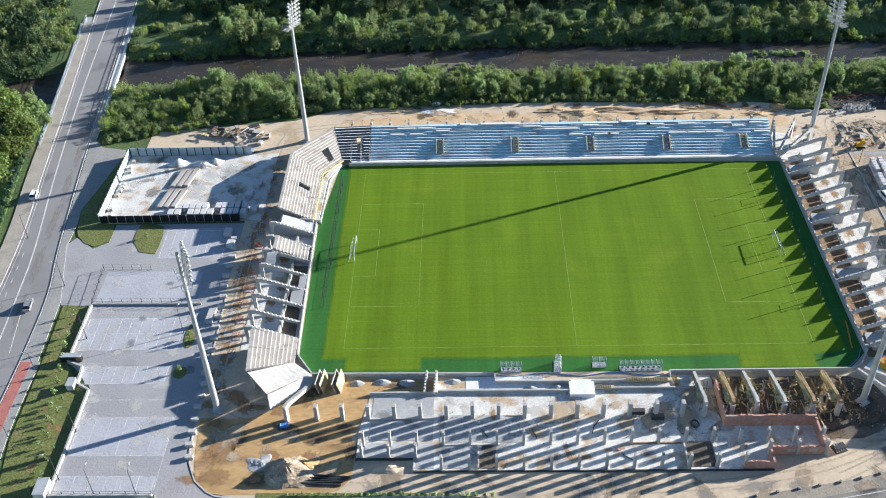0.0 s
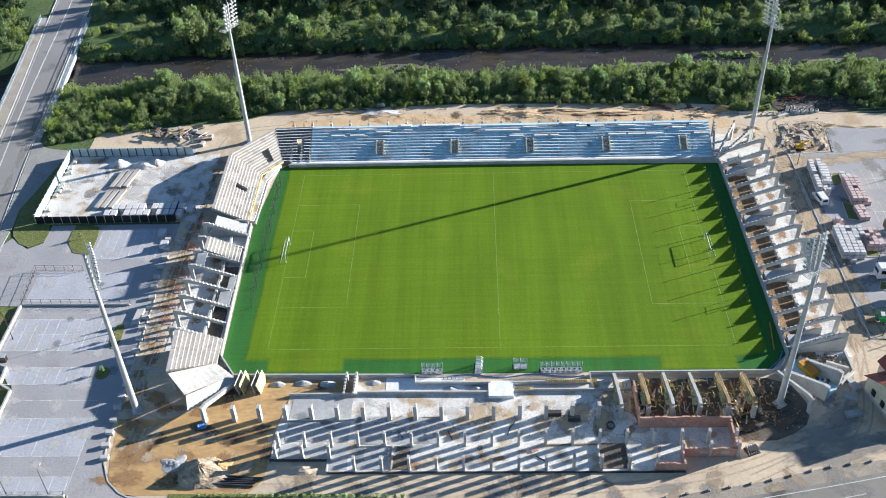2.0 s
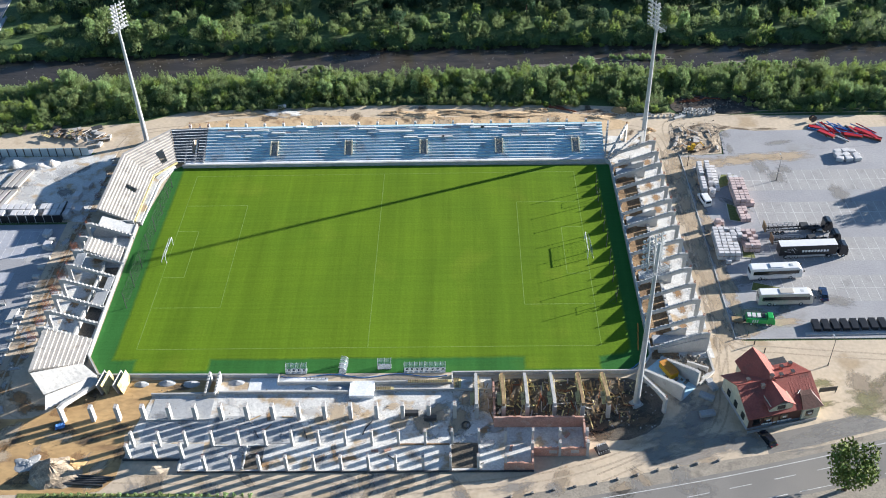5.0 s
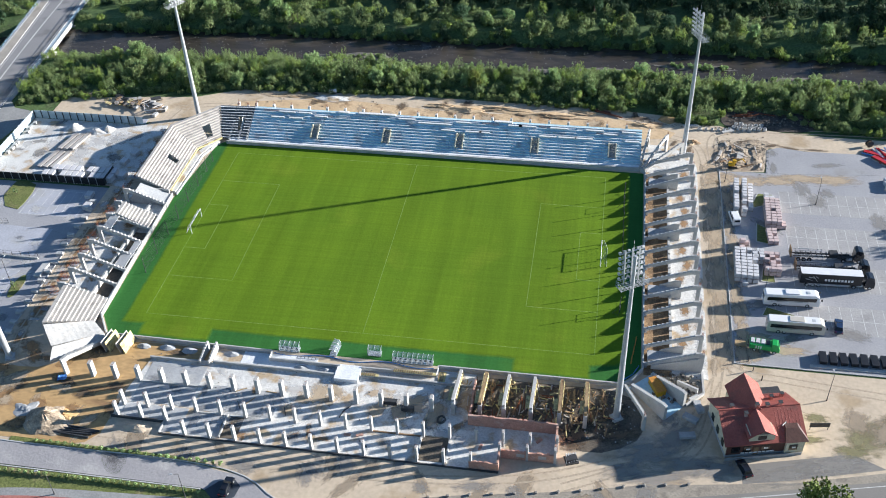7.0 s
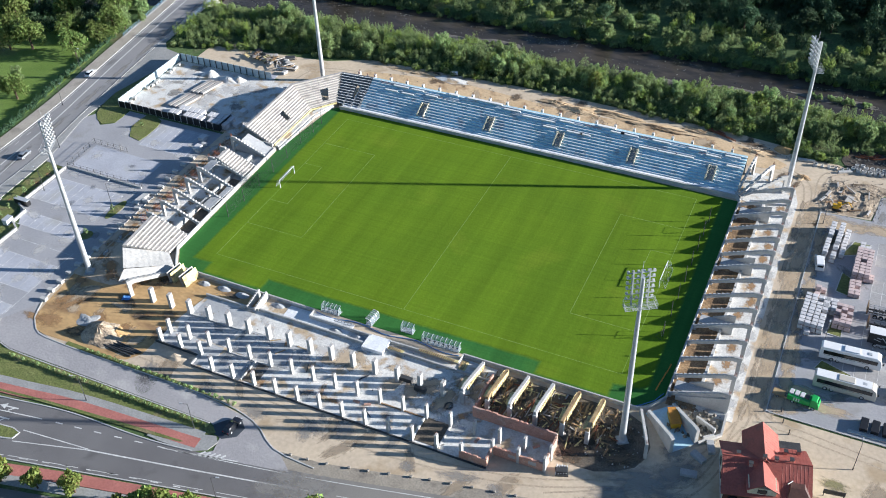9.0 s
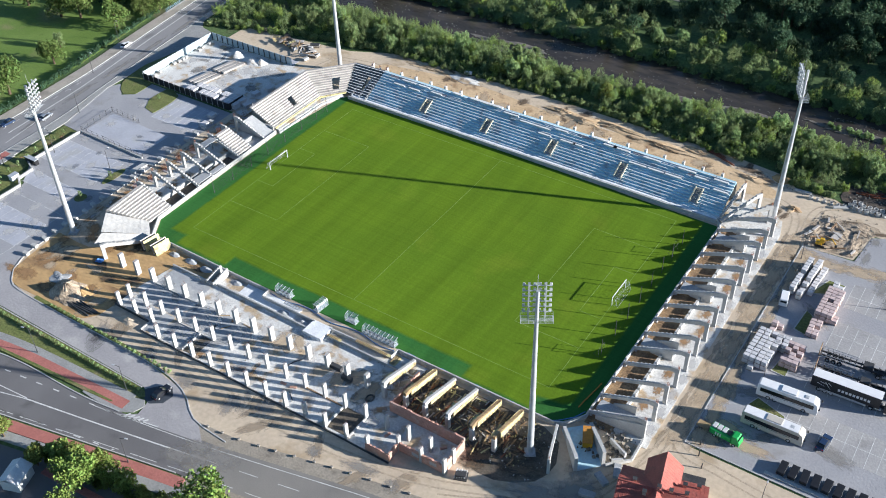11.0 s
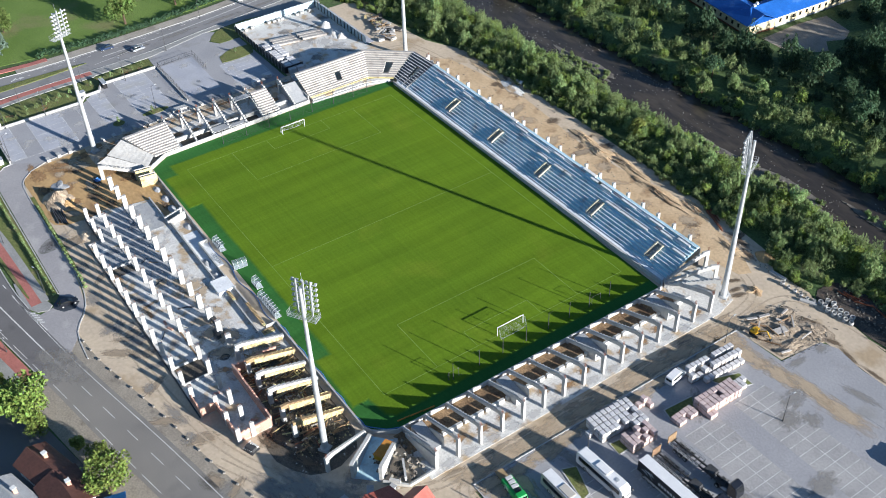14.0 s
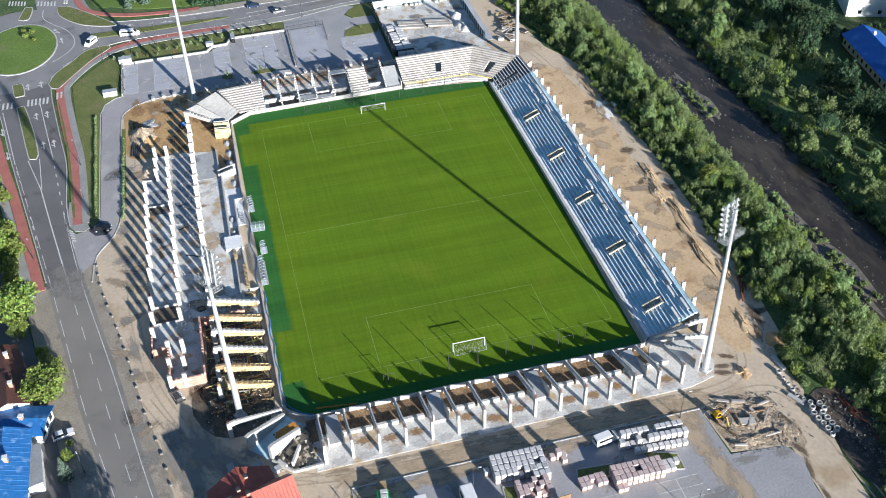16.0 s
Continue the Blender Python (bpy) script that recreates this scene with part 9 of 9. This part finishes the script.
for i, (x, y) in enumerate(((-98, 57.5), (-94, 58.5), (-90.5, 57), (-86, 56), (-100.5, 60), (-84, 53.5), (-88, 59.5), (-95, 55.5))):
    c = thing("formwork_stack", "stack of grey shuttering behind the compound", "formwork stack", "shuttering stacks")
    for k in range(3):
        part("panel", box(B(), -1.6, 1.6, -0.8, 0.8, 0.1 + 0.3 * k, 0.32 + 0.3 * k), M_STEP if (i + k) % 2 else M_DARK, c)
    c.matrix_world = at(x, y, 0, RNG.uniform(-40, 40))
wt = thing("white_tank", "white water tank beside the scrub", "tank")
part("body", tube(B(), (-1.2, 0, 0.7), (1.2, 0, 0.7), 0.6, 0.6, 12), M_VWHITE, wt)
part("cradle", box(B(), -1, 1, -0.5, 0.5, 0, 0.3), M_DARK, wt)
wt.matrix_world = at(-33.6, 70.0, 0, 20)
dr = thing("cable_drum", "dark wooden cable drum on the track", "cable drum")
for y in (-0.5, 0.5):
    part("flange", tube(B(), (0, y - 0.05, 1.0), (0, y + 0.05, 1.0), 1.0, 1.0, 16), M_DARK, dr)
part("core", tube(B(), (0, -0.5, 1.0), (0, 0.5, 1.0), 0.5, 0.5, 12), M_TIMBER, dr)
dr.matrix_world = at(124.8, 58.1, 0, 20)
bb = thing("notice_board", "dark framed board on legs beside the drive", "board")
part("board", box(B(), -2, 2, -0.06, 0.06, 0.8, 2.0), M_DARK, bb)
for x in (-1.8, 1.8):
    part("leg", box(B(), x - 0.06, x + 0.06, -0.06, 0.06, 0, 0.8), M_DARK, bb)
bb.matrix_world = at(98.2, -49.0, 0, 8)
for i, (x, y, r) in enumerate(((72.8, -49.8, 60), (74.5, -46.5, 20), (72.0, -54.5, 100))):
    c = thing("concrete_trough", "grey concrete trough dumped on the sand", "precast unit", "dumped troughs")
    part("body", rounded(box(B(), -0.7, 0.7, -1.6, 1.6, 0, 0.8), 0.06), M_GREYC, c)
    c.matrix_world = at(x, y, 0, r)
for i in range(10):
    a = thing("site_timber", "short dark timber lying on the slab", "timber", "timbers on the slab")
    part("timber", box(B(), -1.2, 1.2, -0.1, 0.1, 0.0, 0.16), M_DARK if i % 2 else M_TIMBER, a)
    a.matrix_world = at(RNG.uniform(-28, 26), RNG.uniform(-66.5, -49), 0.13, RNG.uniform(0, 180))
for i, (x, y) in enumerate(((3.4, -63.6), (6.0, -63.4), (42.5, -60), (31.0, -63.2))):
    a = thing("brick_heap", "small heap of orange blocks on the slab", "block heap", "block heaps")
    for k in range(6):
        part("block", box(B(), -0.6 + 0.5 * (k % 3), -0.15 + 0.5 * (k % 3), -0.25 + 0.3 * (k // 3), 0.0 + 0.3 * (k // 3), 0.02, 0.26), M_BRICK, a)
    a.matrix_world = at(x, y, 0.14, 25 * i)
for x, y, w in ((10.6, -54.0, 3.0), (14.6, -55.4, 2.6)):
    a = thing("dark_crate", "dark open crate standing on the slab", "crate", "dark crates")
    part("body", rounded(box(B(), -w / 2, w / 2, -0.5, 0.5, 0, 1.1), 0.04), M_DARK, a)
    a.matrix_world = at(x, y, 0.12)
coil = thing("hose_coil", "coiled black hose on the slab", "hose")
bm = B()
for k in range(3):
    for i in range(20):
        a0, a1 = 6.283 * i / 20, 6.283 * (i + 1) / 20
        r = 1.5 - 0.25 * k
        tube(bm, (r * math.cos(a0), r * math.sin(a0), 0.1 + 0.05 * k), (r * math.cos(a1), r * math.sin(a1), 0.1 + 0.05 * k), 0.09, sides=4)
part("coil", bm, M_DARK, coil)
coil.matrix_world = at(22.0, -57.0, 0.12) @ Matrix.Diagonal((0.6, 0.75, 1, 1))

# shuttering and scrap heaped behind the compound
for i in range(46):
    kind = i % 4
    p = thing("scrap_timber", "weathered shuttering board thrown on a heap behind the fence" if kind < 2 else "pale timber beam thrown on a heap behind the fence", "timber", "shuttering behind the fence")
    if kind < 2:
        part("board", box(B(), -1.2, 1.2, -0.5, 0.5, 0, 0.08), (M_FORM, M_TIMBER, M_STEP)[i % 3], p)
        for x in (-0.9, 0, 0.9):
            part("batten", box(B(), x - 0.06, x + 0.06, -0.5, 0.5, 0.08, 0.18), M_TIMBER, p)
    else:
        part("beam", box(B(), -1.9, 1.9, -0.09, 0.09, 0, 0.2), (M_TIMBER, M_STEP, M_GALV)[i % 3], p)
    cx, cy = ((-99.5, 56.2), (-94.5, 55.4), (-90.5, 55.8), (-85.5, 52.8))[i % 4]
    p.matrix_world = pose(cx + RNG.normal(0, 1.3), cy + RNG.normal(0, 0.9), 0.05 + 0.03 * i, RNG.uniform(-7, 7), RNG.uniform(-7, 7), RNG.uniform(0, 180))
for x, y, r in ((-97.5, 57.6, 4), (-92.2, 54.2, 86), (-88.4, 57.4, 8), (-84.6, 50.6, 80), (-83.0, 54.4, 84)):
    copy_thing(bench, at(x, y, 0.02, r) @ Matrix.Diagonal((2.2, 0.9, 1.2, 1)))
tarp_bm = B()
n = 8
g = [[tarp_bm.verts.new((-1.0 + 0.25 * i, -0.8 + 0.2 * j, 0.1 + 0.35 * max(0, noise.noise((i * 0.6, j * 0.7, 4)) + 0.4))) for j in range(n + 1)] for i in range(n + 1)]
for i in range(n):
    for j in range(n):
        tarp_bm.faces.new((g[i][j], g[i + 1][j], g[i + 1][j + 1], g[i][j + 1]))
tp = thing("crumpled_tarpaulin", "crumpled blue tarpaulin beside the corner column", "tarpaulin")
part("sheet", tarp_bm, M_TARP, tp)
tp.matrix_world = at(-62.9, -56.4, 0.03, 20)

stones("formwork_scraps", "scraps of yellow timber strewn round the formwork", 190, lambda: (RNG.uniform(28, 58), RNG.uniform(-56.5, -44.5)), 0.3, M_FORM, lambda x, y: 0.1)
stones("formwork_scraps", "pale concrete crumbs and rags strewn round the formwork", 130, lambda: (RNG.uniform(28, 62), RNG.uniform(-58, -44.5)), 0.22, M_CONC, lambda x, y: 0.1)
stones("formwork_scraps", "small debris on the concrete slab", 160, lambda: (RNG.uniform(-44, 30), RNG.uniform(-67, -46)), 0.16, M_ROCK, lambda x, y: 0.2)
stones("formwork_scraps", "clods lying on the orange sand", 70, lambda: (RNG.uniform(-79, -48), RNG.uniform(-72, -46)), 0.12, M_CLAY, lambda x, y: 0.06)


# ---------------------------------------------------------------- dust, mud and tracks on the ground
DISC = {}


def ground_patch(name, label, x, y, rx, ry, turn, material, z):
    """A thin ragged patch lying on the ground."""
    if material.name not in DISC:
        bm = B()
        vs = [bm.verts.new((1.3 * math.cos(a), 1.3 * math.sin(a), 0)) for a in np.linspace(0, 2 * math.pi, 20, endpoint=False)]
        bm.faces.new(vs)
        DISC[material.name] = mesh_of(material.name, bm, material)
    o = new(name, DISC[material.name])
    o.matrix_world = at(x, y, z, turn) @ Matrix.Diagonal((rx, ry, 1, 1))
    return tagged(o, label, "ground patch", "", "structure")


PATCHES = 0


def patches(label, material, places, z):
    global PATCHES
    for x, y, rx, ry, turn in places:
        ground_patch("ground_patch", label, x, y, rx, ry, turn, material, z + 0.0006 * (PATCHES % 12))
        PATCHES += 1


def spread(n, x0, x1, y0, y1, lo, hi):
    return [(RNG.uniform(x0, x1), RNG.uniform(y0, y1), RNG.uniform(lo, hi), RNG.uniform(lo, hi) * 0.6, RNG.uniform(0, 180)) for _ in range(n)]


# main slab
patches("brown dirt trodden over the slab", P_ORANGE, spread(9, -30, 26, -67, -49, 1.0, 2.6), 0.176)
patches("white cement dust on the slab", P_WHITE, spread(22, -28, 30, -67, -49, 1.5, 4.0), 0.186)
patches("damp grey area of the slab", P_WET, spread(8, -44, 30, -67, -49, 1.5, 4.5), 0.196)
patches("sand drifted over the slab", P_SAND, spread(12, -8, 30, -60, -49, 2, 5), 0.206)
# sand before and behind the stands
patches("brown damp earth on the sand", P_DAMP, spread(14, -50, 60, -76, -70, 1.5, 4.5), 0.012)
patches("grey dust on the sand", P_GREY, spread(16, -45, 80, -75, -68.8, 1.5, 5), 0.022)
patches("dark churned soil", P_MUD, [(53, -52, 5, 4, 10), (50, -57, 4, 3, 40), (57, -50, 4, 3, 0), (58, -56, 5, 2.4, 20), (49, -60, 3, 2, 0), (-56, -60, 3, 1.5, 20), (-62, -57, 4, 1.6, 160), (-50, -57, 2.5, 1.6, 0), (-72, -60, 3, 2, 30), (-58, -47, 3, 2, 0), (-40, -45.5, 3, 1, 0), (-66, -70, 4, 2, 10), (-48, -63, 2, 3, 0)], 0.042)
patches("pale dry sand on the clay", P_SAND, spread(14, -79, -50, -72, -55, 1.5, 4), 0.053)
patches("brown streaks trodden into the clay", P_ORANGE, spread(18, -80, -48, -72, -47, 1.2, 4.5), 0.0645)
patches("worn transition of the asphalt", P_GREY, [(2, -88, 4, 4, 10), (6, -86, 5, 3, 10), (-2, -90, 4, 2.5, 10), (4, -90.5, 4, 2, 10), (0, -86.2, 4, 2, 10)], 0.038)
patches("grey damp ground by the house", P_GREY, [(64, -60, 8, 4, 20), (70, -55, 6, 4, 40), (72, -62, 7, 3, 15), (60, -65, 6, 2.4, 15), (78, -62, 6, 3, 15), (68, -50, 3, 3, 0), (90, -62, 8, 2.5, 15), (100, -58, 8, 3, 15), (66, -66, 8, 2, 14)], 0.031)
patches("trampled dry weeds", P_GREEN, [(108, -50, 6, 5, 0), (114, -46, 7, 4, 20), (104, -54, 4, 2, 0), (98, -46, 3, 1.6, 0), (119, -52, 6, 5, 0), (96, -52, 4, 1.2, 10)], 0.02)
patches("dry brown brush", P_DAMP, [(112, -48, 6, 4, 30), (106, -46, 3, 4, 0), (118, -44, 4, 3, 0)], 0.029)
patches("damp churned earth beside the stand", P_DAMP, [(78.2, -34 + 6.4 * i + RNG.uniform(-2, 2), RNG.uniform(0.5, 0.9), RNG.uniform(2, 4), 0) for i in range(13)], 0.012)
patches("pale driven sand", P_SAND, [(80.6, -30 + 7 * i, 2.2, 6, 0) for i in range(11)], 0.026)
patches("dark wet soil behind the stand", P_MUD, spread(12, -40, 64, 61, 69, 1.2, 3.6), 0.03)
patches("brown damp soil behind the stand", P_DAMP, spread(9, -110, 70, 54, 68, 2, 5), 0.042)
patches("pale dry sand behind the stand", P_SAND, spread(14, -70, 70, 53, 62, 2, 5), 0.053)
patches("sand blown over the paving", P_SAND, [(84, 38, 5, 3, 0), (90, 37, 7, 3, 10), (98, 38, 6, 2.4, 0), (104, 40, 8, 2, 0), (86, 30, 3, 4, 0), (84.5, 4, 2, 6, 0), (85, -14, 2.5, 5, 0), (88, -24, 5, 2, 0), (94, -27, 6, 2, 0), (86, -29, 4, 3, 0), (112, 40, 9, 3, 5)], 0.0475)
patches("sand driven onto the edge of the car park", P_SAND, [(84.4 + RNG.uniform(-0.4, 0.6), -29 + 6.4 * i, 1.8, 5.0, 0) for i in range(11)], 0.068)
patches("grey dust on the car park", P_GREY, spread(9, 84, 128, -30, 40, 2, 5), 0.0565)
patches("pale dust on the pad", P_GREY, [(97.6, 44, 1.2, 3.5, 0), (98, 51.6, 1.4, 2, 0), (112, 47, 5, 1.4, 10)], 0.06)
patches("brown soil beside the pad", P_MUD, [(98.4, 55.4, 2.2, 1.0, 20), (103, 54.6, 3.4, 0.6, -12), (91.6, 56.2, 3.6, 1.6, 15), (110, 54.4, 4, 0.6, 0)], 0.075)
patches("churned earth round the foot of the mast", P_MUD, [(73.4, 51.2, 2.6, 0.8, 80), (75.2, 50.4, 2.8, 0.9, 70), (71, 53.4, 2.2, 0.9, 60)], 0.07)
patches("dark pit beside the track", P_MUD, [(61.4, 65.6, 4.6, 1.5, 0), (66, 63.6, 3.2, 1.0, -12)], 0.075)
# west plaza, compound and car park
patches("brown sand on the plaza", P_ORANGE, [(-79.5 + RNG.uniform(-1, 1), -50 + 4.4 * i, RNG.uniform(1.2, 2.4), RNG.uniform(1.5, 3), 0) for i in range(20)], 0.012)
patches("pale dust on the plaza", P_WHITE, spread(10, -82, -77.5, -45, 12, 1, 2.4), 0.022)
patches("white dust on the compound floor", P_WHITE, spread(16, -119, -84, 17, 44, 2, 5), 0.066)
patches("grey grime on the compound floor", P_GREY, spread(12, -119, -80, 17, 45, 1.5, 4), 0.076)
patches("pale dust on the car park", P_WHITE, spread(34, -113, -86, -70, 10, 1.2, 3.6), 0.0475)
patches("damp mark on the car park", P_WET, spread(6, -110, -84, -70, 10, 1.2, 3.2), 0.0565)
patches("sand on the terrace floor", P_ORANGE, [(72 + RNG.uniform(-1.5, 1.5), EAST_Y[i] + 2.7, 1.3, 2.0, 0) for i in range(14) if i not in (0, 4, 8, 12)], 0.09)
patches("cement dust on the terrace floor", P_WHITE, [(75.5, EAST_Y[i] + 2.7, 1.2, 2.2, 0) for i in range(14)], 0.1)
patches("sandy floor below the raker beams", P_ORANGE, [(-70 + RNG.uniform(-2, 2), WEST_Y[i] + 2.6, 1.6, 2.0, 0) for i in range(7)], 0.07)
patches("worn earth in the grass", P_ORANGE, spread(6, -119, -116, -40, -20, 0.6, 1.6) + spread(8, -116, -110, -74, -50, 0.6, 1.8), 0.075)
patches("tyre wear on the road", P_GREY, [(-134 - 0.09 * (y - 10), y, 1.2, 8, 6) for y in range(-20, 130, 17)], 0.0285)


def track(line, z=0.009):
    bm = B()
    for s in (-0.9, 0.9):
        ribbon(bm, smooth_line(line, 1.5), 0.42, z - 0.004, z, s)
    struct("tyre_track", bm, M_TRACK, "tyre tracks pressed into the sand", "tyre track")


M_TRACK = surface("pressed_sand", (0.42, 0.34, 0.25), (0.36, 0.295, 0.22), 3, 0.4, 0.25)
track([(80.2, -33), (80, -5), (79.6, 20), (79.4, 40), (76, 54), (60, 58), (30, 57.5), (-20, 58.5), (-60, 60), (-80, 56)])
track([(81.2, -30), (81.2, 0), (81, 30), (81.5, 44), (84, 60), (110, 63.5), (148, 64)], 0.011)
track([(72, -57), (60, -62), (40, -69.5), (10, -73), (-20, -71), (-48, -70)], 0.013)
track([(78.5, -38), (72, -53), (66, -60), (56, -66.5), (48, -70.5)], 0.015)
track([(80, -30), (76, -52), (70, -62), (62, -67)], 0.017)
track([(-60, -58), (-70, -56), (-78, -50), (-79.5, -30), (-79.6, 10), (-79, 45), (-76, 58)], 0.019)
track([(148, -42), (110, -38), (92, -36), (82, -34), (79, -24)], 0.008)
